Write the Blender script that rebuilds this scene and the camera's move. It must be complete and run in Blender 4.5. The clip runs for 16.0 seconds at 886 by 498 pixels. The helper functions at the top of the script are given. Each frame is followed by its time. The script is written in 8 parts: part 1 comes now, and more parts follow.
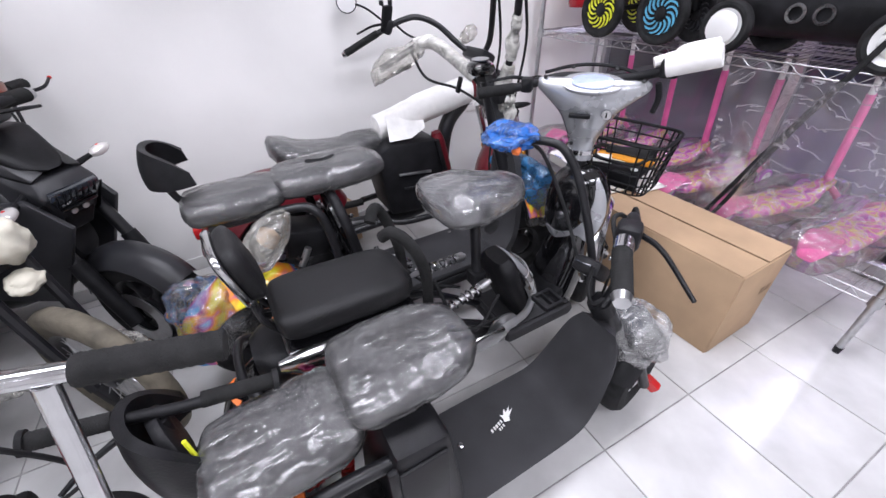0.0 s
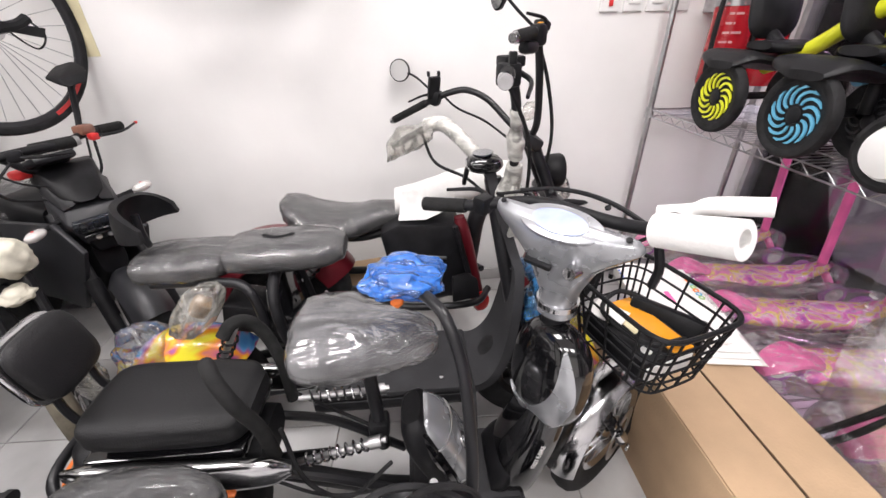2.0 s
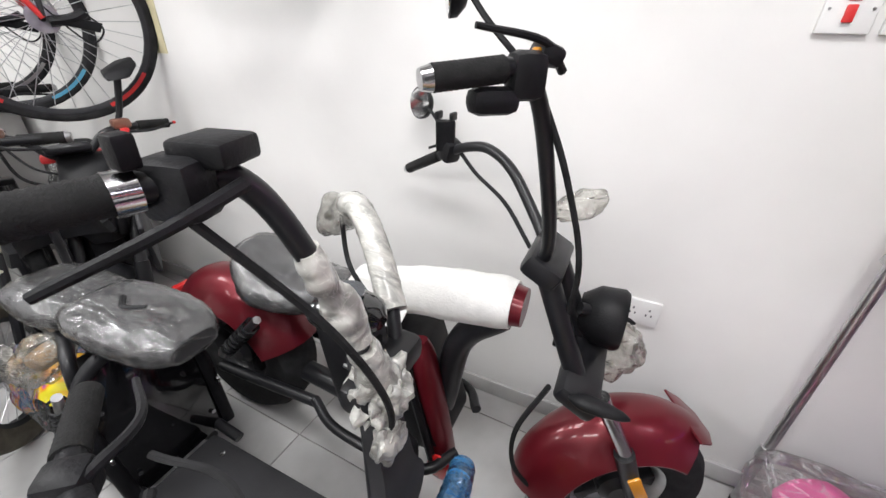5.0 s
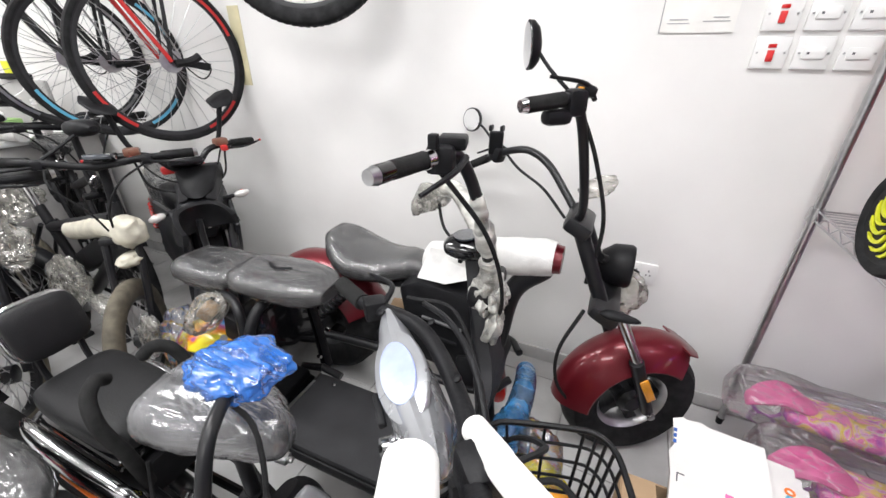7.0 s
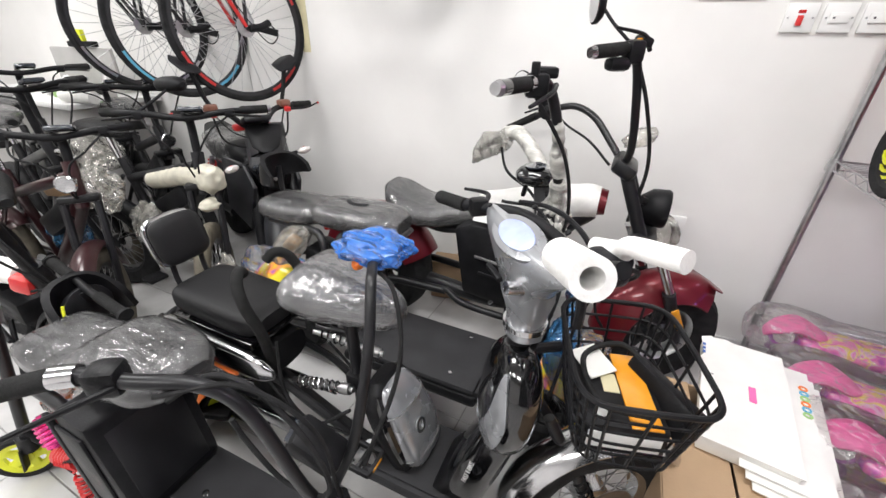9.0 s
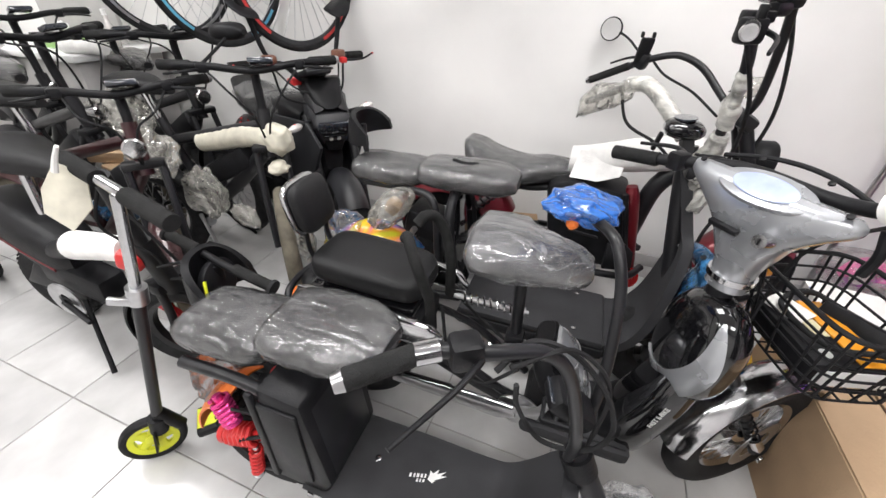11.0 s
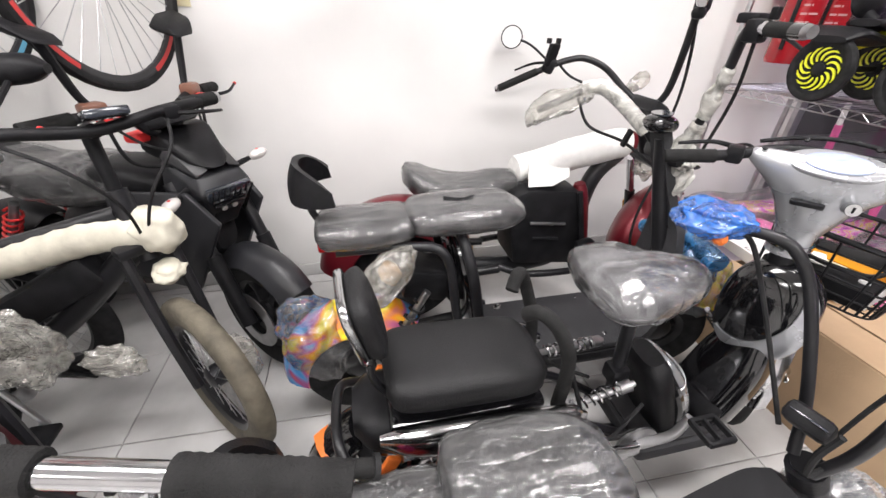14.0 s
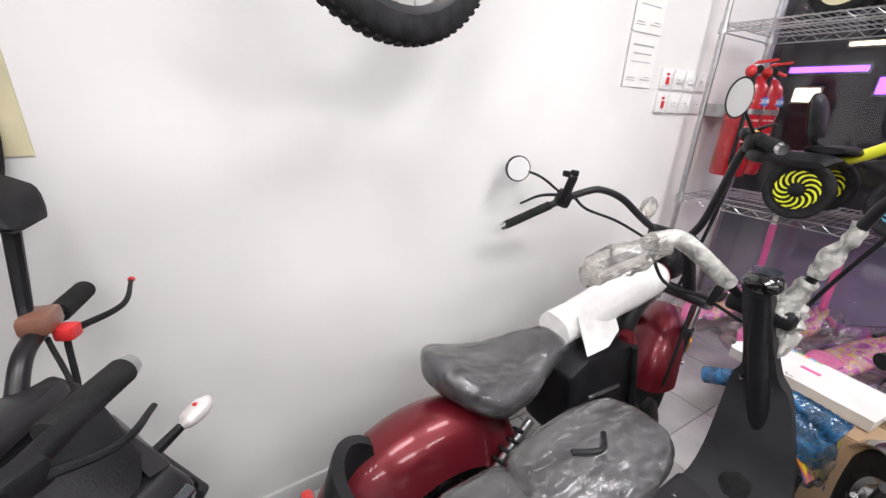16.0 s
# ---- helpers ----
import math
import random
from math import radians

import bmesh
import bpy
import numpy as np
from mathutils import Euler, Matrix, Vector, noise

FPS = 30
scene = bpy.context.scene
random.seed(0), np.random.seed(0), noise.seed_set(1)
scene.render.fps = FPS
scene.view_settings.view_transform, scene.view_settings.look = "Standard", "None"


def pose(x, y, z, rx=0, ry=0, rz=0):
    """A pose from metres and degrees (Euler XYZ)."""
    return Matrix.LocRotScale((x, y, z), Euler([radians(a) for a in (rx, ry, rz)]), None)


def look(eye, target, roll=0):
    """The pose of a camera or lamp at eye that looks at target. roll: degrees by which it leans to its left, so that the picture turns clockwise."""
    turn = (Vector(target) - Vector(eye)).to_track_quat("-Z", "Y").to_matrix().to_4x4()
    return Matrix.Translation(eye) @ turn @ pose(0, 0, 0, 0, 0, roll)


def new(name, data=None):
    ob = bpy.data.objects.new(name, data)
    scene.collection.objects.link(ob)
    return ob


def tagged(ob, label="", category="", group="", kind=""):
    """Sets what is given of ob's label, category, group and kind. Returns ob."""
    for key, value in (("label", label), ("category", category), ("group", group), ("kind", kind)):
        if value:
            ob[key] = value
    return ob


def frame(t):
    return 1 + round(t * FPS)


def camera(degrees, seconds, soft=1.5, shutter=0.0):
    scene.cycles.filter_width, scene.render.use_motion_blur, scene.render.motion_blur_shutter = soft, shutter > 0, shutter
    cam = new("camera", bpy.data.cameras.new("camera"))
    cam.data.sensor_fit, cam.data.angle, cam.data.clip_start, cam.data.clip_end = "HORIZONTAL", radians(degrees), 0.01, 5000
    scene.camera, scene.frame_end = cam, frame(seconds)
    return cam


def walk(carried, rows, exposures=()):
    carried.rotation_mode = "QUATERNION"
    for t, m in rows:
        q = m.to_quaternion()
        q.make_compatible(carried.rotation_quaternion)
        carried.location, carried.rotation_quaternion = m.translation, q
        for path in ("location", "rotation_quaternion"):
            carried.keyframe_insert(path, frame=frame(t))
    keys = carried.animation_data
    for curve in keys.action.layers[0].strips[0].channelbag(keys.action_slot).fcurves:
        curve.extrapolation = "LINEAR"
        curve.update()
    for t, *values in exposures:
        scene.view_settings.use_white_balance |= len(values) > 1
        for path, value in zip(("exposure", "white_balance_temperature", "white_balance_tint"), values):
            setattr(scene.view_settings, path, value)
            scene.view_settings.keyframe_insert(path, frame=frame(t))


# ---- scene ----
cam = camera(97.2, 16.0)
METRES, EYE, TILT, LEAN, TURN = 4.72, 1.212, -35.4, 1.42, -30.04
ROWS = [
    (0.0, 0.0, 0.0, 0.0, 0.0, 0.0, -0.0),
    (0.5, 0.0378, 0.0153, 0.0174, 6.18, 1.49, -3.5),
    (1.0, 0.07, 0.0269, 0.0277, 11.46, 1.81, -7.62),
    (1.5, 0.0866, 0.0448, 0.0429, 15.38, 2.12, -10.91),
    (2.0, 0.1065, 0.0712, 0.0709, 21.03, 2.19, -14.61),
    (2.5, 0.1366, 0.0998, 0.094, 28.04, 1.58, -18.79),
    (3.0, 0.1524, 0.1342, 0.1235, 34.48, 1.41, -23.22),
    (3.5, 0.1481, 0.1609, 0.1489, 39.76, -0.02, -25.96),
    (6.0, 0.1386, 0.2201, 0.1781, 51.41, -8.9, -30.8),
    (6.5, 0.1532, 0.174, 0.1565, 48.36, -5.88, -29.98),
    (7.0, 0.1631, 0.1488, 0.1445, 47.33, -4.64, -29.1),
    (7.5, 0.1731, 0.1462, 0.1401, 48.13, -5.23, -29.82),
    (8.0, 0.1851, 0.153, 0.1287, 50.31, -7.51, -30.78),
    (8.5, 0.1851, 0.1399, 0.1171, 50.43, -7.48, -30.95),
    (9.0, 0.1813, 0.1081, 0.0948, 48.34, -6.55, -30.2),
    (11.5, 0.1094, 0.0384, 0.0369, 43.56, -11.81, -29.14),
    (12.0, 0.0987, 0.0348, 0.0235, 44.19, -14.7, -30.08),
    (12.5, 0.0655, 0.024, 0.0082, 37.23, -13.26, -27.16),
    (13.0, 0.0353, 0.0253, 0.0032, 29.31, -9.25, -22.59),
    (13.5, -0.005, 0.0302, 0.007, 21.44, -4.18, -17.56),
    (14.0, -0.0316, 0.0295, 0.0175, 12.63, 2.59, -12.25),
    (14.5, -0.0564, 0.0278, 0.0287, 5.74, 8.09, -8.16),
    (15.0, -0.0868, 0.0532, 0.0534, 1.21, 12.07, -5.74),
    (15.5, -0.1192, 0.078, 0.0781, -2.68, 14.43, -3.52),
    (16.0, -0.156, 0.1019, 0.0966, -3.92, 14.54, -1.82),
]
PATH = [(t, pose(0, 0, EYE, TILT, LEAN, TURN) @ pose(METRES * x, METRES * y, METRES * z, 90 + pitch, roll, yaw)) for t, x, y, z, yaw, pitch, roll in ROWS]
PATH += [(3.7, look((1.148, 0.609, 1.314), (0.565, 2.321, 0.459), 0.2)), (5.8, look((1.222, 0.920, 1.282), (0.450, 2.470, 0.282), 1.0)),
         (9.2, look((1.027, 0.097, 1.252), (0.318, 1.706, 0.300), 1.1)), (11.3, look((0.577, -0.031, 1.235), (0.056, 1.527, 0.094), 2.1))]
walk(cam, sorted(PATH, key=lambda row: row[0]),
     [(0.0, 0.06, 5950, 17), (0.5, 0.14, 6350, 16), (1.0, 0.24, 6950, 15), (1.5, 0.26, 6750, 15), (2.0, 0.22, 6550, 15), (2.5, 0.2, 6300, 14), (3.5, 0.18, 6350, 10), (6.5, 0.2, 6350, 10), (9.0, 0.14, 6450, 10), (11.5, 0.14, 6450, 11), (12.5, 0.15, 6600, 13), (13.3, 0.3, 6600, 14), (14.0, 0.42, 6550, 13), (15.0, 0.24, 6450, 13), (15.5, 0.18, 6300, 13), (16.0, 0.12, 6400, 13)])

# ---- light ----
world = bpy.data.worlds.new("shop_world")
scene.world = world
world.use_nodes = True
world.node_tree.nodes["Background"].inputs[0].default_value = (0.55, 0.5, 0.62, 1)
world.node_tree.nodes["Background"].inputs[1].default_value = 0.12
PANELS = [(-2.6, 0.7), (-0.6, 0.7), (1.2, 0.7), (-2.6, -1.3), (-0.6, -1.3), (1.2, -1.3)]
LAMP = 27.5


def area_lamp(name, place, target, power, size, color=(1, 1, 1)):
    data = bpy.data.lights.new(name, "AREA")
    data.shape, data.size, data.size_y, data.energy, data.color = "RECTANGLE", size[0], size[1], power, color
    ob = new(name, data)
    ob.matrix_world = look(place, target)
    return ob


for px, py in PANELS:
    area_lamp("ceiling_panel_light", (px, py, 2.83), (px, py, 0), LAMP, (1.15, 0.55), (1.0, 0.985, 0.97))
area_lamp("corridor_light", (4.2, 0.4, 2.75), (4.2, 0.4, 0), 30, (1.2, 0.3), (0.9, 0.85, 1.0))
area_lamp("corridor_sign_light", (4.4, 2.6, 2.2), (3.0, 0.5, 0.4), 10, (0.9, 0.2), (1.0, 0.55, 0.9))


# ---- materials ----
def material(name, color, rough=0.5, metal=0.0, vary=0.08, scale=12.0, bump=0.02, grain=220.0, second=None, coat=0.0, spec=0.5, random_amount=0.0):
    m = bpy.data.materials.new(name)
    m.use_nodes = True
    n, l = m.node_tree.nodes, m.node_tree.links
    b = n["Principled BSDF"]
    b.inputs["Roughness"].default_value, b.inputs["Metallic"].default_value = rough, metal
    b.inputs["Coat Weight"].default_value = coat
    b.inputs["Specular IOR Level"].default_value = spec
    co = n.new("ShaderNodeTexCoord")
    big, fine = n.new("ShaderNodeTexNoise"), n.new("ShaderNodeTexNoise")
    big.inputs["Scale"].default_value, big.inputs["Detail"].default_value = scale, 5
    fine.inputs["Scale"].default_value, fine.inputs["Detail"].default_value = grain, 3
    ramp = n.new("ShaderNodeValToRGB")
    lo = second or tuple(c * (1 - vary * 2) for c in color)
    hi = color if second else tuple(min(1, c * (1 + vary)) for c in color)
    ramp.color_ramp.elements[0].color, ramp.color_ramp.elements[0].position = (*lo, 1), 0.3
    ramp.color_ramp.elements[1].color, ramp.color_ramp.elements[1].position = (*hi, 1), 0.68
    l.new(co.outputs["Object"], big.inputs["Vector"])
    l.new(co.outputs["Object"], fine.inputs["Vector"])
    l.new(big.outputs["Fac"], ramp.inputs["Fac"])
    if random_amount:
        info, hsv, mul = n.new("ShaderNodeObjectInfo"), n.new("ShaderNodeHueSaturation"), n.new("ShaderNodeMapRange")
        mul.inputs["To Min"].default_value, mul.inputs["To Max"].default_value = 1 - random_amount, 1 + random_amount
        l.new(info.outputs["Random"], mul.inputs["Value"])
        l.new(mul.outputs[0], hsv.inputs["Value"])
        l.new(ramp.outputs["Color"], hsv.inputs["Color"])
        l.new(hsv.outputs["Color"], b.inputs["Base Color"])
    else:
        l.new(ramp.outputs["Color"], b.inputs["Base Color"])
    rr = n.new("ShaderNodeMapRange")
    rr.inputs["To Min"].default_value, rr.inputs["To Max"].default_value = max(0, rough - 0.1), min(1, rough + 0.12)
    l.new(big.outputs["Fac"], rr.inputs["Value"])
    l.new(rr.outputs[0], b.inputs["Roughness"])
    if bump:
        bp = n.new("ShaderNodeBump")
        bp.inputs["Strength"].default_value, bp.inputs["Distance"].default_value = min(1, bump * 10), 0.002
        l.new(fine.outputs["Fac"], bp.inputs["Height"])
        l.new(bp.outputs["Normal"], b.inputs["Normal"])
    return m


def film(name, tint, cover, crinkle=60.0, rough=0.12, strength=0.9, gloss=1.3):
    """Clear wrapping film: mostly see-through, with glossy creases and painted pale glint lines."""
    m = bpy.data.materials.new(name)
    m.use_nodes = True
    n, l = m.node_tree.nodes, m.node_tree.links
    n.remove(n["Principled BSDF"])
    out = n["Material Output"]
    tr, gl, df, mix1, mix2 = (n.new("ShaderNodeBsdfTransparent"), n.new("ShaderNodeBsdfGlossy"), n.new("ShaderNodeBsdfDiffuse"), n.new("ShaderNodeMixShader"), n.new("ShaderNodeMixShader"))
    tr.inputs[0].default_value = (*[0.6 + 0.4 * c for c in tint], 1)
    gl.inputs["Roughness"].default_value = rough
    df.inputs[0].default_value = (*tint, 1)
    co, noi, bp = n.new("ShaderNodeTexCoord"), n.new("ShaderNodeTexNoise"), n.new("ShaderNodeBump")
    mp = n.new("ShaderNodeMapping")
    mp.inputs["Scale"].default_value, mp.inputs["Rotation"].default_value = (0.16, 1.0, 0.7), (0.2, 0.25, 0.5)
    noi.inputs["Scale"].default_value, noi.inputs["Detail"].default_value, noi.inputs["Distortion"].default_value = crinkle * 0.5, 3, 0.7
    l.new(co.outputs["Object"], mp.inputs["Vector"])
    l.new(mp.outputs["Vector"], noi.inputs["Vector"])
    bp.inputs["Strength"].default_value, bp.inputs["Distance"].default_value = strength, 0.01
    l.new(noi.outputs["Fac"], bp.inputs["Height"])
    l.new(bp.outputs["Normal"], gl.inputs["Normal"])
    l.new(bp.outputs["Normal"], df.inputs["Normal"])
    fr = n.new("ShaderNodeFresnel")
    fr.inputs[0].default_value = 1.45
    l.new(bp.outputs["Normal"], fr.inputs["Normal"])
    rmp = n.new("ShaderNodeMapRange")
    rmp.inputs["From Min"].default_value, rmp.inputs["From Max"].default_value = 0.35, 0.7
    rmp.inputs["To Min"].default_value, rmp.inputs["To Max"].default_value = cover * 0.35, min(1, cover * 1.5)
    l.new(noi.outputs["Fac"], rmp.inputs["Value"])
    # fine white lines from noise, painted in for glints along the film's creases
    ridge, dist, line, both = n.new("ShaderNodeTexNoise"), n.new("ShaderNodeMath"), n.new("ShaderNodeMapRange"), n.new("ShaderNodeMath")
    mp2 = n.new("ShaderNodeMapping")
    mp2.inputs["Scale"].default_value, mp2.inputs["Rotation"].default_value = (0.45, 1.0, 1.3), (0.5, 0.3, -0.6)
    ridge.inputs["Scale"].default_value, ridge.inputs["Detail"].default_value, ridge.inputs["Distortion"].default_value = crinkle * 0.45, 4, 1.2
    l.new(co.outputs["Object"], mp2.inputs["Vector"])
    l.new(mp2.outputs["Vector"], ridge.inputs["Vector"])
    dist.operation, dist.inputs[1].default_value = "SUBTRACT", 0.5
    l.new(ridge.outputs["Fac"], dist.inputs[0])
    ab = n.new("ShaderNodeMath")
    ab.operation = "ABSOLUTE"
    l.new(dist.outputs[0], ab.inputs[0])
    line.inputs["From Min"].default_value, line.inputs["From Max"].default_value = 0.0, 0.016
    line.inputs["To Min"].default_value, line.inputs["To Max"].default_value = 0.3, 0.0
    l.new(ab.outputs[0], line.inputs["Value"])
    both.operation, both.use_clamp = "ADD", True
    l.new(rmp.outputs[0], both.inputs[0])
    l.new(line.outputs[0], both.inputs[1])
    l.new(both.outputs[0], mix1.inputs[0])
    l.new(tr.outputs[0], mix1.inputs[1])
    l.new(df.outputs[0], mix1.inputs[2])
    fm = n.new("ShaderNodeMath")
    fm.operation, fm.inputs[1].default_value = "MULTIPLY_ADD", gloss
    fm.inputs[2].default_value = 0.03
    l.new(fr.outputs[0], fm.inputs[0])
    l.new(fm.outputs[0], mix2.inputs[0])
    l.new(mix1.outputs[0], mix2.inputs[1])
    l.new(gl.outputs[0], mix2.inputs[2])
    l.new(mix2.outputs[0], out.inputs["Surface"])
    return m


def glow(name, color, strength):
    m = bpy.data.materials.new(name)
    m.use_nodes = True
    b = m.node_tree.nodes["Principled BSDF"]
    b.inputs["Base Color"].default_value = (*color, 1)
    b.inputs["Emission Color"].default_value = (*color, 1)
    b.inputs["Emission Strength"].default_value = strength
    return m


def glass(name, tint=(1, 1, 1), rough=0.02):
    m = bpy.data.materials.new(name)
    m.use_nodes = True
    n, l = m.node_tree.nodes, m.node_tree.links
    n.remove(n["Principled BSDF"])
    tr, gl, mix, fr = n.new("ShaderNodeBsdfTransparent"), n.new("ShaderNodeBsdfGlossy"), n.new("ShaderNodeMixShader"), n.new("ShaderNodeFresnel")
    tr.inputs[0].default_value, gl.inputs["Roughness"].default_value = (*tint, 1), rough
    l.new(fr.outputs[0], mix.inputs[0])
    l.new(tr.outputs[0], mix.inputs[1])
    l.new(gl.outputs[0], mix.inputs[2])
    l.new(mix.outputs[0], n["Material Output"].inputs["Surface"])
    return m


# broad mottling carries both smudges and soft grey shadows in the wall colour
M_WALL = material("white_wall_paint", (0.8, 0.79, 0.775), 0.6, vary=0.045, scale=1.6, bump=0.012, grain=90)
M_TILE = material("polished_white_tile", (0.56, 0.555, 0.55), 0.17, vary=0.09, scale=5.0, bump=0.0, random_amount=0.05)
M_GROUT = material("grey_grout", (0.33, 0.32, 0.31), 0.85, vary=0.2, scale=14)
M_CEIL = material("ceiling_board", (0.78, 0.78, 0.77), 0.8, vary=0.04)
M_BLACK = material("black_plastic", (0.011, 0.011, 0.0125), 0.44, vary=0.25, scale=20, bump=0.03, spec=0.2)
M_GREYPL = material("dark_grey_moulding", (0.021, 0.0215, 0.025), 0.4, vary=0.2, scale=9, bump=0.02, spec=0.48)
M_SATIN = material("satin_black_paint", (0.013, 0.013, 0.015), 0.34, vary=0.2, scale=8, bump=0.004, coat=0.05, spec=0.35)
M_GLOSSB = material("gloss_black", (0.006, 0.006, 0.007), 0.08, vary=0.1, bump=0.0, coat=0.8)
M_RUBBER = material("black_rubber", (0.022, 0.022, 0.023), 0.72, vary=0.25, scale=30, bump=0.05, spec=0.15)
M_BROWNTYRE = material("olive_brown_rubber", (0.12, 0.105, 0.078), 0.8, vary=0.2, scale=24, bump=0.06)
M_FOAMB = material("black_foam_grip", (0.018, 0.018, 0.018), 0.9, vary=0.2, scale=40, bump=0.08, grain=400, spec=0.25)
M_SEAT = material("black_vinyl", (0.014, 0.014, 0.015), 0.5, vary=0.12, scale=14, bump=0.05, grain=300, spec=0.26)
M_GREYSEAT = material("dark_grey_vinyl", (0.034, 0.034, 0.036), 0.55, vary=0.15, scale=14, bump=0.04, grain=260)
M_DECK = material("textured_deck_rubber", (0.034, 0.034, 0.037), 0.62, vary=0.15, scale=10, bump=0.09, grain=500, spec=0.3)
M_CHROME = material("chrome", (0.56, 0.56, 0.57), 0.14, 1.0, vary=0.06, scale=25, bump=0.0)
M_STEEL = material("brushed_steel", (0.52, 0.52, 0.53), 0.32, 1.0, vary=0.1, scale=30, bump=0.01)
M_SILVER = material("silver_paint", (0.4, 0.41, 0.43), 0.26, 0.6, vary=0.04, scale=9, bump=0.0, coat=0.5)
M_ALU = material("aluminium", (0.6, 0.6, 0.61), 0.35, 0.9, vary=0.08, scale=18)
M_RED = material("metallic_dark_red_paint", (0.155, 0.009, 0.017), 0.34, 0.45, vary=0.08, scale=7, bump=0.0, coat=0.4)
M_EXTRED = material("extinguisher_red_enamel", (0.42, 0.012, 0.02), 0.25, vary=0.06, coat=0.6)
M_BLUELABEL = material("blue_print", (0.03, 0.12, 0.45), 0.5, vary=0.05)
M_PALEPRINT = material("pale_print", (0.6, 0.3, 0.3), 0.5, vary=0.1)
M_OXBLOOD = material("dark_oxblood_paint", (0.035, 0.007, 0.009), 0.3, 0.2, vary=0.12, scale=8, coat=0.4)
M_REDP = material("bright_red_plastic", (0.6, 0.03, 0.03), 0.35, vary=0.08)
M_PINKMET = material("pink_anodised_metal", (0.8, 0.06, 0.28), 0.25, 0.6, vary=0.08)
M_ORANGE = material("orange_plastic", (0.85, 0.2, 0.03), 0.4, vary=0.06)
M_AMBER = material("amber_reflector", (0.8, 0.33, 0.02), 0.2, vary=0.1, coat=0.6)
M_YELLOW = material("fluorescent_yellow_plastic", (0.75, 0.78, 0.03), 0.42, vary=0.06)
M_BLUE = material("light_blue_plastic", (0.12, 0.42, 0.62), 0.42, vary=0.06)
M_PINK = material("pink_plastic", (0.86, 0.16, 0.42), 0.45, vary=0.08)
M_PURPLE = material("mauve_plastic", (0.45, 0.14, 0.5), 0.45, vary=0.1)
M_WHITE = material("white_plastic", (0.8, 0.8, 0.79), 0.38, vary=0.03)
M_FOAMW = material("white_packing_foam", (0.82, 0.81, 0.79), 0.8, vary=0.05, scale=25, bump=0.05, grain=150)
M_CREAM = material("cream_packing_foam", (0.62, 0.59, 0.49), 0.8, vary=0.1, scale=20, bump=0.04, grain=90)
M_PAPER = material("paper", (0.8, 0.79, 0.76), 0.7, vary=0.03)
M_FAINT = material("faint_grey_print", (0.4, 0.4, 0.41), 0.7, vary=0.1)
M_INK = material("grey_print", (0.12, 0.12, 0.13), 0.7, vary=0.1)
M_CARD = material("corrugated_cardboard", (0.45, 0.31, 0.19), 0.85, vary=0.07, scale=6, bump=0.05, grain=130)
M_CUP = material("brown_translucent_plastic", (0.2, 0.09, 0.06), 0.3, vary=0.1, coat=0.3)
M_CARDIN = material("cardboard_inside", (0.3, 0.2, 0.12), 0.9, vary=0.1)
M_TAPE = material("yellowed_tape", (0.68, 0.62, 0.4), 0.55, vary=0.08, scale=10)
M_MIRROR = material("mirror_glass", (0.85, 0.86, 0.87), 0.02, 1.0, vary=0.0, bump=0.0)
M_LENS = material("clear_lens", (0.75, 0.72, 0.7), 0.12, 0.3, vary=0.1, coat=0.8)
M_REDLENS = material("red_lens", (0.55, 0.02, 0.02), 0.15, vary=0.1, coat=0.7)
M_SCREEN = material("glossy_display_film", (0.62, 0.7, 0.76), 0.1, vary=0.08, second=(0.25, 0.3, 0.75), scale=6, bump=0.0, coat=1.0)
M_DARKSCREEN = material("dark_display", (0.03, 0.035, 0.045), 0.08, vary=0.2, coat=1.0)
M_GREEN = material("green_box", (0.33, 0.55, 0.2), 0.6)
M_COUNTER = material("grey_laminate", (0.42, 0.41, 0.4), 0.45, vary=0.05)
M_OUTFLOOR = material("grey_corridor_floor", (0.2, 0.19, 0.2), 0.35, vary=0.1, scale=3)
M_DARKWALL = material("dark_corridor_wall", (0.06, 0.055, 0.065), 0.6, vary=0.2, scale=2)
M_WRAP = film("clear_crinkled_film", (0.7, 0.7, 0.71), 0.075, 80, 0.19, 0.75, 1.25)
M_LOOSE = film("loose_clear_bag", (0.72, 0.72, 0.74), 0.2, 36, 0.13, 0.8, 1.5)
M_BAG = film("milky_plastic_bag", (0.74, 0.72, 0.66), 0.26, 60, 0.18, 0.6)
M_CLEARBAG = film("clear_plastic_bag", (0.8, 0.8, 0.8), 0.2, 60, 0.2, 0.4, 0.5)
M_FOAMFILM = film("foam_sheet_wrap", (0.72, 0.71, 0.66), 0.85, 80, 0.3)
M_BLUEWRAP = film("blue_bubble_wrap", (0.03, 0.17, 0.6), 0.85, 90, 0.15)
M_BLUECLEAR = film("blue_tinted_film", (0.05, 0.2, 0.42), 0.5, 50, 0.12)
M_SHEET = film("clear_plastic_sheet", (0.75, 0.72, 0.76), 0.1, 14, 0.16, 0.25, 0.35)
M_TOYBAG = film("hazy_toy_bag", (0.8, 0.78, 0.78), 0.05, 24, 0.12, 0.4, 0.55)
M_GLASS = glass("shop_window_glass", (0.96, 0.97, 0.97))
M_LAMPGLOW = glow("lamp_diffuser", (1, 0.99, 0.97), 3.0)
M_SIGNP = glow("purple_sign", (0.35, 0.12, 0.9), 3.0)
M_SIGNW = glow("warm_shop_sign", (1, 0.85, 0.6), 3.0)


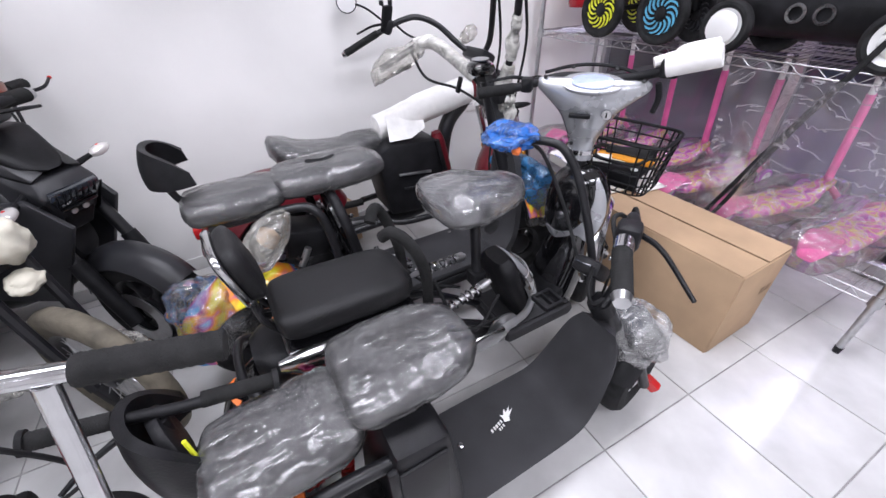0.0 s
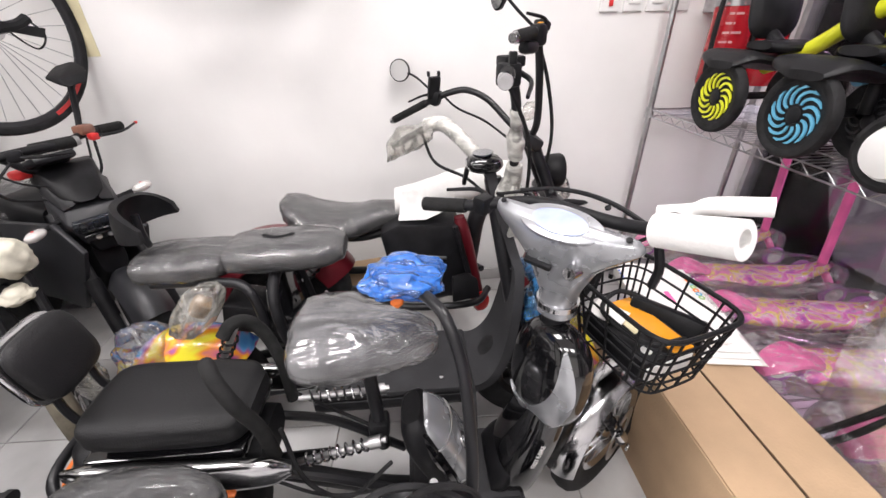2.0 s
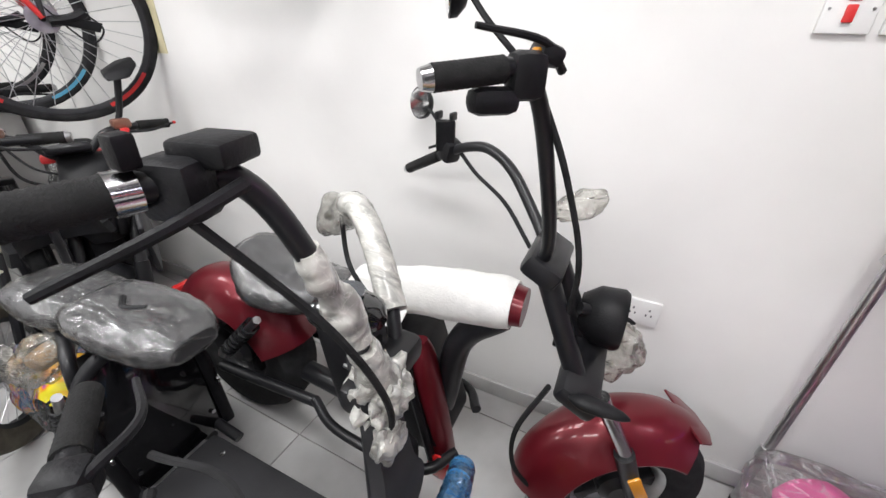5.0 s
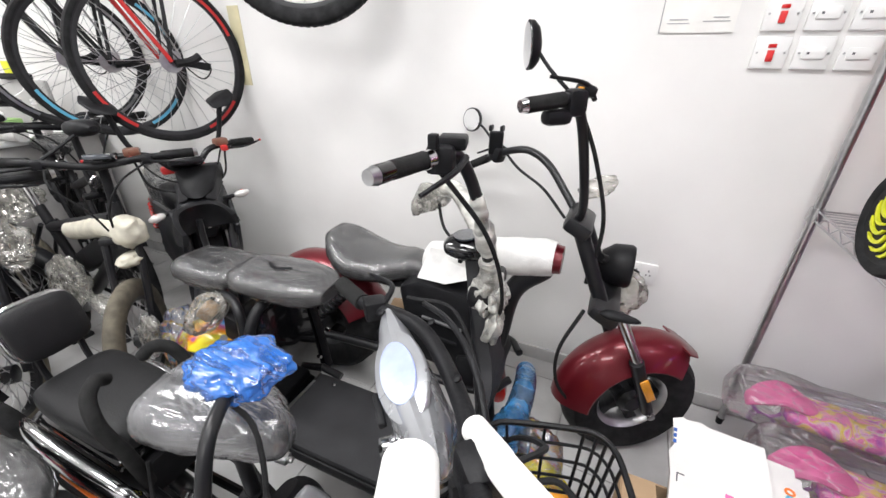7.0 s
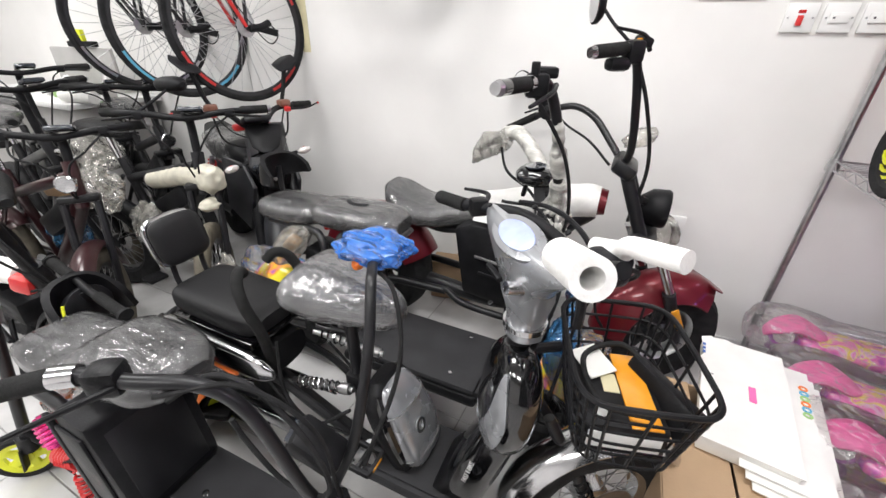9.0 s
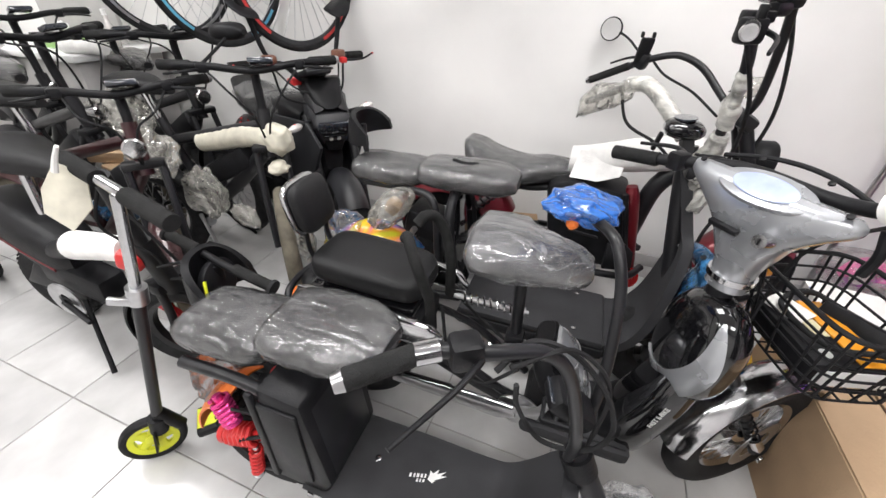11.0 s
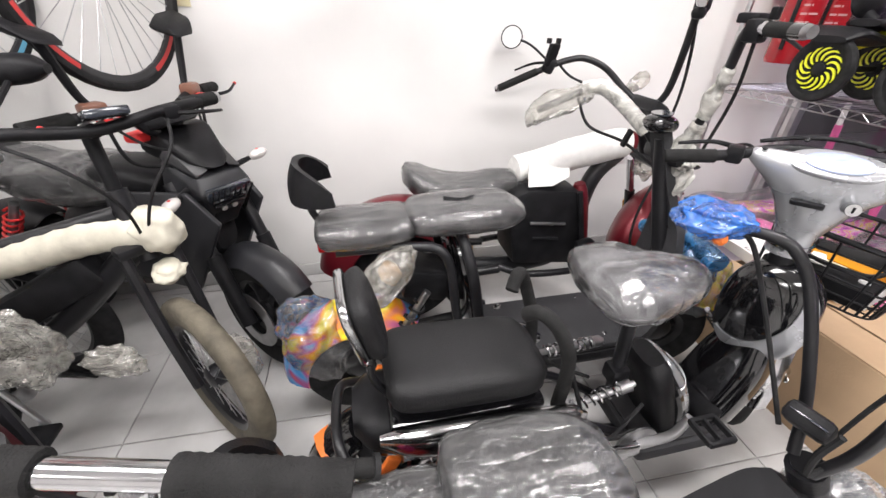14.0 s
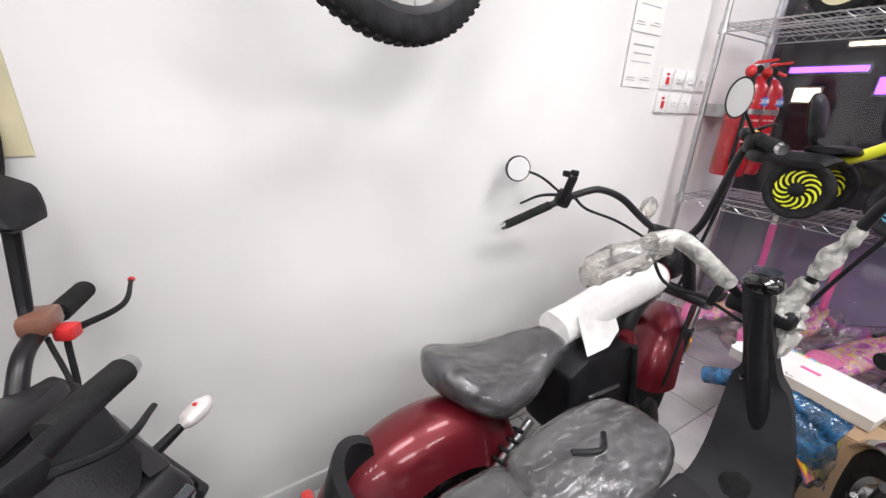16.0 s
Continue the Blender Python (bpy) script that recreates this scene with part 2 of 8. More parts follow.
def paint_swirl(name):
    """Glossy fender paint in flames of yellow, orange, blue and violet."""
    m = bpy.data.materials.new(name)
    m.use_nodes = True
    n, l = m.node_tree.nodes, m.node_tree.links
    b = n["Principled BSDF"]
    b.inputs["Roughness"].default_value, b.inputs["Coat Weight"].default_value = 0.22, 0.6
    co, noi, ramp = n.new("ShaderNodeTexCoord"), n.new("ShaderNodeTexNoise"), n.new("ShaderNodeValToRGB")
    noi.inputs["Scale"].default_value, noi.inputs["Distortion"].default_value, noi.inputs["Detail"].default_value = 5.5, 1.2, 2
    r = ramp.color_ramp
    r.elements[0].position, r.elements[0].color = 0.3, (0.03, 0.08, 0.5, 1)
    r.elements[1].position, r.elements[1].color = 0.58, (0.85, 0.75, 0.03, 1)
    for p, c in ((0.4, (0.1, 0.35, 0.7, 1)), (0.45, (0.45, 0.1, 0.3, 1)), (0.5, (0.9, 0.3, 0.03, 1))):
        r.elements.new(p).color = c
    l.new(co.outputs["Object"], noi.inputs["Vector"])
    l.new(noi.outputs["Fac"], ramp.inputs["Fac"])
    l.new(ramp.outputs["Color"], b.inputs["Base Color"])
    return m


M_SWIRL = paint_swirl("flame_fender_paint")
M_FLORAL = paint_swirl("printed_pattern")
fr_ = M_FLORAL.node_tree.nodes["Color Ramp"].color_ramp
for e_, c_ in zip(fr_.elements, ((0.5, 0.1, 0.5, 1), (0.85, 0.2, 0.5, 1), (0.8, 0.5, 0.7, 1), (0.85, 0.7, 0.1, 1), (0.85, 0.25, 0.5, 1))):
    e_.color = c_
M_FLORAL.node_tree.nodes["Noise Texture"].inputs["Scale"].default_value = 16

# ---- building kit ----
OFFSET = {}


def lettering(name, words, size, m, mat, parent, label=""):
    """Printed words as a part of a thing whose parts are in the room's metres."""
    data = bpy.data.curves.new(name, "FONT")
    data.body, data.size, data.extrude = words, size, 0.0004
    data.align_x, data.align_y = "CENTER", "CENTER"
    data.materials.append(mat)
    ob = new(name, data)
    top = parent
    while top.parent is not None:
        top = top.parent
    ob.parent = parent
    ob.matrix_local = Matrix.Translation(-OFFSET[top.name]) @ m
    if label:
        ob["label"] = label
    return ob


def thing(name, place, label, category, yaw=0.0, local=False, group="", kind=""):
    """An Empty at a thing's base. Parts are written in the room's metres, or in its own when local."""
    ob = new(name)
    ob.empty_display_size = 0.1
    ob.matrix_world = pose(*place, 0, 0, yaw)
    OFFSET[ob.name] = Vector((0, 0, 0)) if local else Vector(place)
    return tagged(ob, label, category, group, kind)


def part(name, bm, mat, parent, label="", smooth=True):
    top = parent
    while top is not None and top.parent is not None:
        top = top.parent
    off = OFFSET.get(top.name, Vector((0, 0, 0))) if top is not None else Vector((0, 0, 0))
    me = bpy.data.meshes.new(name)
    if off.length:
        bmesh.ops.translate(bm, verts=bm.verts, vec=-off)
    bm.to_mesh(me)
    bm.free()
    me.materials.append(mat)
    if smooth:
        me.shade_smooth()
        me.set_sharp_from_angle(angle=radians(38))
    ob = new(name, me)
    ob.parent = parent
    if label:
        ob["label"] = label
    return ob


def solo(name, bm, mat, label, category="", kind="", group="", smooth=True):
    return tagged(part(name, bm, mat, None, "", smooth), label, category, group, kind)


def spline(pts, n=8):
    """Catmull-Rom through the points."""
    p = [Vector(q) for q in pts]
    if len(p) < 3:
        return p
    p = [p[0] * 2 - p[1]] + p + [p[-1] * 2 - p[-2]]
    out = []
    for i in range(1, len(p) - 2):
        a, b, c, d = p[i - 1:i + 3]
        for k in range(n):
            t = k / n
            out.append(0.5 * (2 * b + (c - a) * t + (2 * a - 5 * b + 4 * c - d) * t * t + (3 * b - 3 * c + d - a) * t ** 3))
    out.append(p[-2])
    return out


def tube(pts, r, seg=10, n=6, closed=False, bm=None, smooth=True, ribs=0.0):
    """A round tube along points; r is one radius or one for each end."""
    bm = bm or bmesh.new()
    path = spline(pts, n) if smooth else [Vector(q) for q in pts]
    if closed and (path[0] - path[-1]).length < 1e-6:
        path.pop()
    rad = (lambda f: r) if not isinstance(r, (tuple, list)) else (lambda f: r[0] + (r[-1] - r[0]) * f)
    rings, up = [], None
    m = len(path)
    for i, q in enumerate(path):
        if closed:
            tan = path[(i + 1) % m] - path[i - 1]
        else:
            tan = path[min(i + 1, m - 1)] - path[max(i - 1, 0)]
        tan.normalize()
        if up is None:
            up = tan.orthogonal().normalized()
        side = up - tan * up.dot(tan)
        up = side.normalized()
        bi = tan.cross(up)
        k = rad(i / max(1, m - 1)) * (1 + (ribs if i % 2 else 0))
        rings.append([bm.verts.new(q + (up * math.cos(a) + bi * math.sin(a)) * k) for a in (2 * math.pi * j / seg for j in range(seg))])
    for i in range(m if closed else m - 1):
        a, b = rings[i], rings[(i + 1) % m]
        for j in range(seg):
            bm.faces.new((a[j], a[(j + 1) % seg], b[(j + 1) % seg], b[j]))
    if not closed:
        bm.faces.new(list(reversed(rings[0])))
        bm.faces.new(rings[-1])
    return bm


def box(c, size, bevel=0.0, rot=(0, 0, 0), bm=None, segs=2):
    own = bmesh.new()
    bmesh.ops.create_cube(own, size=1)
    bmesh.ops.scale(own, verts=own.verts, vec=size)
    if bevel:
        bmesh.ops.bevel(own, geom=own.edges[:], offset=min(bevel, min(size) * 0.48), segments=segs, affect="EDGES", profile=0.5)
    bmesh.ops.transform(own, verts=own.verts, matrix=pose(*c, *rot))
    return join(bm, own)


def join(bm, own):
    if bm is None:
        return own
    me = bpy.data.meshes.new("scratch")
    own.to_mesh(me)
    own.free()
    bm.from_mesh(me)
    bpy.data.meshes.remove(me)
    return bm


def lathe(profile, seg=32, m=Matrix(), bm=None, arc=None, close=True):
    """Turn (radius, height) pairs round the local y axis. arc: start and end degrees."""
    own = bmesh.new()
    a0, a1 = (0, 360) if arc is None else arc
    cols = seg if arc is None else seg + 1
    rings = []
    for i in range(cols):
        a = radians(a0 + (a1 - a0) * i / seg)
        rings.append([own.verts.new((rr * math.cos(a), h, rr * math.sin(a))) for rr, h in profile])
    k = len(profile)
    for i in range(seg):
        x, y = rings[i], rings[(i + 1) % cols]
        for j in range(k if close else k - 1):
            try:
                own.faces.new((x[j], y[j], y[(j + 1) % k], x[(j + 1) % k]))
            except ValueError:
                pass
    if arc is not None and close:
        own.faces.new(rings[0])
        own.faces.new(list(reversed(rings[-1])))
    bmesh.ops.remove_doubles(own, verts=own.verts, dist=1e-5)
    bmesh.ops.recalc_face_normals(own, faces=own.faces)
    bmesh.ops.transform(own, verts=own.verts, matrix=m)
    return join(bm, own)


def loft(secs, seg=28, n=7, power=2.6, grow=0.0, crease=0.0, m=None, seed=0.0, freq=28.0):
    """A cushion through cross-sections (x, y, z, half width, half height), widths across y."""
    bm = bmesh.new()
    rows = []
    cols = [spline([(s[i], s[i + 1], s[i + 2]) for s in secs], n) for i in (0, 2)]
    for a, b in zip(*cols):
        rows.append((a.x, a.y, a.z, b.y, b.z))
    rings = []
    for x, y, z, w, h in rows:
        ring = []
        for j in range(seg):
            a = 2 * math.pi * j / seg
            ca, sa = math.cos(a), math.sin(a)
            q = Vector((x, y + (w + grow) * math.copysign(abs(ca) ** (2 / power), ca), z + (h + grow) * math.copysign(abs(sa) ** (2 / power), sa)))
            if crease:
                q += Vector((ca * 0.4, ca, sa)) * crease * (noise.noise(q * freq + Vector((seed, 0, 0))) + 0.6 * noise.noise(q * freq * 2.3))
            ring.append(bm.verts.new(q))
        rings.append(ring)
    for a, b in zip(rings, rings[1:]):
        for j in range(seg):
            bm.faces.new((a[j], b[j], b[(j + 1) % seg], a[(j + 1) % seg]))
    bm.faces.new(rings[0])
    bm.faces.new(list(reversed(rings[-1])))
    bmesh.ops.recalc_face_normals(bm, faces=bm.faces)
    if m is not None:
        bmesh.ops.transform(bm, verts=bm.verts, matrix=m)
    return bm


def blob(c, size, crease=0.25, freq=3.0, sub=4, seed=0.0, rot=(0, 0, 0)):
    """A crumpled bag or wrap."""
    bm = bmesh.new()
    bmesh.ops.create_icosphere(bm, subdivisions=sub, radius=1)
    for v in bm.verts:
        q = v.co * freq + Vector((seed, seed * 2, 0))
        v.co *= 1 + crease * (noise.noise(q) + 0.32 * noise.noise(q * 2.7) + 0.1 * noise.noise(q * 6))
    bmesh.ops.scale(bm, verts=bm.verts, vec=size)
    bmesh.ops.transform(bm, verts=bm.verts, matrix=pose(*c, *rot))
    return bm


def plate(outline, thick, m=Matrix(), bevel=0.0, bm=None):
    """An outline in the local x-y plane, given depth in z."""
    own = bmesh.new()
    f = own.faces.new([own.verts.new((x, y, -thick / 2)) for x, y in outline])
    up = bmesh.ops.extrude_face_region(own, geom=[f])["geom"]
    bmesh.ops.translate(own, verts=[v for v in up if isinstance(v, bmesh.types.BMVert)], vec=(0, 0, thick))
    bmesh.ops.recalc_face_normals(own, faces=own.faces)
    if bevel:
        bmesh.ops.bevel(own, geom=[e for e in own.edges], offset=bevel, segments=2, affect="EDGES", profile=0.5)
    bmesh.ops.transform(own, verts=own.verts, matrix=m)
    return join(bm, own)


def hull(pts, bevel=0.004, m=Matrix()):
    """A faceted solid round the points, its edges softened."""
    own = bmesh.new()
    for q in pts:
        own.verts.new(q)
    bmesh.ops.convex_hull(own, input=own.verts[:])
    bmesh.ops.delete(own, geom=[v for v in own.verts if not v.link_faces], context="VERTS")
    bmesh.ops.dissolve_limit(own, angle_limit=0.02, verts=own.verts[:], edges=own.edges[:])
    if bevel:
        bmesh.ops.bevel(own, geom=own.edges[:], offset=bevel, segments=2, affect="EDGES", profile=0.5)
    bmesh.ops.recalc_face_normals(own, faces=own.faces)
    bmesh.ops.transform(own, verts=own.verts, matrix=m)
    return own


def both_sides(pts):
    return [(x, s * y, z) for x, y, z in pts for s in (-1, 1)]


def ngon(n, rx, ry, phase=0.0):
    return [(rx * math.cos(2 * math.pi * i / n + phase), ry * math.sin(2 * math.pi * i / n + phase)) for i in range(n)]


def bars(parent, place, sizes, mat, yaw=0.0, rot=None, name="printed_line"):
    """Unreadable print: small raised bars."""
    for (dx, dz, w, h) in sizes:
        m = pose(*place, *(rot or (90, 0, yaw)))
        bm = bmesh.new()
        bmesh.ops.create_cube(bm, size=1)
        bmesh.ops.scale(bm, verts=bm.verts, vec=(w, h, 0.0012))
        bmesh.ops.translate(bm, verts=bm.verts, vec=(dx, dz, 0))
        bmesh.ops.transform(bm, verts=bm.verts, matrix=m)
        part(name, bm, mat, parent)


def wheel(parent, c, R, w, yaw=0.0, lean=0.0, style="cast", arms=5, tyre=None, rim=None, hubr=0.05, knobs=0, depth=0.62, arm_mat=None, rot=None):
    """A tyre with rim, hub and spokes. w: tyre width. depth: tyre thickness over half its width."""
    m = pose(*c, *(rot or (lean, 0, yaw)))
    tyre, rim, arm_mat = tyre or M_RUBBER, rim or M_SATIN, arm_mat or rim or M_SATIN
    t = w * depth
    ri = R - 2 * t * 0.75
    prof = [(ri, -w * 0.36), (R - t * 0.9, -w * 0.5), (R - t * 0.35, -w * 0.45), (R - t * 0.08, -w * 0.27), (R, 0), (R - t * 0.08, w * 0.27), (R - t * 0.35, w * 0.45), (R - t * 0.9, w * 0.5), (ri, w * 0.36)]
    bm = lathe(prof, 48, m)
    for i in range(knobs):
        a = 360 * i / knobs
        for side in (-0.28, 0.0, 0.28):
            rr = R - (0.0 if side == 0 else t * 0.07)
            k = pose(0, 0, 0, 0, a + (180 / knobs if side else 0), 0) @ pose(rr, side * w, 0)
            own = bmesh.new()
            bmesh.ops.create_cube(own, size=1)
            bmesh.ops.scale(own, verts=own.verts, vec=(min(0.004, w * 0.06), w * 0.2, 2.2 * R / knobs * 1.3))
            bmesh.ops.transform(own, verts=own.verts, matrix=m @ k)
            join(bm, own)
    ty = part("wheel", bm, tyre, parent)
    rr = ri + 0.004
    part("rim", lathe([(rr, -w * 0.37), (rr - 0.006, -w * 0.34), (rr - 0.02, -w * 0.22), (rr - 0.02, w * 0.22), (rr - 0.006, w * 0.34), (rr, w * 0.37)], 48, m), rim, ty)
    part("hub", lathe([(0.001, -w * 0.42), (hubr * 0.6, -w * 0.42), (hubr, -w * 0.3), (hubr, w * 0.3), (hubr * 0.6, w * 0.42), (0.001, w * 0.42)], 24, m, close=False), M_BLACK if style == "fan" else arm_mat, ty)
    if style == "wire":
        bm = bmesh.new()
        for i in range(arms):
            a = 2 * math.pi * i / arms
            s = w * 0.25 * (1 if i % 2 else -1)
            b = a + (0.35 if (i // 2) % 2 else -0.35)
            tube([m @ Vector((hubr * math.cos(b), s, hubr * math.sin(b))), m @ Vector(((rr - 0.01) * math.cos(a), 0, (rr - 0.01) * math.sin(a)))], 0.0014, 5, 1, bm=bm)
        tagged(part("spokes", bm, M_STEEL, ty), kind="stuff")
    elif style == "cast":
        for i in range(arms):
            a = 360 * i / arms
            outline = [(hubr * 0.7, -0.02), (rr * 0.6, -0.011), (rr - 0.008, -0.026), (rr - 0.008, 0.026), (rr * 0.6, 0.011), (hubr * 0.7, 0.02)]
            part("spoke", plate(outline, w * 0.4, m @ pose(0, 0, 0, 0, a, 0) @ pose(0, 0, 0, 90, 0, 0), 0.003), arm_mat, ty)
    elif style == "fan":
        part("wheel_disc", lathe([(0.001, -w * 0.2), (rr - 0.01, -w * 0.2), (rr - 0.01, w * 0.2), (0.001, w * 0.2)], 40, m, close=False), M_BLACK, ty)
        for i in range(arms):
            for side in (-1, 1):
                pts = []
                for k in range(7):
                    f = k / 6
                    ang = 2 * math.pi * i / arms + 0.75 * f * f
                    pts.append((hubr * 1.35 + (rr - 0.018 - hubr * 1.35) * f, ang))
                out = [(q * math.cos(b - 0.07 - 0.012 * j), q * math.sin(b - 0.07 - 0.012 * j)) for j, (q, b) in enumerate(pts)]
                out += [(q * math.cos(b + 0.07), q * math.sin(b + 0.07)) for q, b in reversed(pts)]
                part("blade", plate(out, 0.01, m @ pose(0, side * w * 0.21, 0, 90, 0, 0)), arm_mat, ty)
    return ty


def fender(parent, c, R, w, a0, a1, mat, yaw=0.0, lean=0.0, thick=0.005, name="fender", label="", flare=0.45):
    """A curved mudguard over a wheel, from angle a0 to a1 (0 is forward, 90 up)."""
    prof, k = [], 9
    for i in range(k):
        u = -1 + 2 * i / (k - 1)
        prof.append((R - abs(u) ** 2.4 * w * flare, u * w / 2))
    prof += [(r - thick, h * 0.985) for r, h in reversed(prof)]
    return part(name, lathe(prof, 30, pose(*c, lean, 0, yaw) @ pose(0, 0, 0, 0, 0, 0), arc=(a0, a1)), mat, parent, label)


def grip(parent, a, b, r=0.016, mat=None, cap=None, name="grip", ribs=0.06):
    g = part(name, tube([a, Vector(a).lerp(Vector(b), 0.5), b], r, 14, 14, ribs=ribs), mat or M_FOAMB, parent)
    if cap:
        d = (Vector(b) - Vector(a)).normalized()
        part("bar_end", tube([Vector(b) - d * 0.004, Vector(b) + d * 0.014], (r * 1.05, r * 0.8), 14, 1), cap, g)
    return g


def lever(parent, a, b, mid, mat=None, r=0.005):
    return part("brake_lever", tube([a, mid, b], (r * 1.3, r * 0.8), 8, 6), mat or M_BLACK, parent)


def mirror(parent, base, head, normal, rx, ry, label="", bend=0.02):
    """A rear-view mirror on a thin stalk."""
    base, head, nrm = Vector(base), Vector(head), Vector(normal).normalized()
    st = part("mirror_stalk", tube([base, base.lerp(head, 0.5) + Vector((0, 0, bend)), head - nrm * 0.012], 0.0045, 8, 6), M_BLACK, parent)
    m = Matrix.Translation(head) @ nrm.to_track_quat("Z", "Y").to_matrix().to_4x4()
    shell = bmesh.new()
    rings = []
    for z, f in ((-0.026, 0.35), (-0.02, 0.75), (-0.008, 0.98), (0.003, 1.0)):
        rings.append([shell.verts.new((x * f, y * f, z)) for x, y in ngon(28, rx, ry)])
    for p, q in zip(rings, rings[1:]):
        for j in range(28):
            shell.faces.new((p[j], p[(j + 1) % 28], q[(j + 1) % 28], q[j]))
    shell.faces.new(list(reversed(rings[0])))
    shell.faces.new(rings[-1])
    bmesh.ops.transform(shell, verts=shell.verts, matrix=m)
    sh = part("mirror", shell, M_BLACK, parent, label)
    part("mirror_glass", plate(ngon(28, rx * 0.9, ry * 0.9), 0.003, m @ pose(0, 0, 0.004)), M_MIRROR, sh)
    return st


def bolt(parent, c, r=0.007, mat=None, rot=(0, 0, 0)):
    return part("bolt", plate(ngon(8, r, r), r * 0.7, pose(*c, *rot), r * 0.15), mat or M_STEEL, parent)


def coil(parent, a, b, r=0.02, turns=7, wire=0.004, mat=None, rod=None):
    """A shock absorber: rod, spring and end sleeves."""
    a, b = Vector(a), Vector(b)
    d = (b - a)
    u = d.orthogonal().normalized()
    v = d.normalized().cross(u)
    body = part("shock_absorber", tube([a, b], r * 0.55, 12, 1), rod or M_STEEL, parent)
    pts = [a + d * (0.12 + 0.7 * i / (turns * 8)) + (u * math.cos(i * math.pi / 4) + v * math.sin(i * math.pi / 4)) * r for i in range(turns * 8 + 1)]
    part("spring", tube(pts, wire, 6, 1, smooth=False), mat or M_CHROME, body)
    part("sleeve", tube([a.lerp(b, 0.82), a.lerp(b, 0.95)], r * 1.05, 14, 1), rod or M_STEEL, body)
    return body


def cable(parent, pts, r=0.0035, name="cable"):
    return part(name, tube(pts, r, 6, 8), M_RUBBER, parent)

# ---- the room ----
WALL_Y, TILE, TX, TY = 2.005, 0.398, 0.716, 0.303
solo("floor", box((-0.6, -0.5, -0.03), (7.6, 5.3, 0.05)), M_GROUT, "grey grout bed under polished white floor tiles", "floor", "structure", smooth=False)
FLOOR = bpy.data.objects["floor"]
solo("wall_north", box((-1.0, WALL_Y + 0.06, 1.45), (6.9, 0.12, 2.9)), M_WALL, "white painted shop wall with faint scuffs and soft shadow tone in its paint", "wall", "structure", smooth=False)
solo("wall_west", box((-4.45, -0.5, 1.45), (0.12, 4.94, 2.9)), M_WALL, "white painted shop wall", "wall", "structure", smooth=False)
solo("wall_south", box((-0.95, -3.06, 1.45), (7.0, 0.12, 2.9)), M_WALL, "white painted shop wall", "wall", "structure", smooth=False)
solo("ceiling", box((-0.6, -0.5, 2.95), (7.9, 5.4, 0.1)), M_CEIL, "white ceiling board", "ceiling", "structure", smooth=False)
solo("baseboard", box((-1.0, WALL_Y - 0.006, 0.035), (6.7, 0.012, 0.07), 0.003), M_TILE, "low white tile skirting along the wall", "baseboard", "structure")
for px, py in PANELS:
    t = thing("ceiling_light", (px, py, 2.9), "flat white rectangular ceiling light panel", "ceiling light", group="ceiling lights")
    part("diffuser", box((px, py, 2.875), (1.16, 0.56, 0.02), 0.003), M_LAMPGLOW, t)
    for sx, sy, w, h in ((0, 0.29, 1.2, 0.02), (0, -0.29, 1.2, 0.02), (0.59, 0, 0.02, 0.56), (-0.59, 0, 0.02, 0.56)):
        part("trim", box((px + sx, py + sy, 2.88), (w, h, 0.04), 0.003), M_ALU, t)

# glazed shop front on the right and the corridor behind it
GX = 2.42
front = thing("shop_front", (GX, -0.5, 0), "aluminium framed glass shop front", "shop front", kind="structure")
for y0, y1 in ((-2.98, -1.75), (-1.7, -0.45), (-0.4, 0.85), (0.9, 1.98)):
    pane = part("pane", box((GX, (y0 + y1) / 2, 1.42), (0.01, y1 - y0, 2.7)), M_GLASS, front, "clear glass pane", smooth=False)
    pane.visible_shadow = False
for yy in (-1.725, -0.425, 0.875, 2.0):
    part("mullion", box((GX, yy, 1.42), (0.05, 0.045, 2.7), 0.004), M_ALU, front)
part("sill", box((GX, -0.5, 0.035), (0.06, 4.9, 0.07), 0.005), M_ALU, front)
part("head", box((GX, -0.5, 2.83), (0.06, 4.9, 0.08), 0.005), M_ALU, front)
solo("corridor_floor", box((5.2, -0.5, -0.03), (5.5, 9, 0.05)), M_OUTFLOOR, "grey polished corridor floor outside the shop", "floor", "structure", smooth=False)
solo("corridor_wall", box((8.0, -0.5, 1.8), (0.1, 9, 3.6)), M_DARKWALL, "dark wall across the corridor", "wall", "structure", smooth=False)
solo("corridor_end_wall", box((5.2, 4.0, 1.8), (5.5, 0.1, 3.6)), M_DARKWALL, "dark wall at the corridor end", "wall", "structure", smooth=False)
solo("corridor_back_wall", box((5.2, -5.0, 1.8), (5.5, 0.1, 3.6)), M_DARKWALL, "dark wall at the corridor end", "wall", "structure", smooth=False)
solo("corridor_ceiling", box((5.2, -0.5, 3.4), (5.5, 9, 0.1)), M_DARKWALL, "dark corridor ceiling", "ceiling", "structure", smooth=False)
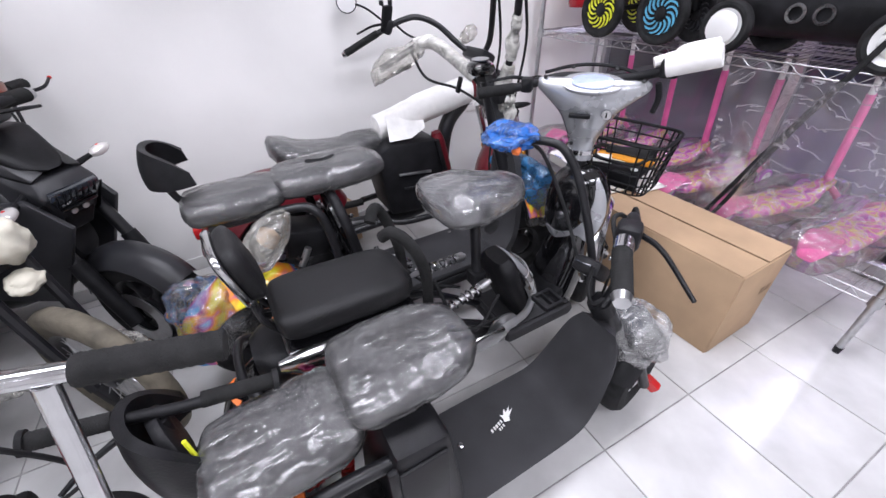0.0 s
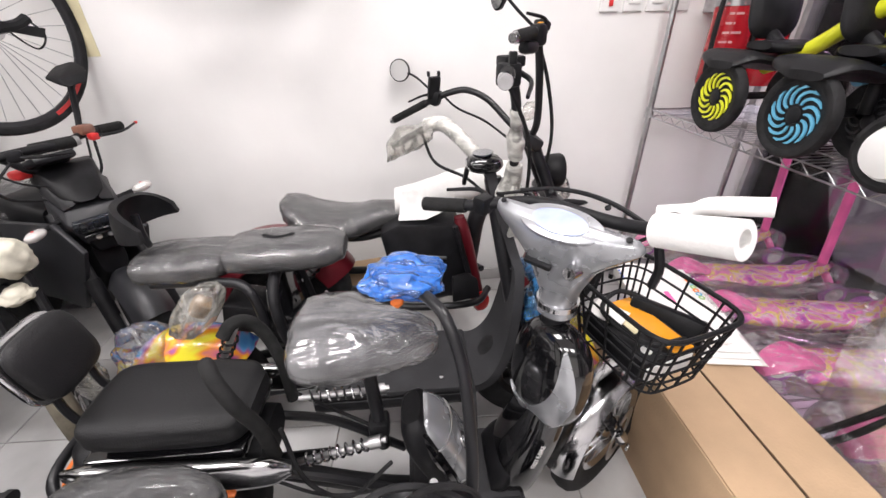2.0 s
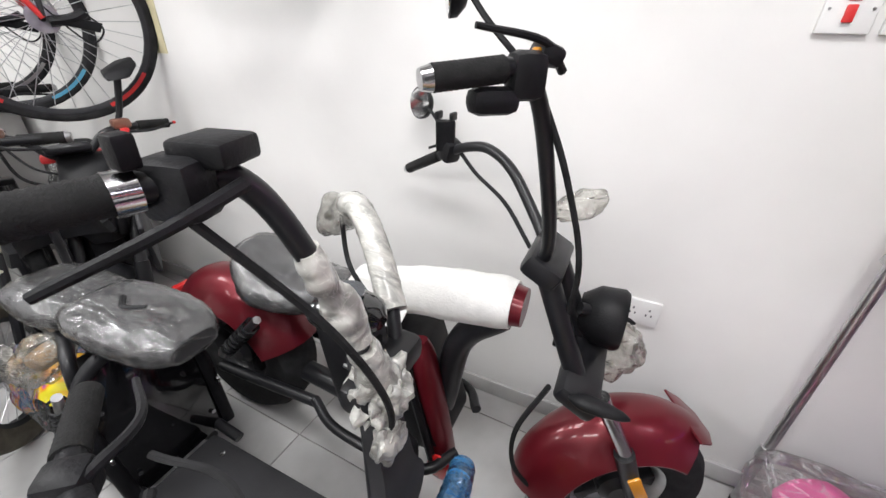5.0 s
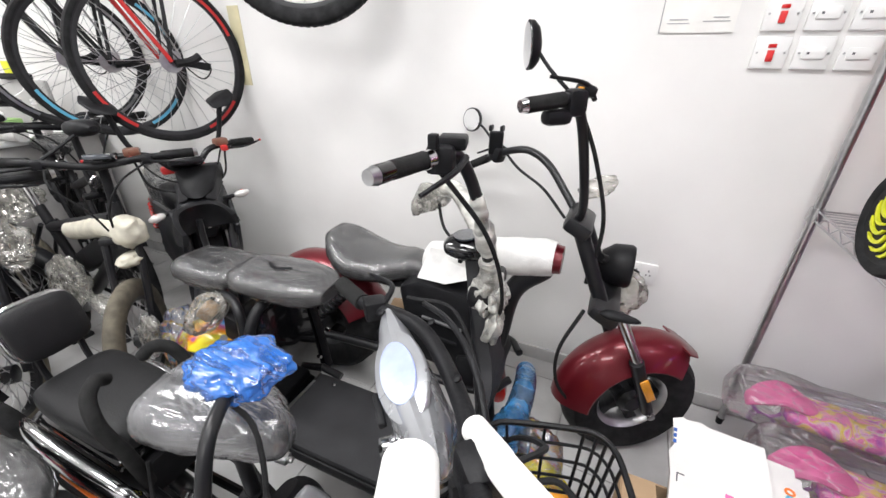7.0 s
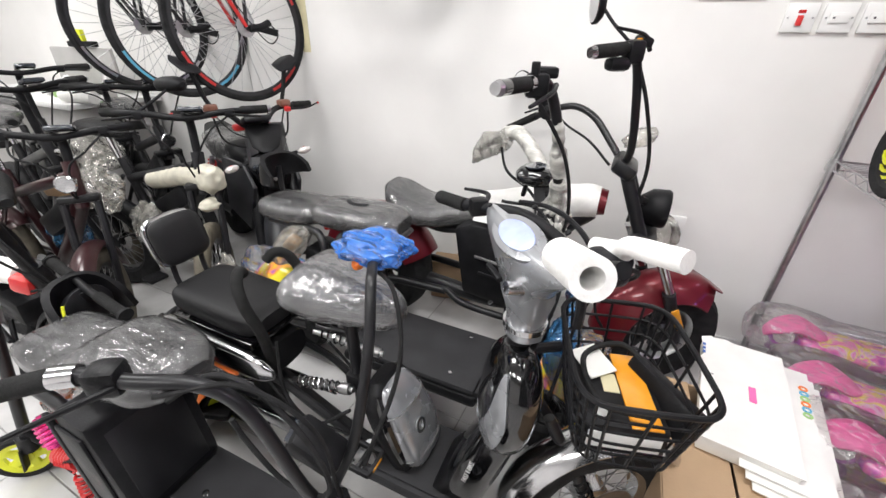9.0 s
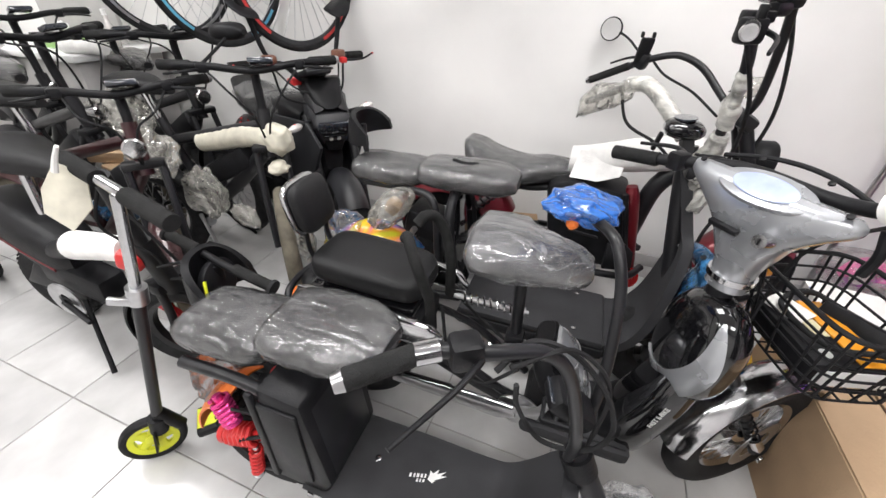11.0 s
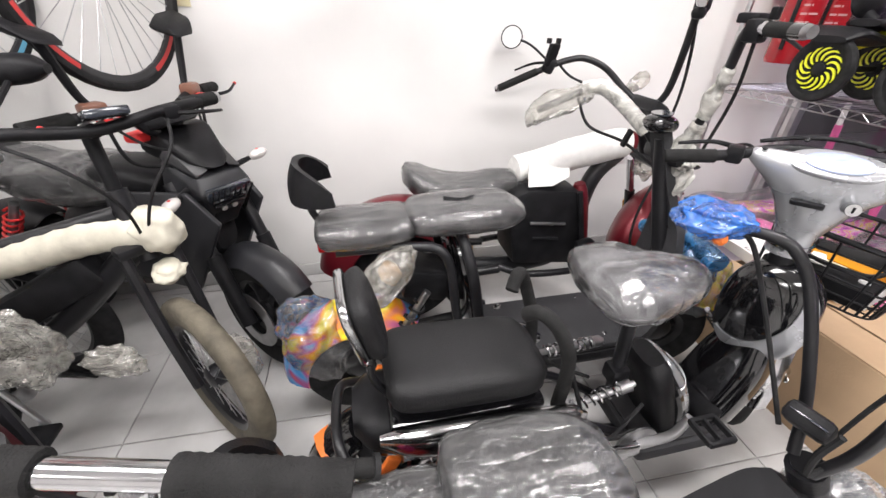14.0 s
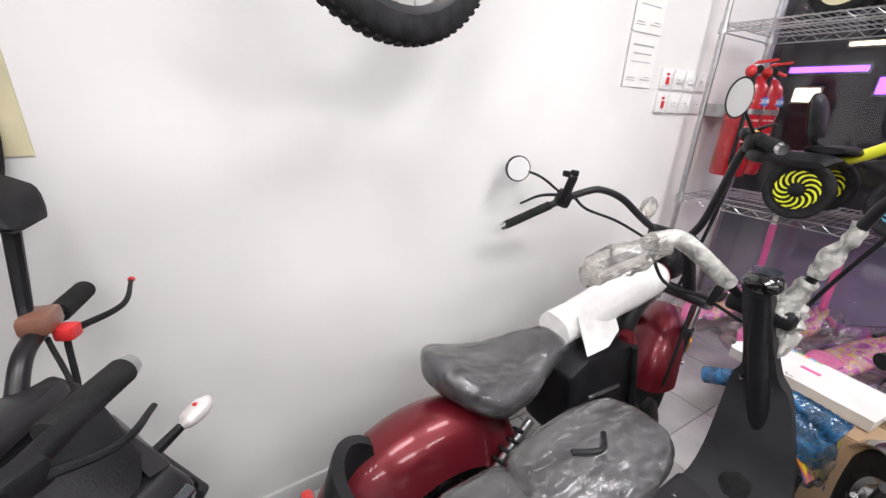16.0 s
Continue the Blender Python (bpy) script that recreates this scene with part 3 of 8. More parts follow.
for (x, y, z, w, h, mt, lb) in ((7.9, 1.6, 1.75, 2.2, 0.22, M_SIGNP, "glowing purple shop sign across the corridor"), (7.9, 0.2, 1.7, 1.3, 0.35, M_SIGNW, "warm lit shop window across the corridor"),
                                (7.9, 3.45, 1.62, 0.3, 0.2, M_SIGNW, "warm lit shop window at the corridor end"), (7.9, 3.3, 1.98, 0.9, 0.08, M_SIGNP, "purple light strip over the far shop"),
                                (7.9, 2.9, 2.3, 0.5, 0.05, M_SIGNW, "thin bright light strip across the corridor"), (7.9, -1.2, 2.3, 1.6, 0.12, M_SIGNP, "purple light strip across the corridor")):
    s = thing("shop_sign", (x, y, z), lb, "sign")
    part("light_box", box((x, y, z), (0.05, w, h), 0.01), mt, s)
    part("sign_frame", box((x + 0.03, y, z), (0.03, w + 0.06, h + 0.06), 0.005), M_ALU, s)

# ---- wall things ----
def switch_plate(x, z, red):
    s = thing("switch_plate", (x, WALL_Y, z), "white square wall switch with a red rocker" if red else "white square wall socket plate", "switch", group="switches")
    y = WALL_Y
    part("back_plate", box((x, y - 0.006, z), (0.084, 0.012, 0.084), 0.003), M_WHITE, s)
    if red:
        part("rocker", box((x, y - 0.014, z - 0.008), (0.016, 0.01, 0.03), 0.002), M_REDP, s, "red rocker")
        part("indicator", box((x, y - 0.0125, z + 0.018), (0.02, 0.004, 0.01), 0.001), M_REDLENS, s)
    else:
        part("module", box((x, y - 0.0135, z), (0.052, 0.008, 0.03), 0.003), M_WHITE, s)
        part("switch_dot", box((x - 0.014, y - 0.0178, z), (0.006, 0.002, 0.006)), M_INK, s)
    for sx in (-0.033, 0.033):
        part("screw", plate(ngon(8, 0.003, 0.003), 0.002, pose(x + sx, y - 0.0125, z, 90, 0, 0)), M_STEEL, s)


for i in range(4):
    for j in range(2):
        switch_plate(1.516 + 0.1 * i, 1.352 + 0.098 * j, i == 0)
sk = thing("wall_socket", (1.335, WALL_Y, 0.57), "white double wall socket behind the scooter", "socket")
part("back_plate", box((1.345, WALL_Y - 0.006, 0.572), (0.1, 0.012, 0.086), 0.003), M_WHITE, sk)
for sx in (-0.022, 0.022):
    for dx, dz in ((0, 0.014), (-0.007, -0.004), (0.007, -0.004)):
        part("pin_hole", box((1.345 + sx + dx, WALL_Y - 0.0125, 0.572 + dz), (0.004, 0.003, 0.006)), M_INK, sk)
for (x, z, w, h, lb) in ((1.31, 1.50, 0.2, 0.19, "white printed notice taped to the wall"), (1.31, 1.70, 0.2, 0.19, "white printed notice sheet on the wall")):
    n_ = thing("notice", (x, WALL_Y, z), lb, "notice", group="notices")
    part("sheet", box((x, WALL_Y - 0.003, z), (w, 0.003, h)), M_PAPER, n_, smooth=False)
    bars(n_, (x, WALL_Y - 0.0055, z), [(-0.05, -0.06, 0.05, 0.004), (-0.05, -0.07, 0.06, 0.003), (0.06, -0.055, 0.04, 0.003), (0.05, -0.065, 0.07, 0.003), (0, 0.06, 0.14, 0.006), (0, 0.03, 0.12, 0.004), (0.0, 0.0, 0.13, 0.003)], M_FAINT)
    bars(n_, (x - w / 2 + 0.002, WALL_Y - 0.0055, z), [(0, 0, 0.003, h)], M_FAINT, name="border")
tp = solo("tape_strip", box((-0.595, WALL_Y - 0.002, 1.36), (0.07, 0.003, 0.34), 0.0), M_TAPE, "yellowed paper tape strip stuck on the wall", "tape")
# two fire extinguishers in the corner
for k, (x, y) in enumerate(((1.955, 1.84), (2.12, 1.84))):
    z = 1.03
    f = thing("fire_extinguisher", (x, y, z), "red fire extinguisher with black hose hung on the wall", "fire extinguisher", group="fire extinguishers")
    part("cylinder", lathe([(0.001, z), (0.068, z + 0.002), (0.074, z + 0.02), (0.074, z + 0.37), (0.066, z + 0.41), (0.04, z + 0.445), (0.02, z + 0.455), (0.001, z + 0.455)], 32, pose(x, y, 0, 90, 0, 0) @ pose(0, 0, 0, 180, 0, 0) @ Matrix.Scale(-1, 4, (0, 1, 0)), close=False), M_EXTRED, f)
    part("wall_bracket", box((x, (y + 0.07 + WALL_Y) / 2, z + 0.3), (0.05, WALL_Y - y - 0.07, 0.06), 0.004), M_STEEL, f)
    part("bracket_band", lathe([(0.0745, -0.012), (0.0775, -0.012), (0.0775, 0.012), (0.0745, 0.012)], 28, pose(x, y, z + 0.3, 90, 0, 0)), M_STEEL, f)
    part("valve", tube([(x, y, z + 0.45), (x, y, z + 0.495)], 0.017, 12, 1), M_STEEL, f)
    part("handle", plate([(-0.02, -0.008), (0.08, 0.008), (0.085, 0.022), (0, 0.01)], 0.022, pose(x, y, z + 0.51, 90, 0, -35), 0.003), M_REDP, f)
    part("squeeze_lever", plate([(-0.02, -0.008), (0.07, -0.03), (0.075, -0.018), (0, 0.008)], 0.02, pose(x, y, z + 0.49, 90, 0, -35), 0.003), M_REDP, f)
    part("gauge", plate(ngon(16, 0.018, 0.018), 0.012, pose(x - 0.02, y - 0.02, z + 0.48, 90, 0, -30), 0.002), M_BLACK, f)
    part("nozzle", blob((x - 0.07, y - 0.01, z + 0.47), (0.022, 0.022, 0.026), 0.0, sub=3), M_REDP, f)
    part("hose", tube([(x - 0.01, y - 0.01, z + 0.475), (x - 0.07, y - 0.03, z + 0.43), (x - 0.095, y - 0.045, z + 0.27), (x - 0.085, y - 0.04, z + 0.06)], 0.009, 8, 6), M_RUBBER, f)
    face = pose(x, y, 0, 0, 0, -38) @ pose(0, -0.0752, z)
    part("label_band", loft([(-0.05, 0.0, 0.0, 0.003, 0.018), (0.05, 0.0, 0.0, 0.003, 0.018)], 12, 2, 6, m=face @ pose(0, 0.008, 0.345)), M_BLUELABEL, f, "blue printed band")
    lettering("print", "POWDER", 0.026, face @ pose(0, 0.0035, 0.345, 90, 0, 0), M_WHITE, f, "white printed word")
    for i in range(7):
        part("printed_line", box(face @ Vector((0.012 * (i % 2) - 0.004, 0.003, 0.295 - i * 0.032)), (0.06 - 0.014 * (i % 3), 0.003, 0.008), 0.0, (0, 0, -38)), M_PALEPRINT, f)

# ---- wire rack by the glass ----
RX0, RX1, RY0, RY1 = 1.755, 2.24, 0.12, 1.93
rack = thing("wire_rack", (2.0, 1.0, 0), "chrome wire shelving rack with three shelves", "shelf rack")
for x in (RX0, RX1):
    for y in (RY0, RY1):
        p_ = part("post", tube([(x, y, 0.02), (x, y, 2.05)], 0.0125, 12, 1), M_STEEL, rack)
        part("foot", tube([(x, y, 0.0), (x, y, 0.03)], (0.012, 0.014), 12, 1), M_BLACK, p_)
for z in (0.27, 0.925, 1.68):
    bm = bmesh.new()
    for y in (RY0, RY1):
        for dz in (0, -0.03):
            tube([(RX0, y, z + dz), (RX1, y, z + dz)], 0.003, 6, 1, bm=bm)
    for x in (RX0, RX1):
        for dz in (0, -0.03):
            tube([(x, RY0, z + dz), (x, RY1, z + dz)], 0.003, 6, 1, bm=bm)
        k = 46
        tube([(x, RY0 + (RY1 - RY0) * i / k, z - (0.03 if i % 2 else 0)) for i in range(k + 1)], 0.002, 5, 1, bm=bm, smooth=False)
    sh = part("shelf_frame", bm, M_STEEL, rack)
    bm = bmesh.new()
    for i in range(70):
        y = RY0 + (RY1 - RY0) * (i + 0.5) / 70
        tube([(RX0, y, z + 0.004), (RX1, y, z + 0.004)], 0.0016, 5, 1, bm=bm)
    for i in range(1, 4):
        x = RX0 + (RX1 - RX0) * i / 4
        tube([(x, RY0, z), (x, RY1, z)], 0.003, 6, 1, bm=bm)
    tagged(part("wire_mesh", bm, M_STEEL, sh), kind="stuff")
    for x in (RX0, RX1):
        for y in (RY0, RY1):
            part("collar", tube([(x, y, z - 0.035), (x, y, z + 0.008)], (0.02, 0.017), 14, 1), M_STEEL, sh)

# ---- carton and flat packs ----
ct = thing("cardboard_box", (1.4, 0.79, 0), "long brown cardboard box standing on the floor", "box")
BX0, BX1, BY0, BY1, BH = 1.33, 1.635, 0.37, 1.24, 0.366
part("side_panel", box((BX0, (BY0 + BY1) / 2, BH / 2), (0.006, BY1 - BY0, BH), 0.001), M_CARD, ct)
part("side_panel", box((BX1, (BY0 + BY1) / 2, BH / 2), (0.006, BY1 - BY0, BH), 0.001), M_CARD, ct)
part("end_panel", box(((BX0 + BX1) / 2, BY0, BH / 2), (BX1 - BX0 - 0.008, 0.006, BH), 0.001), M_CARD, ct)
part("end_panel", box(((BX0 + BX1) / 2, BY1, BH / 2), (BX1 - BX0 - 0.008, 0.006, BH), 0.001), M_CARD, ct)
part("bottom", box(((BX0 + BX1) / 2, (BY0 + BY1) / 2, 0.006), (BX1 - BX0 - 0.008, BY1 - BY0 - 0.008, 0.006)), M_CARDIN, ct)
xm = (BX0 + BX1) / 2
part("top_flap", plate([(BX0 - xm, -0.434), (-0.003, -0.434), (-0.003, 0.2), (-0.02, 0.21), (-0.03, 0.27), (-0.07, 0.3), (-0.075, 0.434), (BX0 - xm, 0.434)], 0.005, pose(xm, 0.805, BH + 0.003)), M_CARD, ct)
part("top_flap", plate([(0.003, -0.434), (BX1 - xm, -0.434), (BX1 - xm, 0.434), (0.02, 0.434), (0.01, 0.3), (0.035, 0.26), (0.003, 0.2)], 0.005, pose(xm, 0.805, BH + 0.006, 0, -1.5, 0)), M_CARD, ct)
bars(ct, (1.5, BY0 - 0.0045, 0.2), [(0.05, 0.02, 0.03, 0.03), (0.09, 0.02, 0.03, 0.03)], M_CARDIN, name="printed_mark")
fp = thing("flat_box", (1.53, 1.205, 0.376), "white flat cardboard carton with a pink tag", "box")
LID = pose(1.53, 1.205, 0.376, 0, 0, -7.3)
part("carton_body", box(LID @ Vector((0, 0, 0.022)), (0.2, 0.44, 0.042), 0.003, (0, 0, -7.3)), M_PAPER, fp, "white carton side")
part("lid", plate([(-0.105, -0.222), (0.105, -0.225), (0.107, 0.1), (0.104, 0.226), (-0.02, 0.223), (-0.04, 0.232), (-0.075, 0.222), (-0.082, 0.229), (-0.108, 0.21), (-0.1, 0.12), (-0.112, 0.09), (-0.104, 0.02)], 0.003, LID @ pose(0, 0, 0.0455)), M_PAPER, fp, "white lid with torn edges")
part("tag", box(LID @ Vector((0.018, 0.0, 0.0485)), (0.016, 0.06, 0.003), 0.0, (0, 0, -7.3)), M_PINK, fp)
for u, v, w_, h_ in ((-0.09, 0.02, 0.003, 0.025), (-0.082, 0.032, 0.016, 0.003), (-0.1, 0.13, 0.008, 0.012), (-0.1, 0.15, 0.008, 0.012), (-0.1, 0.17, 0.008, 0.012)):
    part("printed_bar", box(LID @ Vector((u, v, 0.0475)), (w_, h_, 0.0012), 0.0, (0, 0, -7.3)), M_INK if h_ != 0.012 else M_BLUELABEL, fp)
for k in range(3):
    c2 = thing("flat_card", (1.66, 1.19 - 0.01 * k, 0.37), "flat white printed card lying beside the carton", "card", group="cards")
    CARD = pose(1.605 + 0.012 * k, 1.18 - 0.02 * k, 0.402 - 0.008 * k, 0, 0, -9)
    part("sheet", box(CARD @ Vector((0, 0, 0)), (0.17, 0.46, 0.004), 0.001, (0, 0, -9)), M_PAPER, c2)
    if k == 0:
        for i in range(6):
            part("printed_mark", lathe([(0.006, 0), (0.011, 0), (0.011, 0.002), (0.006, 0.002)], 16, CARD @ pose(0.068, 0.04 + 0.022 * i, 0.0025, 90, 0, 0)), (M_GREEN, M_BLUE, M_ORANGE)[i % 3], c2)


# ---- red chopper scooter by the wall ----
A = thing("chopper_scooter", (0.75, 1.6, 0), "dark red and black electric chopper scooter with a wrapped tank", "scooter")
W_F, W_R = (1.375, 1.6, 0.24), (0.1, 1.6, 0.265)
wheel(A, W_F, 0.24, 0.15, style="cast", arms=5, rim=M_ALU, arm_mat=M_SATIN, depth=0.5)
wheel(A, W_R, 0.265, 0.17, style="cast", arms=5, rim=M_SATIN, depth=0.55)
fender(A, W_F, 0.275, 0.2, 52, 178, M_RED, name="front_fender", label="metallic red front fender")
part("fender_tip", plate([(-0.03, -0.08), (0.015, -0.07), (0.045, -0.03), (0.045, 0.03), (0.015, 0.07), (-0.03, 0.08)], 0.006, pose(1.375 + 0.275 * math.cos(radians(54)) - 0.005, 1.6, 0.24 + 0.275 * math.sin(radians(54)) - 0.006, 0, 28, 0), 0.002), M_RED, A)
fender(A, W_R, 0.325, 0.24, 25, 172, M_RED, name="rear_fender", label="metallic red rear fender")
for sy in (-0.1, 0.1):
    y = 1.6 + sy
    leg = part("fork_leg", tube([(1.215, y, 0.66), (1.325, y, 0.45)], 0.017, 14, 1), M_CHROME, A)
    part("fork_slider", tube([(1.31, y, 0.475), (1.4, y, 0.25)], (0.023, 0.02), 14, 1), M_SATIN, leg)
    part("reflector", box((1.36, y + math.copysign(0.024, sy), 0.37), (0.03, 0.008, 0.1), 0.006, (0, -28, 0)), M_AMBER, leg, "amber side reflector")
    bolt(leg, (1.4, y + math.copysign(0.026, sy), 0.25), 0.014, M_CHROME, (90, 0, 0))
    part("upper_tube", tube([(1.21, y * 0.6 + 1.6 * 0.4, 0.66), (1.105, y * 0.5 + 1.6 * 0.5, 0.9)], 0.022, 14, 1), M_SATIN, A)
# the front wheel is turned to its left
PIV = Vector((1.2, 1.6, 0)) - OFFSET[A.name]
SWING = Matrix.Translation(PIV) @ Matrix.Rotation(radians(28), 4, "Z") @ Matrix.Translation(-PIV)
for ob in A.children_recursive:
    if ob.type == "MESH" and not ob.name.startswith("upper_tube") and sum(v.co.x for v in ob.data.vertices) / len(ob.data.vertices) + 0.75 > 1.15:
        ob.data.transform(SWING)
part("lower_clamp", box((1.215, 1.6, 0.665), (0.09, 0.27, 0.045), 0.015, (0, 28, 0)), M_SATIN, A)
part("upper_clamp", box((1.1, 1.6, 0.9), (0.08, 0.16, 0.05), 0.015, (0, 28, 0)), M_SATIN, A)
part("handlebar_right", tube([(1.09, 1.56, 0.9), (1.105, 1.525, 0.97), (1.09, 1.49, 1.1), (1.065, 1.455, 1.22), (1.035, 1.41, 1.255), (0.97, 1.345, 1.245)], 0.0125, 12, 8), M_SATIN, A)
part("handlebar_left", tube([(1.09, 1.64, 0.9), (1.04, 1.69, 0.95), (0.97, 1.74, 1.02), (0.9, 1.78, 1.05), (0.84, 1.8, 1.045), (0.76, 1.84, 1.01), (0.62, 1.91, 0.93)], 0.0125, 12, 8), M_SATIN, A)
grip(A, (1.03, 1.405, 1.253), (0.962, 1.336, 1.243), 0.0165, cap=M_CHROME)
grip(A, (0.73, 1.855, 0.995), (0.592, 1.926, 0.918), 0.015, cap=M_CHROME)
part("switch_pod", box((1.052, 1.43, 1.245), (0.05, 0.045, 0.06), 0.014, (0, 0, 40)), M_BLACK, A)
part("throttle_pod", box((1.02, 1.4, 1.215), (0.07, 0.04, 0.035), 0.014, (0, 0, 45)), M_BLACK, A)
rs = part("fluid_reservoir", box((1.07, 1.455, 1.27), (0.036, 0.045, 0.026), 0.008, (0, 20, 40)), M_BLACK, A)
part("window", box((1.062, 1.44, 1.272), (0.012, 0.02, 0.012), 0.003, (0, 20, 40)), M_AMBER, rs)
lever(A, (1.09, 1.475, 1.25), (1.0, 1.375, 1.3), (1.07, 1.43, 1.285))
lever(A, (0.79, 1.83, 1.03), (0.66, 1.93, 0.99), (0.73, 1.9, 1.02))
part("switch_pod", box((0.77, 1.835, 1.02), (0.05, 0.05, 0.06), 0.012, (0, 20, -30)), M_BLACK, A)
ph = part("phone_holder", box((0.765, 1.815, 1.06), (0.05, 0.02, 0.085), 0.006, (15, 0, 20)), M_BLACK, A)
for sx, sz in ((-0.02, 0.05), (0.02, 0.05)):
    part("claw", box((0.765 + sx, 1.815, 1.06 + sz), (0.012, 0.03, 0.02), 0.004), M_BLACK, ph)
mirror(A, (1.04, 1.43, 1.265), (0.932, 1.45, 1.36), (-0.8, -0.5, -0.05), 0.03, 0.052, "oval black mirror", 0.0)
mirror(A, (0.76, 1.845, 1.04), (0.632, 1.93, 1.115), (-0.35, -0.9, 0.1), 0.044, 0.044, "round black mirror", 0.015)
cable(A, [(1.06, 1.46, 1.24), (1.12, 1.49, 1.1), (1.165, 1.53, 0.92), (1.15, 1.56, 0.72)], 0.006)
cable(A, [(0.8, 1.82, 1.03), (0.86, 1.8, 0.98), (0.96, 1.74, 0.94), (1.05, 1.66, 0.88)], 0.005)
cable(A, [(1.16, 1.5, 0.66), (1.11, 1.49, 0.5), (1.12, 1.5, 0.36), (1.18, 1.53, 0.25)], 0.006)
hl = part("headlamp", lathe([(0.001, -0.06), (0.04, -0.055), (0.066, -0.02), (0.07, 0.03), (0.064, 0.04), (0.055, 0.03), (0.001, 0.03)], 28, pose(1.235, 1.675, 0.745, 0, 0, -90), close=False), M_BLACK, A)
part("lens", lathe([(0.001, 0.034), (0.055, 0.03), (0.001, 0.031)], 28, pose(1.235, 1.675, 0.745, 0, 0, -90), close=False), M_DARKSCREEN, hl)
part("lamp_bracket", tube([(1.26, 1.67, 0.75), (1.18, 1.63, 0.78)], 0.014, 10, 1), M_SATIN, A)
for sy in (-0.14, 0.16):
    part("indicator", loft([(1.2, 1.6 + sy, 0.69, 0.004, 0.004), (1.23, 1.6 + sy, 0.692, 0.02, 0.014), (1.29, 1.6 + sy, 0.69, 0.012, 0.009), (1.31, 1.6 + sy, 0.688, 0.003, 0.003)], 14, 4, 2), M_BLACK, A)
part("tank", loft([(1.07, 1.602, 0.76, 0.045, 0.045), (1.0, 1.605, 0.755, 0.052, 0.054), (0.8, 1.62, 0.71, 0.055, 0.054), (0.6, 1.638, 0.655, 0.052, 0.045)], 24, 6, 2), M_RED, A, "red painted tank")
wr = part("foam_sleeve", loft([(1.045, 1.602, 0.757, 0.052, 0.054), (0.98, 1.606, 0.75, 0.06, 0.062), (0.8, 1.62, 0.71, 0.062, 0.062), (0.66, 1.634, 0.672, 0.06, 0.054), (0.585, 1.64, 0.655, 0.06, 0.048)], 28, 8, 2.1, 0.002, 0.004, freq=14), M_FOAMW, A, "white foam packing sleeve round the tank")
part("foam_flap", plate([(-0.085, -0.055), (0.02, -0.06), (0.1, -0.03), (0.12, 0.05), (-0.06, 0.06)], 0.004, pose(0.68, 1.552, 0.672, 52, 0, 4)), M_FOAMW, A)
part("seat", loft([(0.62, 1.64, 0.6, 0.05, 0.03), (0.52, 1.64, 0.603, 0.075, 0.043), (0.4, 1.635, 0.583, 0.115, 0.046), (0.28, 1.635, 0.59, 0.138, 0.052), (0.2, 1.645, 0.622, 0.118, 0.052), (0.155, 1.65, 0.645, 0.08, 0.042), (0.14, 1.65, 0.652, 0.03, 0.02)], 26, 6, 2.6), M_GREYSEAT, A, "grey vinyl saddle")
part("plastic_wrap", loft([(0.64, 1.64, 0.6, 0.05, 0.035), (0.52, 1.64, 0.603, 0.075, 0.043), (0.4, 1.635, 0.583, 0.115, 0.046), (0.28, 1.635, 0.59, 0.138, 0.052), (0.2, 1.645, 0.622, 0.118, 0.052), (0.155, 1.65, 0.645, 0.08, 0.042), (0.13, 1.65, 0.652, 0.03, 0.022)], 44, 12, 2.6, 0.007, 0.004), M_WRAP, A, "clear crinkled plastic wrap")
bd = part("battery_case", plate([(-0.16, 0.13), (-0.11, -0.17), (0.18, -0.2), (0.25, -0.16), (0.15, 0.15), (-0.08, 0.17)], 0.2, pose(0.68, 1.6, 0.45, 90, 0, 0), 0.02), M_BLACK, A)
for z in (0.47, 0.4):
    part("rib", box((0.7, 1.495, z), (0.16 if z > 0.45 else 0.12, 0.01, 0.012), 0.004, (0, 6, 0)), M_SATIN if z < 0.45 else M_STEEL, bd)
part("red_panel", loft([(0.0, 0, 0, 0.02, 0.02), (0.06, 0, 0, 0.036, 0.03), (0.25, 0, 0, 0.04, 0.032), (0.42, 0, 0, 0.036, 0.03), (0.47, 0, 0, 0.02, 0.02)], 22, 5, 2.6, m=Matrix.Translation((0.835, 1.54, 0.62)) @ Vector((0.2, 0.0, -0.98)).to_track_quat("X", "Z").to_matrix().to_4x4()), M_RED, A, "metallic red leg panel")
part("red_panel_trim", tube([(0.815, 1.495, 0.6), (0.86, 1.49, 0.42), (0.91, 1.49, 0.22)], 0.012, 8, 4), M_BLACK, A)
part("down_tube", tube([(1.02, 1.6, 0.72), (0.92, 1.6, 0.6), (0.86, 1.6, 0.3), (0.7, 1.6, 0.22), (0.35, 1.6, 0.24)], 0.035, 14, 8), M_SATIN, A)
for sy in (-0.13, 0.13):
    part("swing_arm", tube([(0.5, 1.6 + sy * 0.9, 0.28), (0.3, 1.6 + sy, 0.28), (0.1, 1.6 + sy, 0.265)], 0.018, 10, 5), M_SATIN, A)
    coil(A, (0.34, 1.6 + sy, 0.55), (0.13, 1.6 + sy, 0.33), 0.022, 7, 0.005, M_BLACK)
    part("foot_rail", tube([(0.5, 1.6 + sy * 0.9, 0.29), (0.62, 1.6 + sy * 1.25, 0.27), (0.88, 1.6 + sy * 1.25, 0.27), (0.96, 1.6 + sy * 0.6, 0.28)], 0.015, 10, 6), M_SATIN, A)
part("seat_rail", tube([(0.58, 1.6, 0.55), (0.4, 1.6, 0.52), (0.2, 1.6, 0.58)], 0.018, 10, 5), M_SATIN, A)
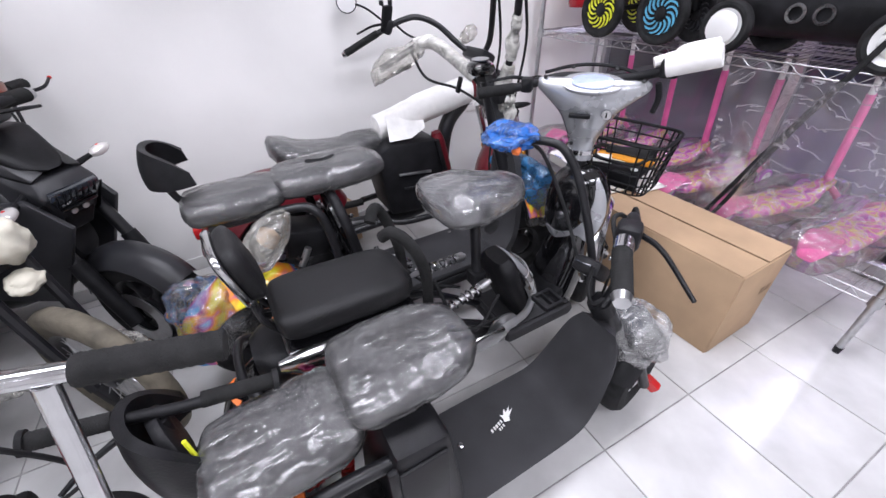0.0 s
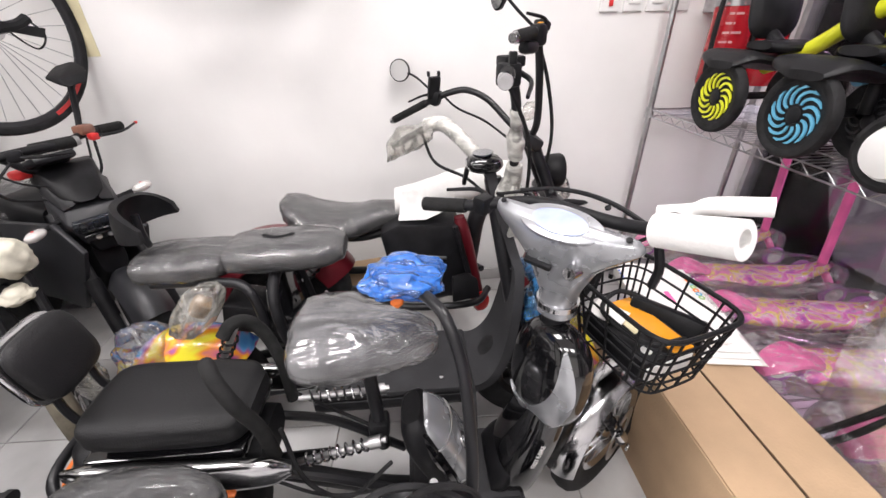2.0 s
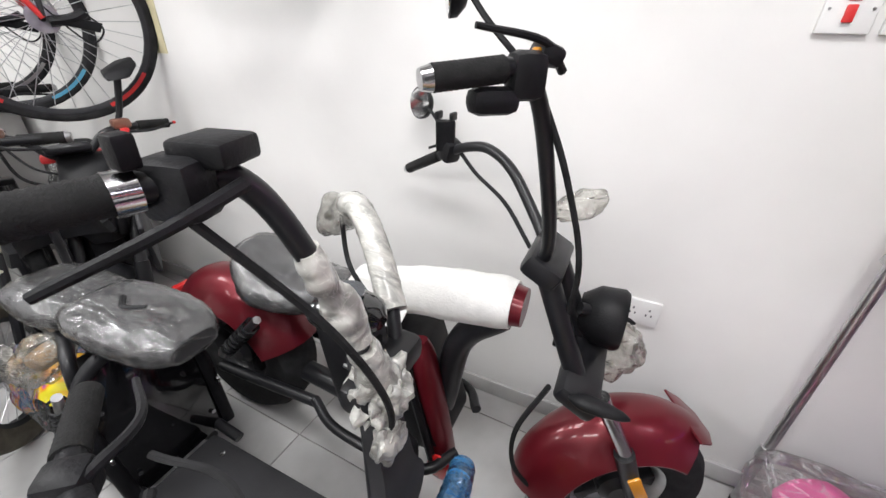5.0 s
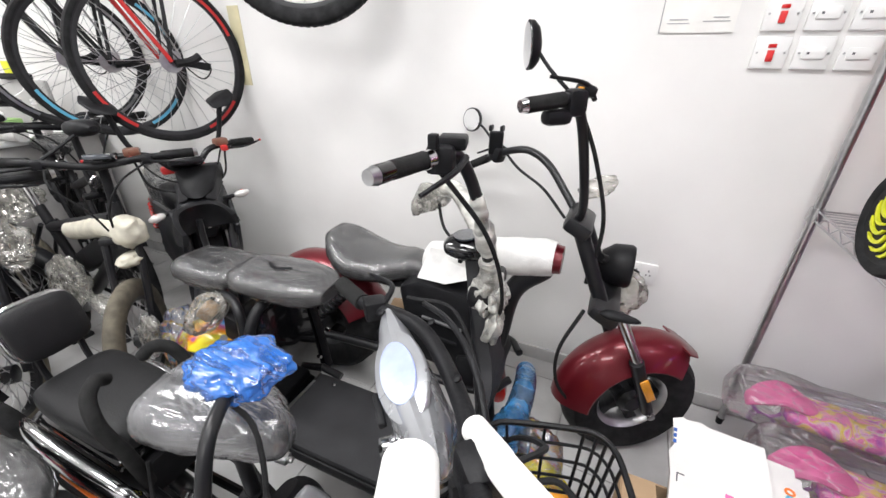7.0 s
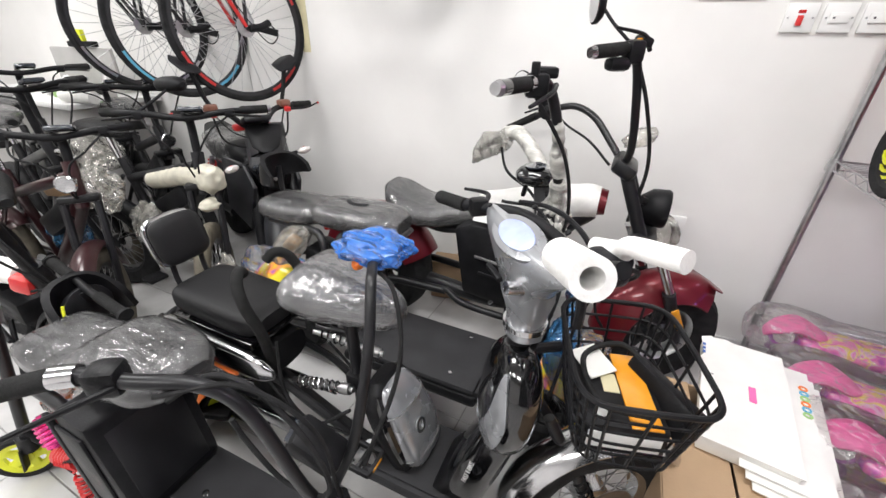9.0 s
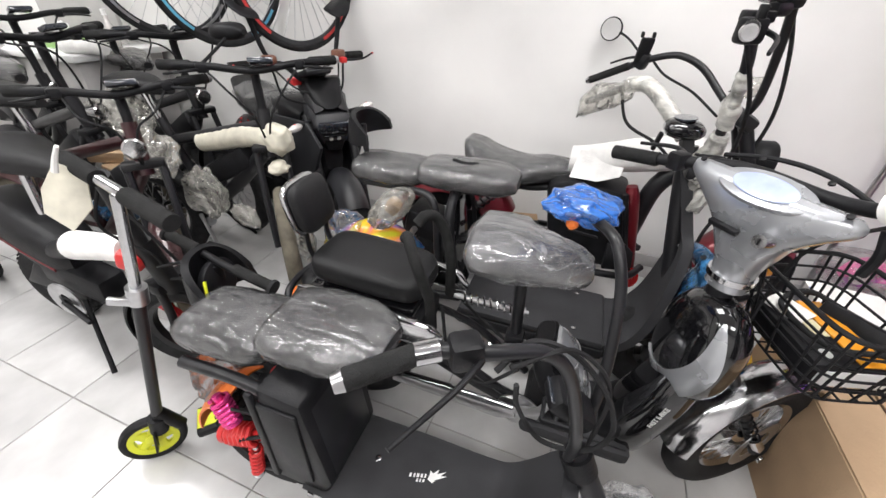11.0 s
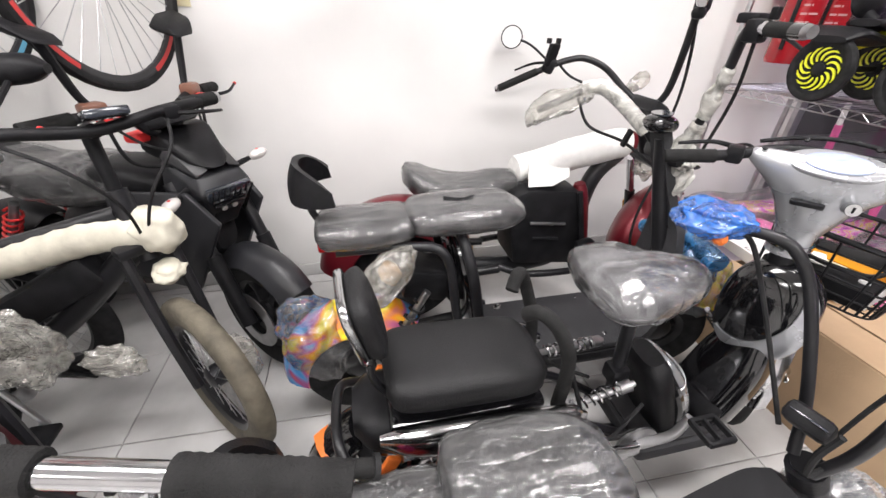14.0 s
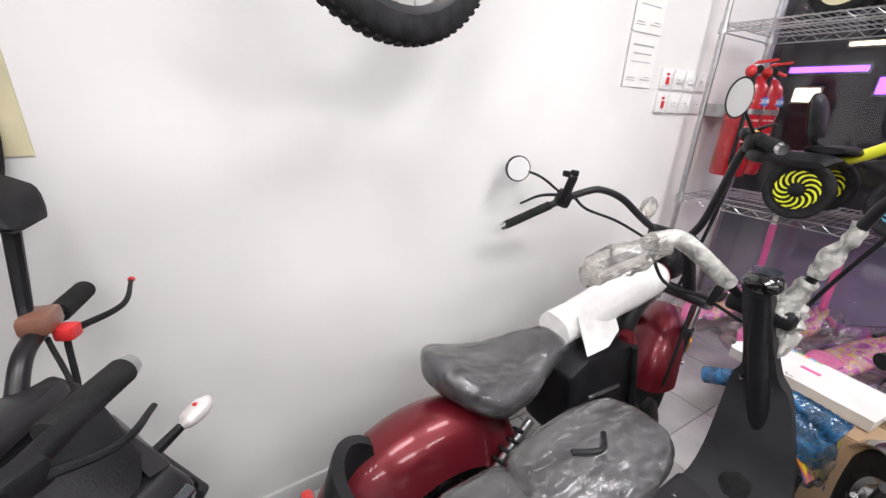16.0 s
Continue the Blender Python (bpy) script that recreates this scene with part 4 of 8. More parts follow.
part("foot_peg_guard", plate([(-0.05, -0.06), (0.06, -0.055), (0.055, 0.02), (0.02, 0.05), (-0.045, 0.045)], 0.02, pose(0.84, 1.41, 0.38, 75, 0, 10), 0.004), M_BLACK, A)
part("tail_lamp", box((-0.2, 1.6, 0.42), (0.03, 0.11, 0.05), 0.01), M_REDLENS, A)
part("side_reflector", plate(ngon(16, 0.035, 0.05), 0.006, pose(0.925, 1.485, 0.24, 90, 0, 0), 0.001), M_REDLENS, A)
part("crinkled_cover", blob((1.28, 1.72, 0.63), (0.06, 0.05, 0.08), 0.3, 2.4, 4, 3.0), M_BAG, A, "torn milky plastic wrap")
part("mirror_bag", blob((1.13, 1.73, 0.97), (0.06, 0.028, 0.032), 0.25, 2.2, 4, 5.0, (0, -20, 20)), M_BAG, A, "plastic bag over a mirror")


# ---- black deck scooters ----
def pad(parent, secs, name, seed, mat=None, wrap=True):
    part(name, loft(secs, 28, 6, 3.0), mat or M_GREYSEAT, parent)
    if wrap:
        part("plastic_wrap", loft(secs, 48, 12, 3.0, 0.006, 0.0035, seed=seed), M_WRAP, parent, "clear crinkled plastic wrap")


def crescent(parent, c, R, yaw, mat=None, width=0.05, h=1.0):
    """A curved backrest shell, open towards its front."""
    own = bmesh.new()
    rows = []
    for i in range(19):
        a = -88 + 176 * i / 18
        ca, sa = math.cos(radians(a)), math.sin(radians(a))
        hi = R * 0.95 * h * (1 - (abs(a) / 92) ** 2.6)
        row = []
        for j in range(9):
            v = j / 8
            k = 1 - 0.28 * v * v
            row.append(own.verts.new((-R * 1.0 * ca * k + 0.03, R * sa * (1 - 0.08 * v), -R * 0.35 * h + (hi + R * 0.3 * h) * v)))
        rows.append(row)
    for p, q in zip(rows, rows[1:]):
        for j in range(8):
            own.faces.new((p[j], q[j], q[j + 1], p[j + 1]))
    bmesh.ops.recalc_face_normals(own, faces=own.faces)
    bmesh.ops.solidify(own, geom=own.faces[:], thickness=0.018)
    bmesh.ops.transform(own, verts=own.verts, matrix=pose(*c, 0, -8, yaw))
    return part("backrest", own, mat or M_BLACK, parent)


B = thing("deck_scooter", (0.4, 1.18, 0), "black electric scooter with two film-wrapped seats and flame fenders", "scooter", group="deck scooters")
wheel(B, (-0.08, 1.18, 0.2), 0.2, 0.13, style="cast", arms=5, rim=M_SATIN, depth=0.55, hubr=0.06)
wheel(B, (1.02, 1.14, 0.19), 0.19, 0.12, yaw=-8, style="cast", arms=5, rim=M_SATIN, depth=0.55)
fender(B, (-0.08, 1.18, 0.2), 0.25, 0.17, 40, 186, M_SWIRL, name="rear_fender", label="flame painted rear fender in yellow and blue")
fender(B, (1.02, 1.13, 0.19), 0.265, 0.19, 20, 94, M_SWIRL, yaw=-8, name="front_fender", label="flame painted front fender in yellow and blue")
part("plastic_wrap", blob((-0.2, 1.17, 0.32), (0.11, 0.1, 0.16), 0.22, 2.2, 5, 2.0, (0, -25, 0)), M_WRAP, B, "clear film round the rear fender")
part("plastic_wrap", blob((1.09, 1.12, 0.4), (0.1, 0.11, 0.13), 0.2, 2.2, 5, 4.0), M_WRAP, B, "clear film round the front fender")
part("fork_wrap", tube([(1.035, 1.36, 0.5), (1.05, 1.27, 0.535), (1.055, 1.175, 0.55), (1.05, 1.08, 0.545), (1.045, 1.02, 0.535)], (0.026, 0.034), 20, 8, ribs=0.08), M_BLUECLEAR, B, "blue tinted film round the fork")
part("fork_film", blob((1.045, 1.12, 0.46), (0.055, 0.1, 0.1), 0.14, 3.0, 5, 6.0), M_BLUECLEAR, B)
dk = part("deck", box((0.57, 1.135, 0.27), (0.5, 0.275, 0.03), 0.012), M_DECK, B)
part("deck_rim", box((0.57, 1.135, 0.235), (0.52, 0.29, 0.05), 0.02), M_BLACK, B)
for x, y in ((0.4, 1.235), (0.4, 1.04), (0.72, 1.04), (0.72, 1.235)):
    bolt(dk, (x, y, 0.287), 0.008, M_CHROME)
# rising leg shield, narrowing to the head
own = bmesh.new()
rows = []
for x, z, w in spline([(0.78, 0.27, 0.132), (0.86, 0.285, 0.125), (0.915, 0.36, 0.112), (0.95, 0.5, 0.09), (0.96, 0.6, 0.07), (0.95, 0.645, 0.045), (0.92, 0.74, 0.036), (0.89, 0.84, 0.034), (0.875, 0.9, 0.032)], 5):
    rows.append([own.verts.new((x, 1.135 + (z - 0.27) * 0.2 + v * w, z)) for v in (-1, -0.9, -0.4, 0, 0.4, 0.9, 1)])
for p, q in zip(rows, rows[1:]):
    for j in range(6):
        own.faces.new((p[j], p[j + 1], q[j + 1], q[j]))
bmesh.ops.recalc_face_normals(own, faces=own.faces)
bmesh.ops.solidify(own, geom=own.faces[:], thickness=-0.03)
part("leg_shield", own, M_DECK, B)
for y in (1.175, 1.245):
    bolt(B, (0.957, y, 0.6), 0.007, M_CHROME, (0, 90, 0))
part("head_tube", tube([(0.98, 1.16, 0.42), (0.93, 1.22, 0.7), (0.9, 1.25, 0.88)], 0.026, 14, 6), M_SATIN, B)
dp = part("display", loft([(0.82, 1.245, 0.93, 0.02, 0.01), (0.835, 1.245, 0.928, 0.04, 0.024), (0.875, 1.25, 0.925, 0.046, 0.03), (0.91, 1.255, 0.922, 0.038, 0.024), (0.928, 1.255, 0.92, 0.015, 0.01)], 24, 5, 2), M_GLOSSB, B, "round glossy black display")
part("display_glass", plate(ngon(24, 0.03, 0.033), 0.004, pose(0.868, 1.25, 0.9555, 0, -4, 0)), M_DARKSCREEN, dp)
part("handlebar_clamp", box((0.93, 1.25, 0.83), (0.06, 0.16, 0.05), 0.015), M_SATIN, B)
part("handlebar_right", tube([(0.935, 1.22, 0.83), (0.945, 1.19, 0.92), (0.93, 1.14, 1.08), (0.905, 1.105, 1.17), (0.885, 1.06, 1.185), (0.85, 0.94, 1.184)], 0.0125, 12, 8), M_SATIN, B)
part("handlebar_left", tube([(0.93, 1.29, 0.83), (0.87, 1.36, 0.92), (0.79, 1.42, 0.99), (0.72, 1.455, 0.985), (0.6, 1.535, 0.91)], 0.0125, 12, 8), M_SATIN, B)
g = grip(B, (0.872, 1.02, 1.185), (0.852, 0.945, 1.184), 0.0148)
part("grip_sleeve", tube([(0.852, 0.945, 1.184), (0.846, 0.915, 1.184)], 0.0155, 16, 1), M_GLOSSB, g)
part("bar_end", tube([(0.846, 0.916, 1.184), (0.843, 0.9, 1.184)], (0.0152, 0.012), 16, 1), M_STEEL, g)
part("grip_collar", tube([(0.878, 1.035, 1.185), (0.873, 1.018, 1.185)], 0.0165, 16, 1), M_CHROME, g)
part("switch_pod", box((0.885, 1.06, 1.18), (0.05, 0.04, 0.05), 0.01, (0, 0, 15)), M_BLACK, B)
part("brake_cup", box((0.895, 1.09, 1.205), (0.05, 0.05, 0.022), 0.005, (0, 0, 15)), M_BLACK, B)
part("mirror_mount", box((0.885, 1.03, 1.215), (0.016, 0.016, 0.025), 0.003), M_BLACK, B)
lever(B, (0.92, 1.09, 1.18), (0.9, 0.95, 1.15), (0.925, 1.02, 1.17))
for k, (pts, r) in enumerate(((((0.93, 1.135, 1.1), (0.94, 1.16, 1.02), (0.945, 1.19, 0.93)), (0.017, 0.022)), (((0.945, 1.185, 0.94), (0.948, 1.205, 0.88), (0.945, 1.225, 0.82)), (0.024, 0.034)))):
    part("foam_wrap", loft([(0, 0, 0, r[0] * 0.8, r[0] * 0.8), (0.04, 0, 0, r[0], r[0]), (0.1, 0, 0, r[1], r[1]), (0.15, 0, 0, r[1] * 0.8, r[1] * 0.7)], 22, 10, 2, 0, 0.008, Matrix.Translation(pts[0]) @ (Vector(pts[2]) - Vector(pts[0])).to_track_quat("X", "Z").to_matrix().to_4x4(), k * 3.0, 24), M_FOAMFILM, B, "milky foam sheet tied round the bar")
part("foam_wrap", blob((0.945, 1.215, 0.83), (0.042, 0.052, 0.05), 0.4, 2.4, 5, 1.0), M_FOAMFILM, B)
part("foam_tail", blob((0.965, 1.2, 0.745), (0.022, 0.03, 0.06), 0.4, 2.0, 4, 6.0, (12, 14, 0)), M_FOAMFILM, B)
part("foam_wrap", tube([(0.9, 1.33, 0.88), (0.83, 1.39, 0.955), (0.77, 1.43, 1.0), (0.715, 1.46, 0.99)], 0.024, 14, 8, ribs=0.05), M_FOAMFILM, B)
part("grip_bag", loft([(0.735, 1.45, 0.985, 0.035, 0.035), (0.68, 1.48, 0.955, 0.04, 0.04), (0.62, 1.52, 0.92, 0.045, 0.05), (0.575, 1.55, 0.885, 0.03, 0.03)], 24, 8, 2, 0, 0.014, freq=20), M_BAG, B, "milky plastic bag over the grip")
part("key_fob", box((0.83, 1.33, 0.86), (0.014, 0.02, 0.06), 0.005, (10, 10, 0)), M_BLACK, B)
cable(B, [(0.88, 1.05, 1.17), (0.96, 1.12, 1.02), (0.985, 1.18, 0.85), (0.96, 1.2, 0.7)], 0.005)
cable(B, [(0.7, 1.46, 0.97), (0.74, 1.42, 0.88), (0.84, 1.36, 0.84), (0.92, 1.28, 0.78)], 0.005)
pad(B, [(0.085, 1.235, 0.685, 0.05, 0.018), (0.12, 1.235, 0.685, 0.085, 0.035), (0.25, 1.24, 0.685, 0.098, 0.04), (0.38, 1.245, 0.685, 0.085, 0.038), (0.44, 1.245, 0.682, 0.05, 0.02)], "front_seat", 1.0)
pad(B, [(-0.17, 1.225, 0.67, 0.05, 0.018), (-0.14, 1.225, 0.67, 0.085, 0.033), (-0.02, 1.23, 0.668, 0.095, 0.037), (0.08, 1.235, 0.67, 0.085, 0.032), (0.11, 1.235, 0.67, 0.05, 0.018)], "rear_seat", 2.0)
part("seat_slot", tube([(0.2, 1.25, 0.727), (0.25, 1.225, 0.73), (0.29, 1.25, 0.727)], 0.007, 8, 5), M_BLACK, B)
# upright arched panel that carries the seats
ARCH = [(-0.13, -0.2), (0.13, -0.2), (0.135, 0.02), (0.125, 0.1), (0.09, 0.155), (0.04, 0.178), (-0.04, 0.178), (-0.09, 0.155), (-0.125, 0.1), (-0.135, 0.02)]
UPRIGHT = Matrix(((0, 0.16, 0.987, 0.255), (1, 0, 0, 1.2), (0, 0.987, -0.16, 0.46), (0, 0, 0, 1)))
UPRIGHT.col[1] = (-0.16, 0, 0.987, 0)
UPRIGHT.col[2] = (0.987, 0, 0.16, 0)
ap = part("seat_panel", plate([(x * 0.93, y) for x, y in ARCH], 0.03, UPRIGHT, 0.004), M_GLOSSB, B, "glossy black arched seat panel")
part("panel_rim", tube([UPRIGHT @ Vector((x, y, 0.012)) for x, y in [(-0.13, -0.2)] + ARCH[:1:-1] + [(0.13, -0.2)]], 0.017, 10, 3), M_BLACK, ap)
part("controller_box", box((0.13, 1.19, 0.5), (0.14, 0.13, 0.1), 0.014, (0, 12, 0)), M_BLACK, B)
for u, v in ((-0.1, 0.06), (0.1, 0.06), (-0.1, -0.14), (0.1, -0.14)):
    part("bolt", plate(ngon(8, 0.006, 0.006), 0.004, UPRIGHT @ pose(u, v, 0.018)), M_CHROME, ap)
for sy in (-0.11, 0.11):
    part("frame_tube", tube([(0.38, 1.19 + sy, 0.26), (0.27, 1.19 + sy, 0.29), (0.215, 1.19 + sy, 0.4), (0.18, 1.2 + sy * 0.8, 0.61), (0.08, 1.21 + sy * 0.55, 0.632), (-0.12, 1.22 + sy * 0.5, 0.627)], 0.0145, 10, 7), M_SATIN, B)
    part("swing_arm", tube([(0.3, 1.18 + sy * 0.85, 0.25), (-0.08, 1.18 + sy * 0.85, 0.2)], 0.016, 10, 1), M_SATIN, B)
    bolt(B, (0.33, 1.19 + math.copysign(0.13, sy), 0.45), 0.01, M_CHROME, (90, 0, 0))
    coil(B, (0.12, 1.18 + sy * 0.9, 0.52), (-0.03, 1.18 + sy * 0.9, 0.25), 0.02, 7, 0.004, M_BLACK)
crescent(B, (-0.145, 1.3, 0.78), 0.124, 4, h=0.68)
part("backrest_stalk", tube([(-0.05, 1.26, 0.63), (-0.14, 1.29, 0.64), (-0.185, 1.305, 0.7), (-0.19, 1.31, 0.79)], 0.011, 10, 8), M_SATIN, B)
part("parcel_bag", blob((0.01, 1.12, 0.56), (0.055, 0.06, 0.115), 0.16, 2.0, 5, 9.0, (0, 42, 10)), M_BAG, B, "milky plastic bag tied under the seat")
part("bag_contents", box((0.02, 1.12, 0.57), (0.05, 0.06, 0.05), 0.012, (10, 40, 20)), M_CARD, B)


# ---- silver step-through scooter with basket ----
C = thing("step_scooter", (0.6, 0.78, 0), "silver and black pedal-assist electric scooter with a front basket", "scooter")
ST = 41.0  # the steering is turned to its left
WC = (1.195, 0.872, 0.225)
WY = 34.0
fx, fy = math.cos(radians(ST)), math.sin(radians(ST))


def steer(f, s, z):
    """A place in the turned front end: forward, to the left and up from the head."""
    return (0.972 + f * fx - s * fy, 0.828 + f * fy + s * fx, z)


wheel(C, WC, 0.225, 0.075, yaw=WY, style="wire", arms=36, rim=M_CHROME, depth=0.75, hubr=0.045)
wheel(C, (0.02, 0.77, 0.225), 0.225, 0.085, style="cast", arms=5, rim=M_CHROME, depth=0.7, hubr=0.06)
fender(C, WC, 0.252, 0.1, 30, 175, M_CHROME, yaw=WY, name="front_fender", label="chrome front fender", flare=0.25)
fender(C, (0.02, 0.77, 0.225), 0.255, 0.12, 60, 190, M_GLOSSB, name="rear_fender", flare=0.25)
for s in (-0.065, 0.065):
    lg = part("fork_leg", tube([steer(0.06, s, 0.5), (WC[0] - s * 0.41, WC[1] + s * 0.91, 0.225)], 0.014, 12, 1), M_SATIN, C)
    coil(C, steer(0.1, s * 1.25, 0.42), (WC[0] - s * 0.51 - 0.01, WC[1] + s * 1.14, 0.25), 0.015, 7, 0.003, M_BLACK, M_CHROME)
    bolt(lg, (WC[0] - s * 0.55, WC[1] + s * 1.23, 0.225), 0.012, M_CHROME, (90, 0, ST))
part("brake_disc", lathe([(0.05, -0.001), (0.085, -0.001), (0.085, 0.001), (0.05, 0.001)], 30, pose(*WC, 0, 0, ST) @ pose(0, -0.05, 0)), M_STEEL, C)
part("steering_column", tube([steer(0.04, 0, 0.46), steer(0.0, 0, 0.62), steer(-0.01, 0, 0.72)], 0.027, 16, 4), M_BLACK, C)
for i in range(6):
    part("bellows_ring", tube([steer(0.0, 0, 0.6 + i * 0.016), steer(0.0, 0, 0.607 + i * 0.016)], 0.034, 16, 1), M_RUBBER, C)
part("column_cover", loft([(0.0, 0.0, 0.0, 0.042, 0.04), (0.03, 0, 0, 0.04, 0.04), (0.06, 0, 0, 0.044, 0.042), (0.1, 0, 0.004, 0.06, 0.05), (0.14, 0, 0.014, 0.08, 0.046), (0.18, 0, 0.024, 0.117, 0.042), (0.21, 0, 0.03, 0.15, 0.034), (0.228, 0, 0.032, 0.156, 0.025), (0.24, 0, 0.033, 0.145, 0.01)], 32, 5, 2.3,
     m=Matrix(((0, -fy, -fx, 0.972), (0, fx, -fy, 0.828), (1, 0, 0, 0.715), (0, 0, 0, 1)))), M_SILVER, C, "silver painted dashboard cowl")
DASH = pose(*steer(-0.042, 0, 0.95), 0, -32, ST)
dsh = part("dial_surround", plate(ngon(36, 0.04, 0.088), 0.012, DASH @ pose(-0.002, 0, -0.006), 0.004), M_SILVER, C)
part("dial", plate(ngon(36, 0.027, 0.058), 0.006, DASH @ pose(-0.003, 0, 0.002), 0.002), M_SCREEN, dsh, "oval speedometer glass under protective film")
part("cowl_edge", tube([steer(0.03, -0.14, 0.955), steer(0.045, -0.07, 0.972), steer(0.05, 0, 0.978), steer(0.045, 0.07, 0.972), steer(0.03, 0.14, 0.955)], 0.005, 8, 6), M_BLACK, C)
for s, f, z in ((0.13, -0.045, 0.958), (-0.13, -0.045, 0.958), (0.06, 0.02, 0.975), (-0.06, 0.02, 0.975), (0.03, -0.07, 0.78)):
    bolt(C, steer(f, s, z), 0.006, M_BLACK, (0, -30, ST))
part("slot", box(steer(-0.073, 0.02, 0.862), (0.012, 0.06, 0.012), 0.003, (0, -15, ST)), M_BLACK, C)
ky = part("key_lock", tube([steer(-0.05, -0.05, 0.868), steer(-0.082, -0.052, 0.872)], (0.016, 0.013), 16, 1), M_CHROME, C)
part("key_slot", box(steer(-0.083, -0.052, 0.872), (0.003, 0.003, 0.012)), M_BLACK, ky)
part("column_ring", tube([steer(0, 0, 0.735), steer(0, 0, 0.748)], 0.047, 20, 1), M_CHROME, C)
part("handlebar", tube([steer(-0.095, 0.3, 0.915), steer(-0.06, 0.2, 0.93), steer(0.01, 0.08, 0.95), steer(0.02, -0.08, 0.95), steer(-0.01, -0.18, 0.98), steer(-0.02, -0.24, 1.01)], 0.0125, 12, 7), M_BLACK, C)
grip(C, steer(-0.068, 0.215, 0.927), steer(-0.1, 0.315, 0.914), 0.0155)
lever(C, steer(-0.035, 0.175, 0.945), steer(-0.04, 0.3, 0.935), steer(-0.01, 0.23, 0.945))
part("brake_clamp", box(steer(-0.05, 0.18, 0.935), (0.04, 0.035, 0.04), 0.008, (0, 0, ST)), M_BLACK, C)
part("brake_clamp", box(steer(0.0, -0.19, 0.985), (0.05, 0.05, 0.05), 0.01, (0, 0, ST)), M_BLACK, C)
g0, g1 = Vector((1.035, 0.655, 1.0)), Vector((1.083, 0.548, 1.036))
ring = lathe([(0.0145, 0), (0.027, 0.0), (0.027, 0.118), (0.0145, 0.118)], 26, Matrix.Translation(g0) @ (g1 - g0).to_track_quat("Y", "Z").to_matrix().to_4x4())
part("foam_sleeve", ring, M_FOAMW, C, "white foam tube over the grip")
g2, g3 = Vector((1.075, 0.72, 0.995)), Vector((1.175, 0.62, 1.045))
part("foam_sleeve", tube([g2, g2.lerp(g3, 0.35), (1.12, 0.665, 1.03), g3], 0.0145, 18, 6), M_FOAMW, C, "white foam tube over the brake lever")
part("keys", tube([steer(-0.02, -0.17, 0.95), steer(-0.02, -0.18, 0.91), steer(-0.015, -0.175, 0.87)], 0.008, 8, 4), M_BLACK, C)
cable(C, [steer(0.01, 0.19, 0.94), steer(0.09, 0.14, 0.92), steer(0.1, 0.04, 0.8), steer(0.05, 0.03, 0.6)], 0.004)
cable(C, [steer(0.01, -0.19, 0.98), steer(0.1, -0.15, 0.93), steer(0.1, -0.05, 0.8), steer(0.06, -0.05, 0.55)], 0.004)
# front body with glossy black panel
# an upright shield that faces the rider: thin, wide and oval
BODY = pose(0.965, 0.795, 0.555, 0, 6, 27)
BA, BB, BC = 0.062, 0.104, 0.142
own = bmesh.new()
bmesh.ops.create_icosphere(own, subdivisions=5, radius=1)
for v in own.verts:
    v.co = Vector([math.copysign(abs(c) ** 0.84, c) for c in v.co])
    v.co = Vector((v.co.x * BA, v.co.y * BB, v.co.z * BC))
bmesh.ops.transform(own, verts=own.verts, matrix=BODY)
fb = part("front_body", own, M_GLOSSB, C, "glossy black oval front shield")
own = bmesh.new()
rows = []
for i in range(49):
    th = -0.75 - 1.75 + 3.5 * i / 48
    wide = 0.05 + 0.45 * max(0.0, math.cos((th + 0.75) * 0.9)) ** 0.8
    row = []
    for k in range(8):
        rho = 0.95 - wide * k / 7
        y, z = -rho * math.cos(th), rho * math.sin(th)
        x = max(0.0, 1 - abs(y) ** 2.38 - abs(z) ** 2.38) ** 0.42
        row.append(own.verts.new((-x * BA - 0.004, y * BB * 1.04, z * BC * 1.03)))
    rows.append(row)
for p, q in zip(rows, rows[1:]):
    for k in range(7):
        own.faces.new((p[k], q[k], q[k + 1], p[k + 1]))
bmesh.ops.recalc_face_normals(own, faces=own.faces)
bmesh.ops.solidify(own, geom=own.faces[:], thickness=0.01)
bmesh.ops.transform(own, verts=own.verts, matrix=BODY)
part("silver_surround", own, M_SILVER, fb, "silver painted surround of the shield")
part("body_column", loft([(0.0, 0, 0, 0.05, 0.07), (0.05, 0, 0, 0.06, 0.088), (0.2, 0, 0, 0.055, 0.085), (0.3, 0, 0, 0.05, 0.06)], 22, 5, 3.0, m=Matrix.Translation((0.875, 0.785, 0.19)) @ Vector((0.3, 0, 0.95)).to_track_quat("X", "Y").to_matrix().to_4x4()), M_GLOSSB, C)
part("leg_column", loft([(0.82, 0.785, 0.23, 0.08, 0.02), (0.85, 0.787, 0.25, 0.09, 0.05), (0.89, 0.79, 0.28, 0.085, 0.06)], 20, 5, 2.6), M_BLACK, C)
lettering("print", "FAST E-BIKE", 0.016, Matrix(((0.21, -0.978, 0, 0.92), (0, 0, -1, 0.679), (0.978, 0.21, 0, 0.4), (0, 0, 0, 1))), M_WHITE, C, "small white printed words")
part("foot_well", box((0.76, 0.785, 0.2), (0.3, 0.23, 0.05), 0.02), M_DECK, C)
part("foot_mat", box((0.76, 0.785, 0.228), (0.27, 0.2, 0.01), 0.004), M_DECK, C)
part("frame_tube", tube([(0.95, 0.79, 0.36), (0.85, 0.78, 0.17), (0.6, 0.775, 0.17), (0.35, 0.775, 0.26), (0.05, 0.775, 0.42)], 0.024, 12, 8), M_SATIN, C)
AX = Matrix.Translation((0.67, 0.785, 0.355)) @ Matrix(((-0.38, 0, 0.92, 0), (0, 1, 0, 0), (0.92, 0, 0.38, 0), (0, 0, 0, 1)))
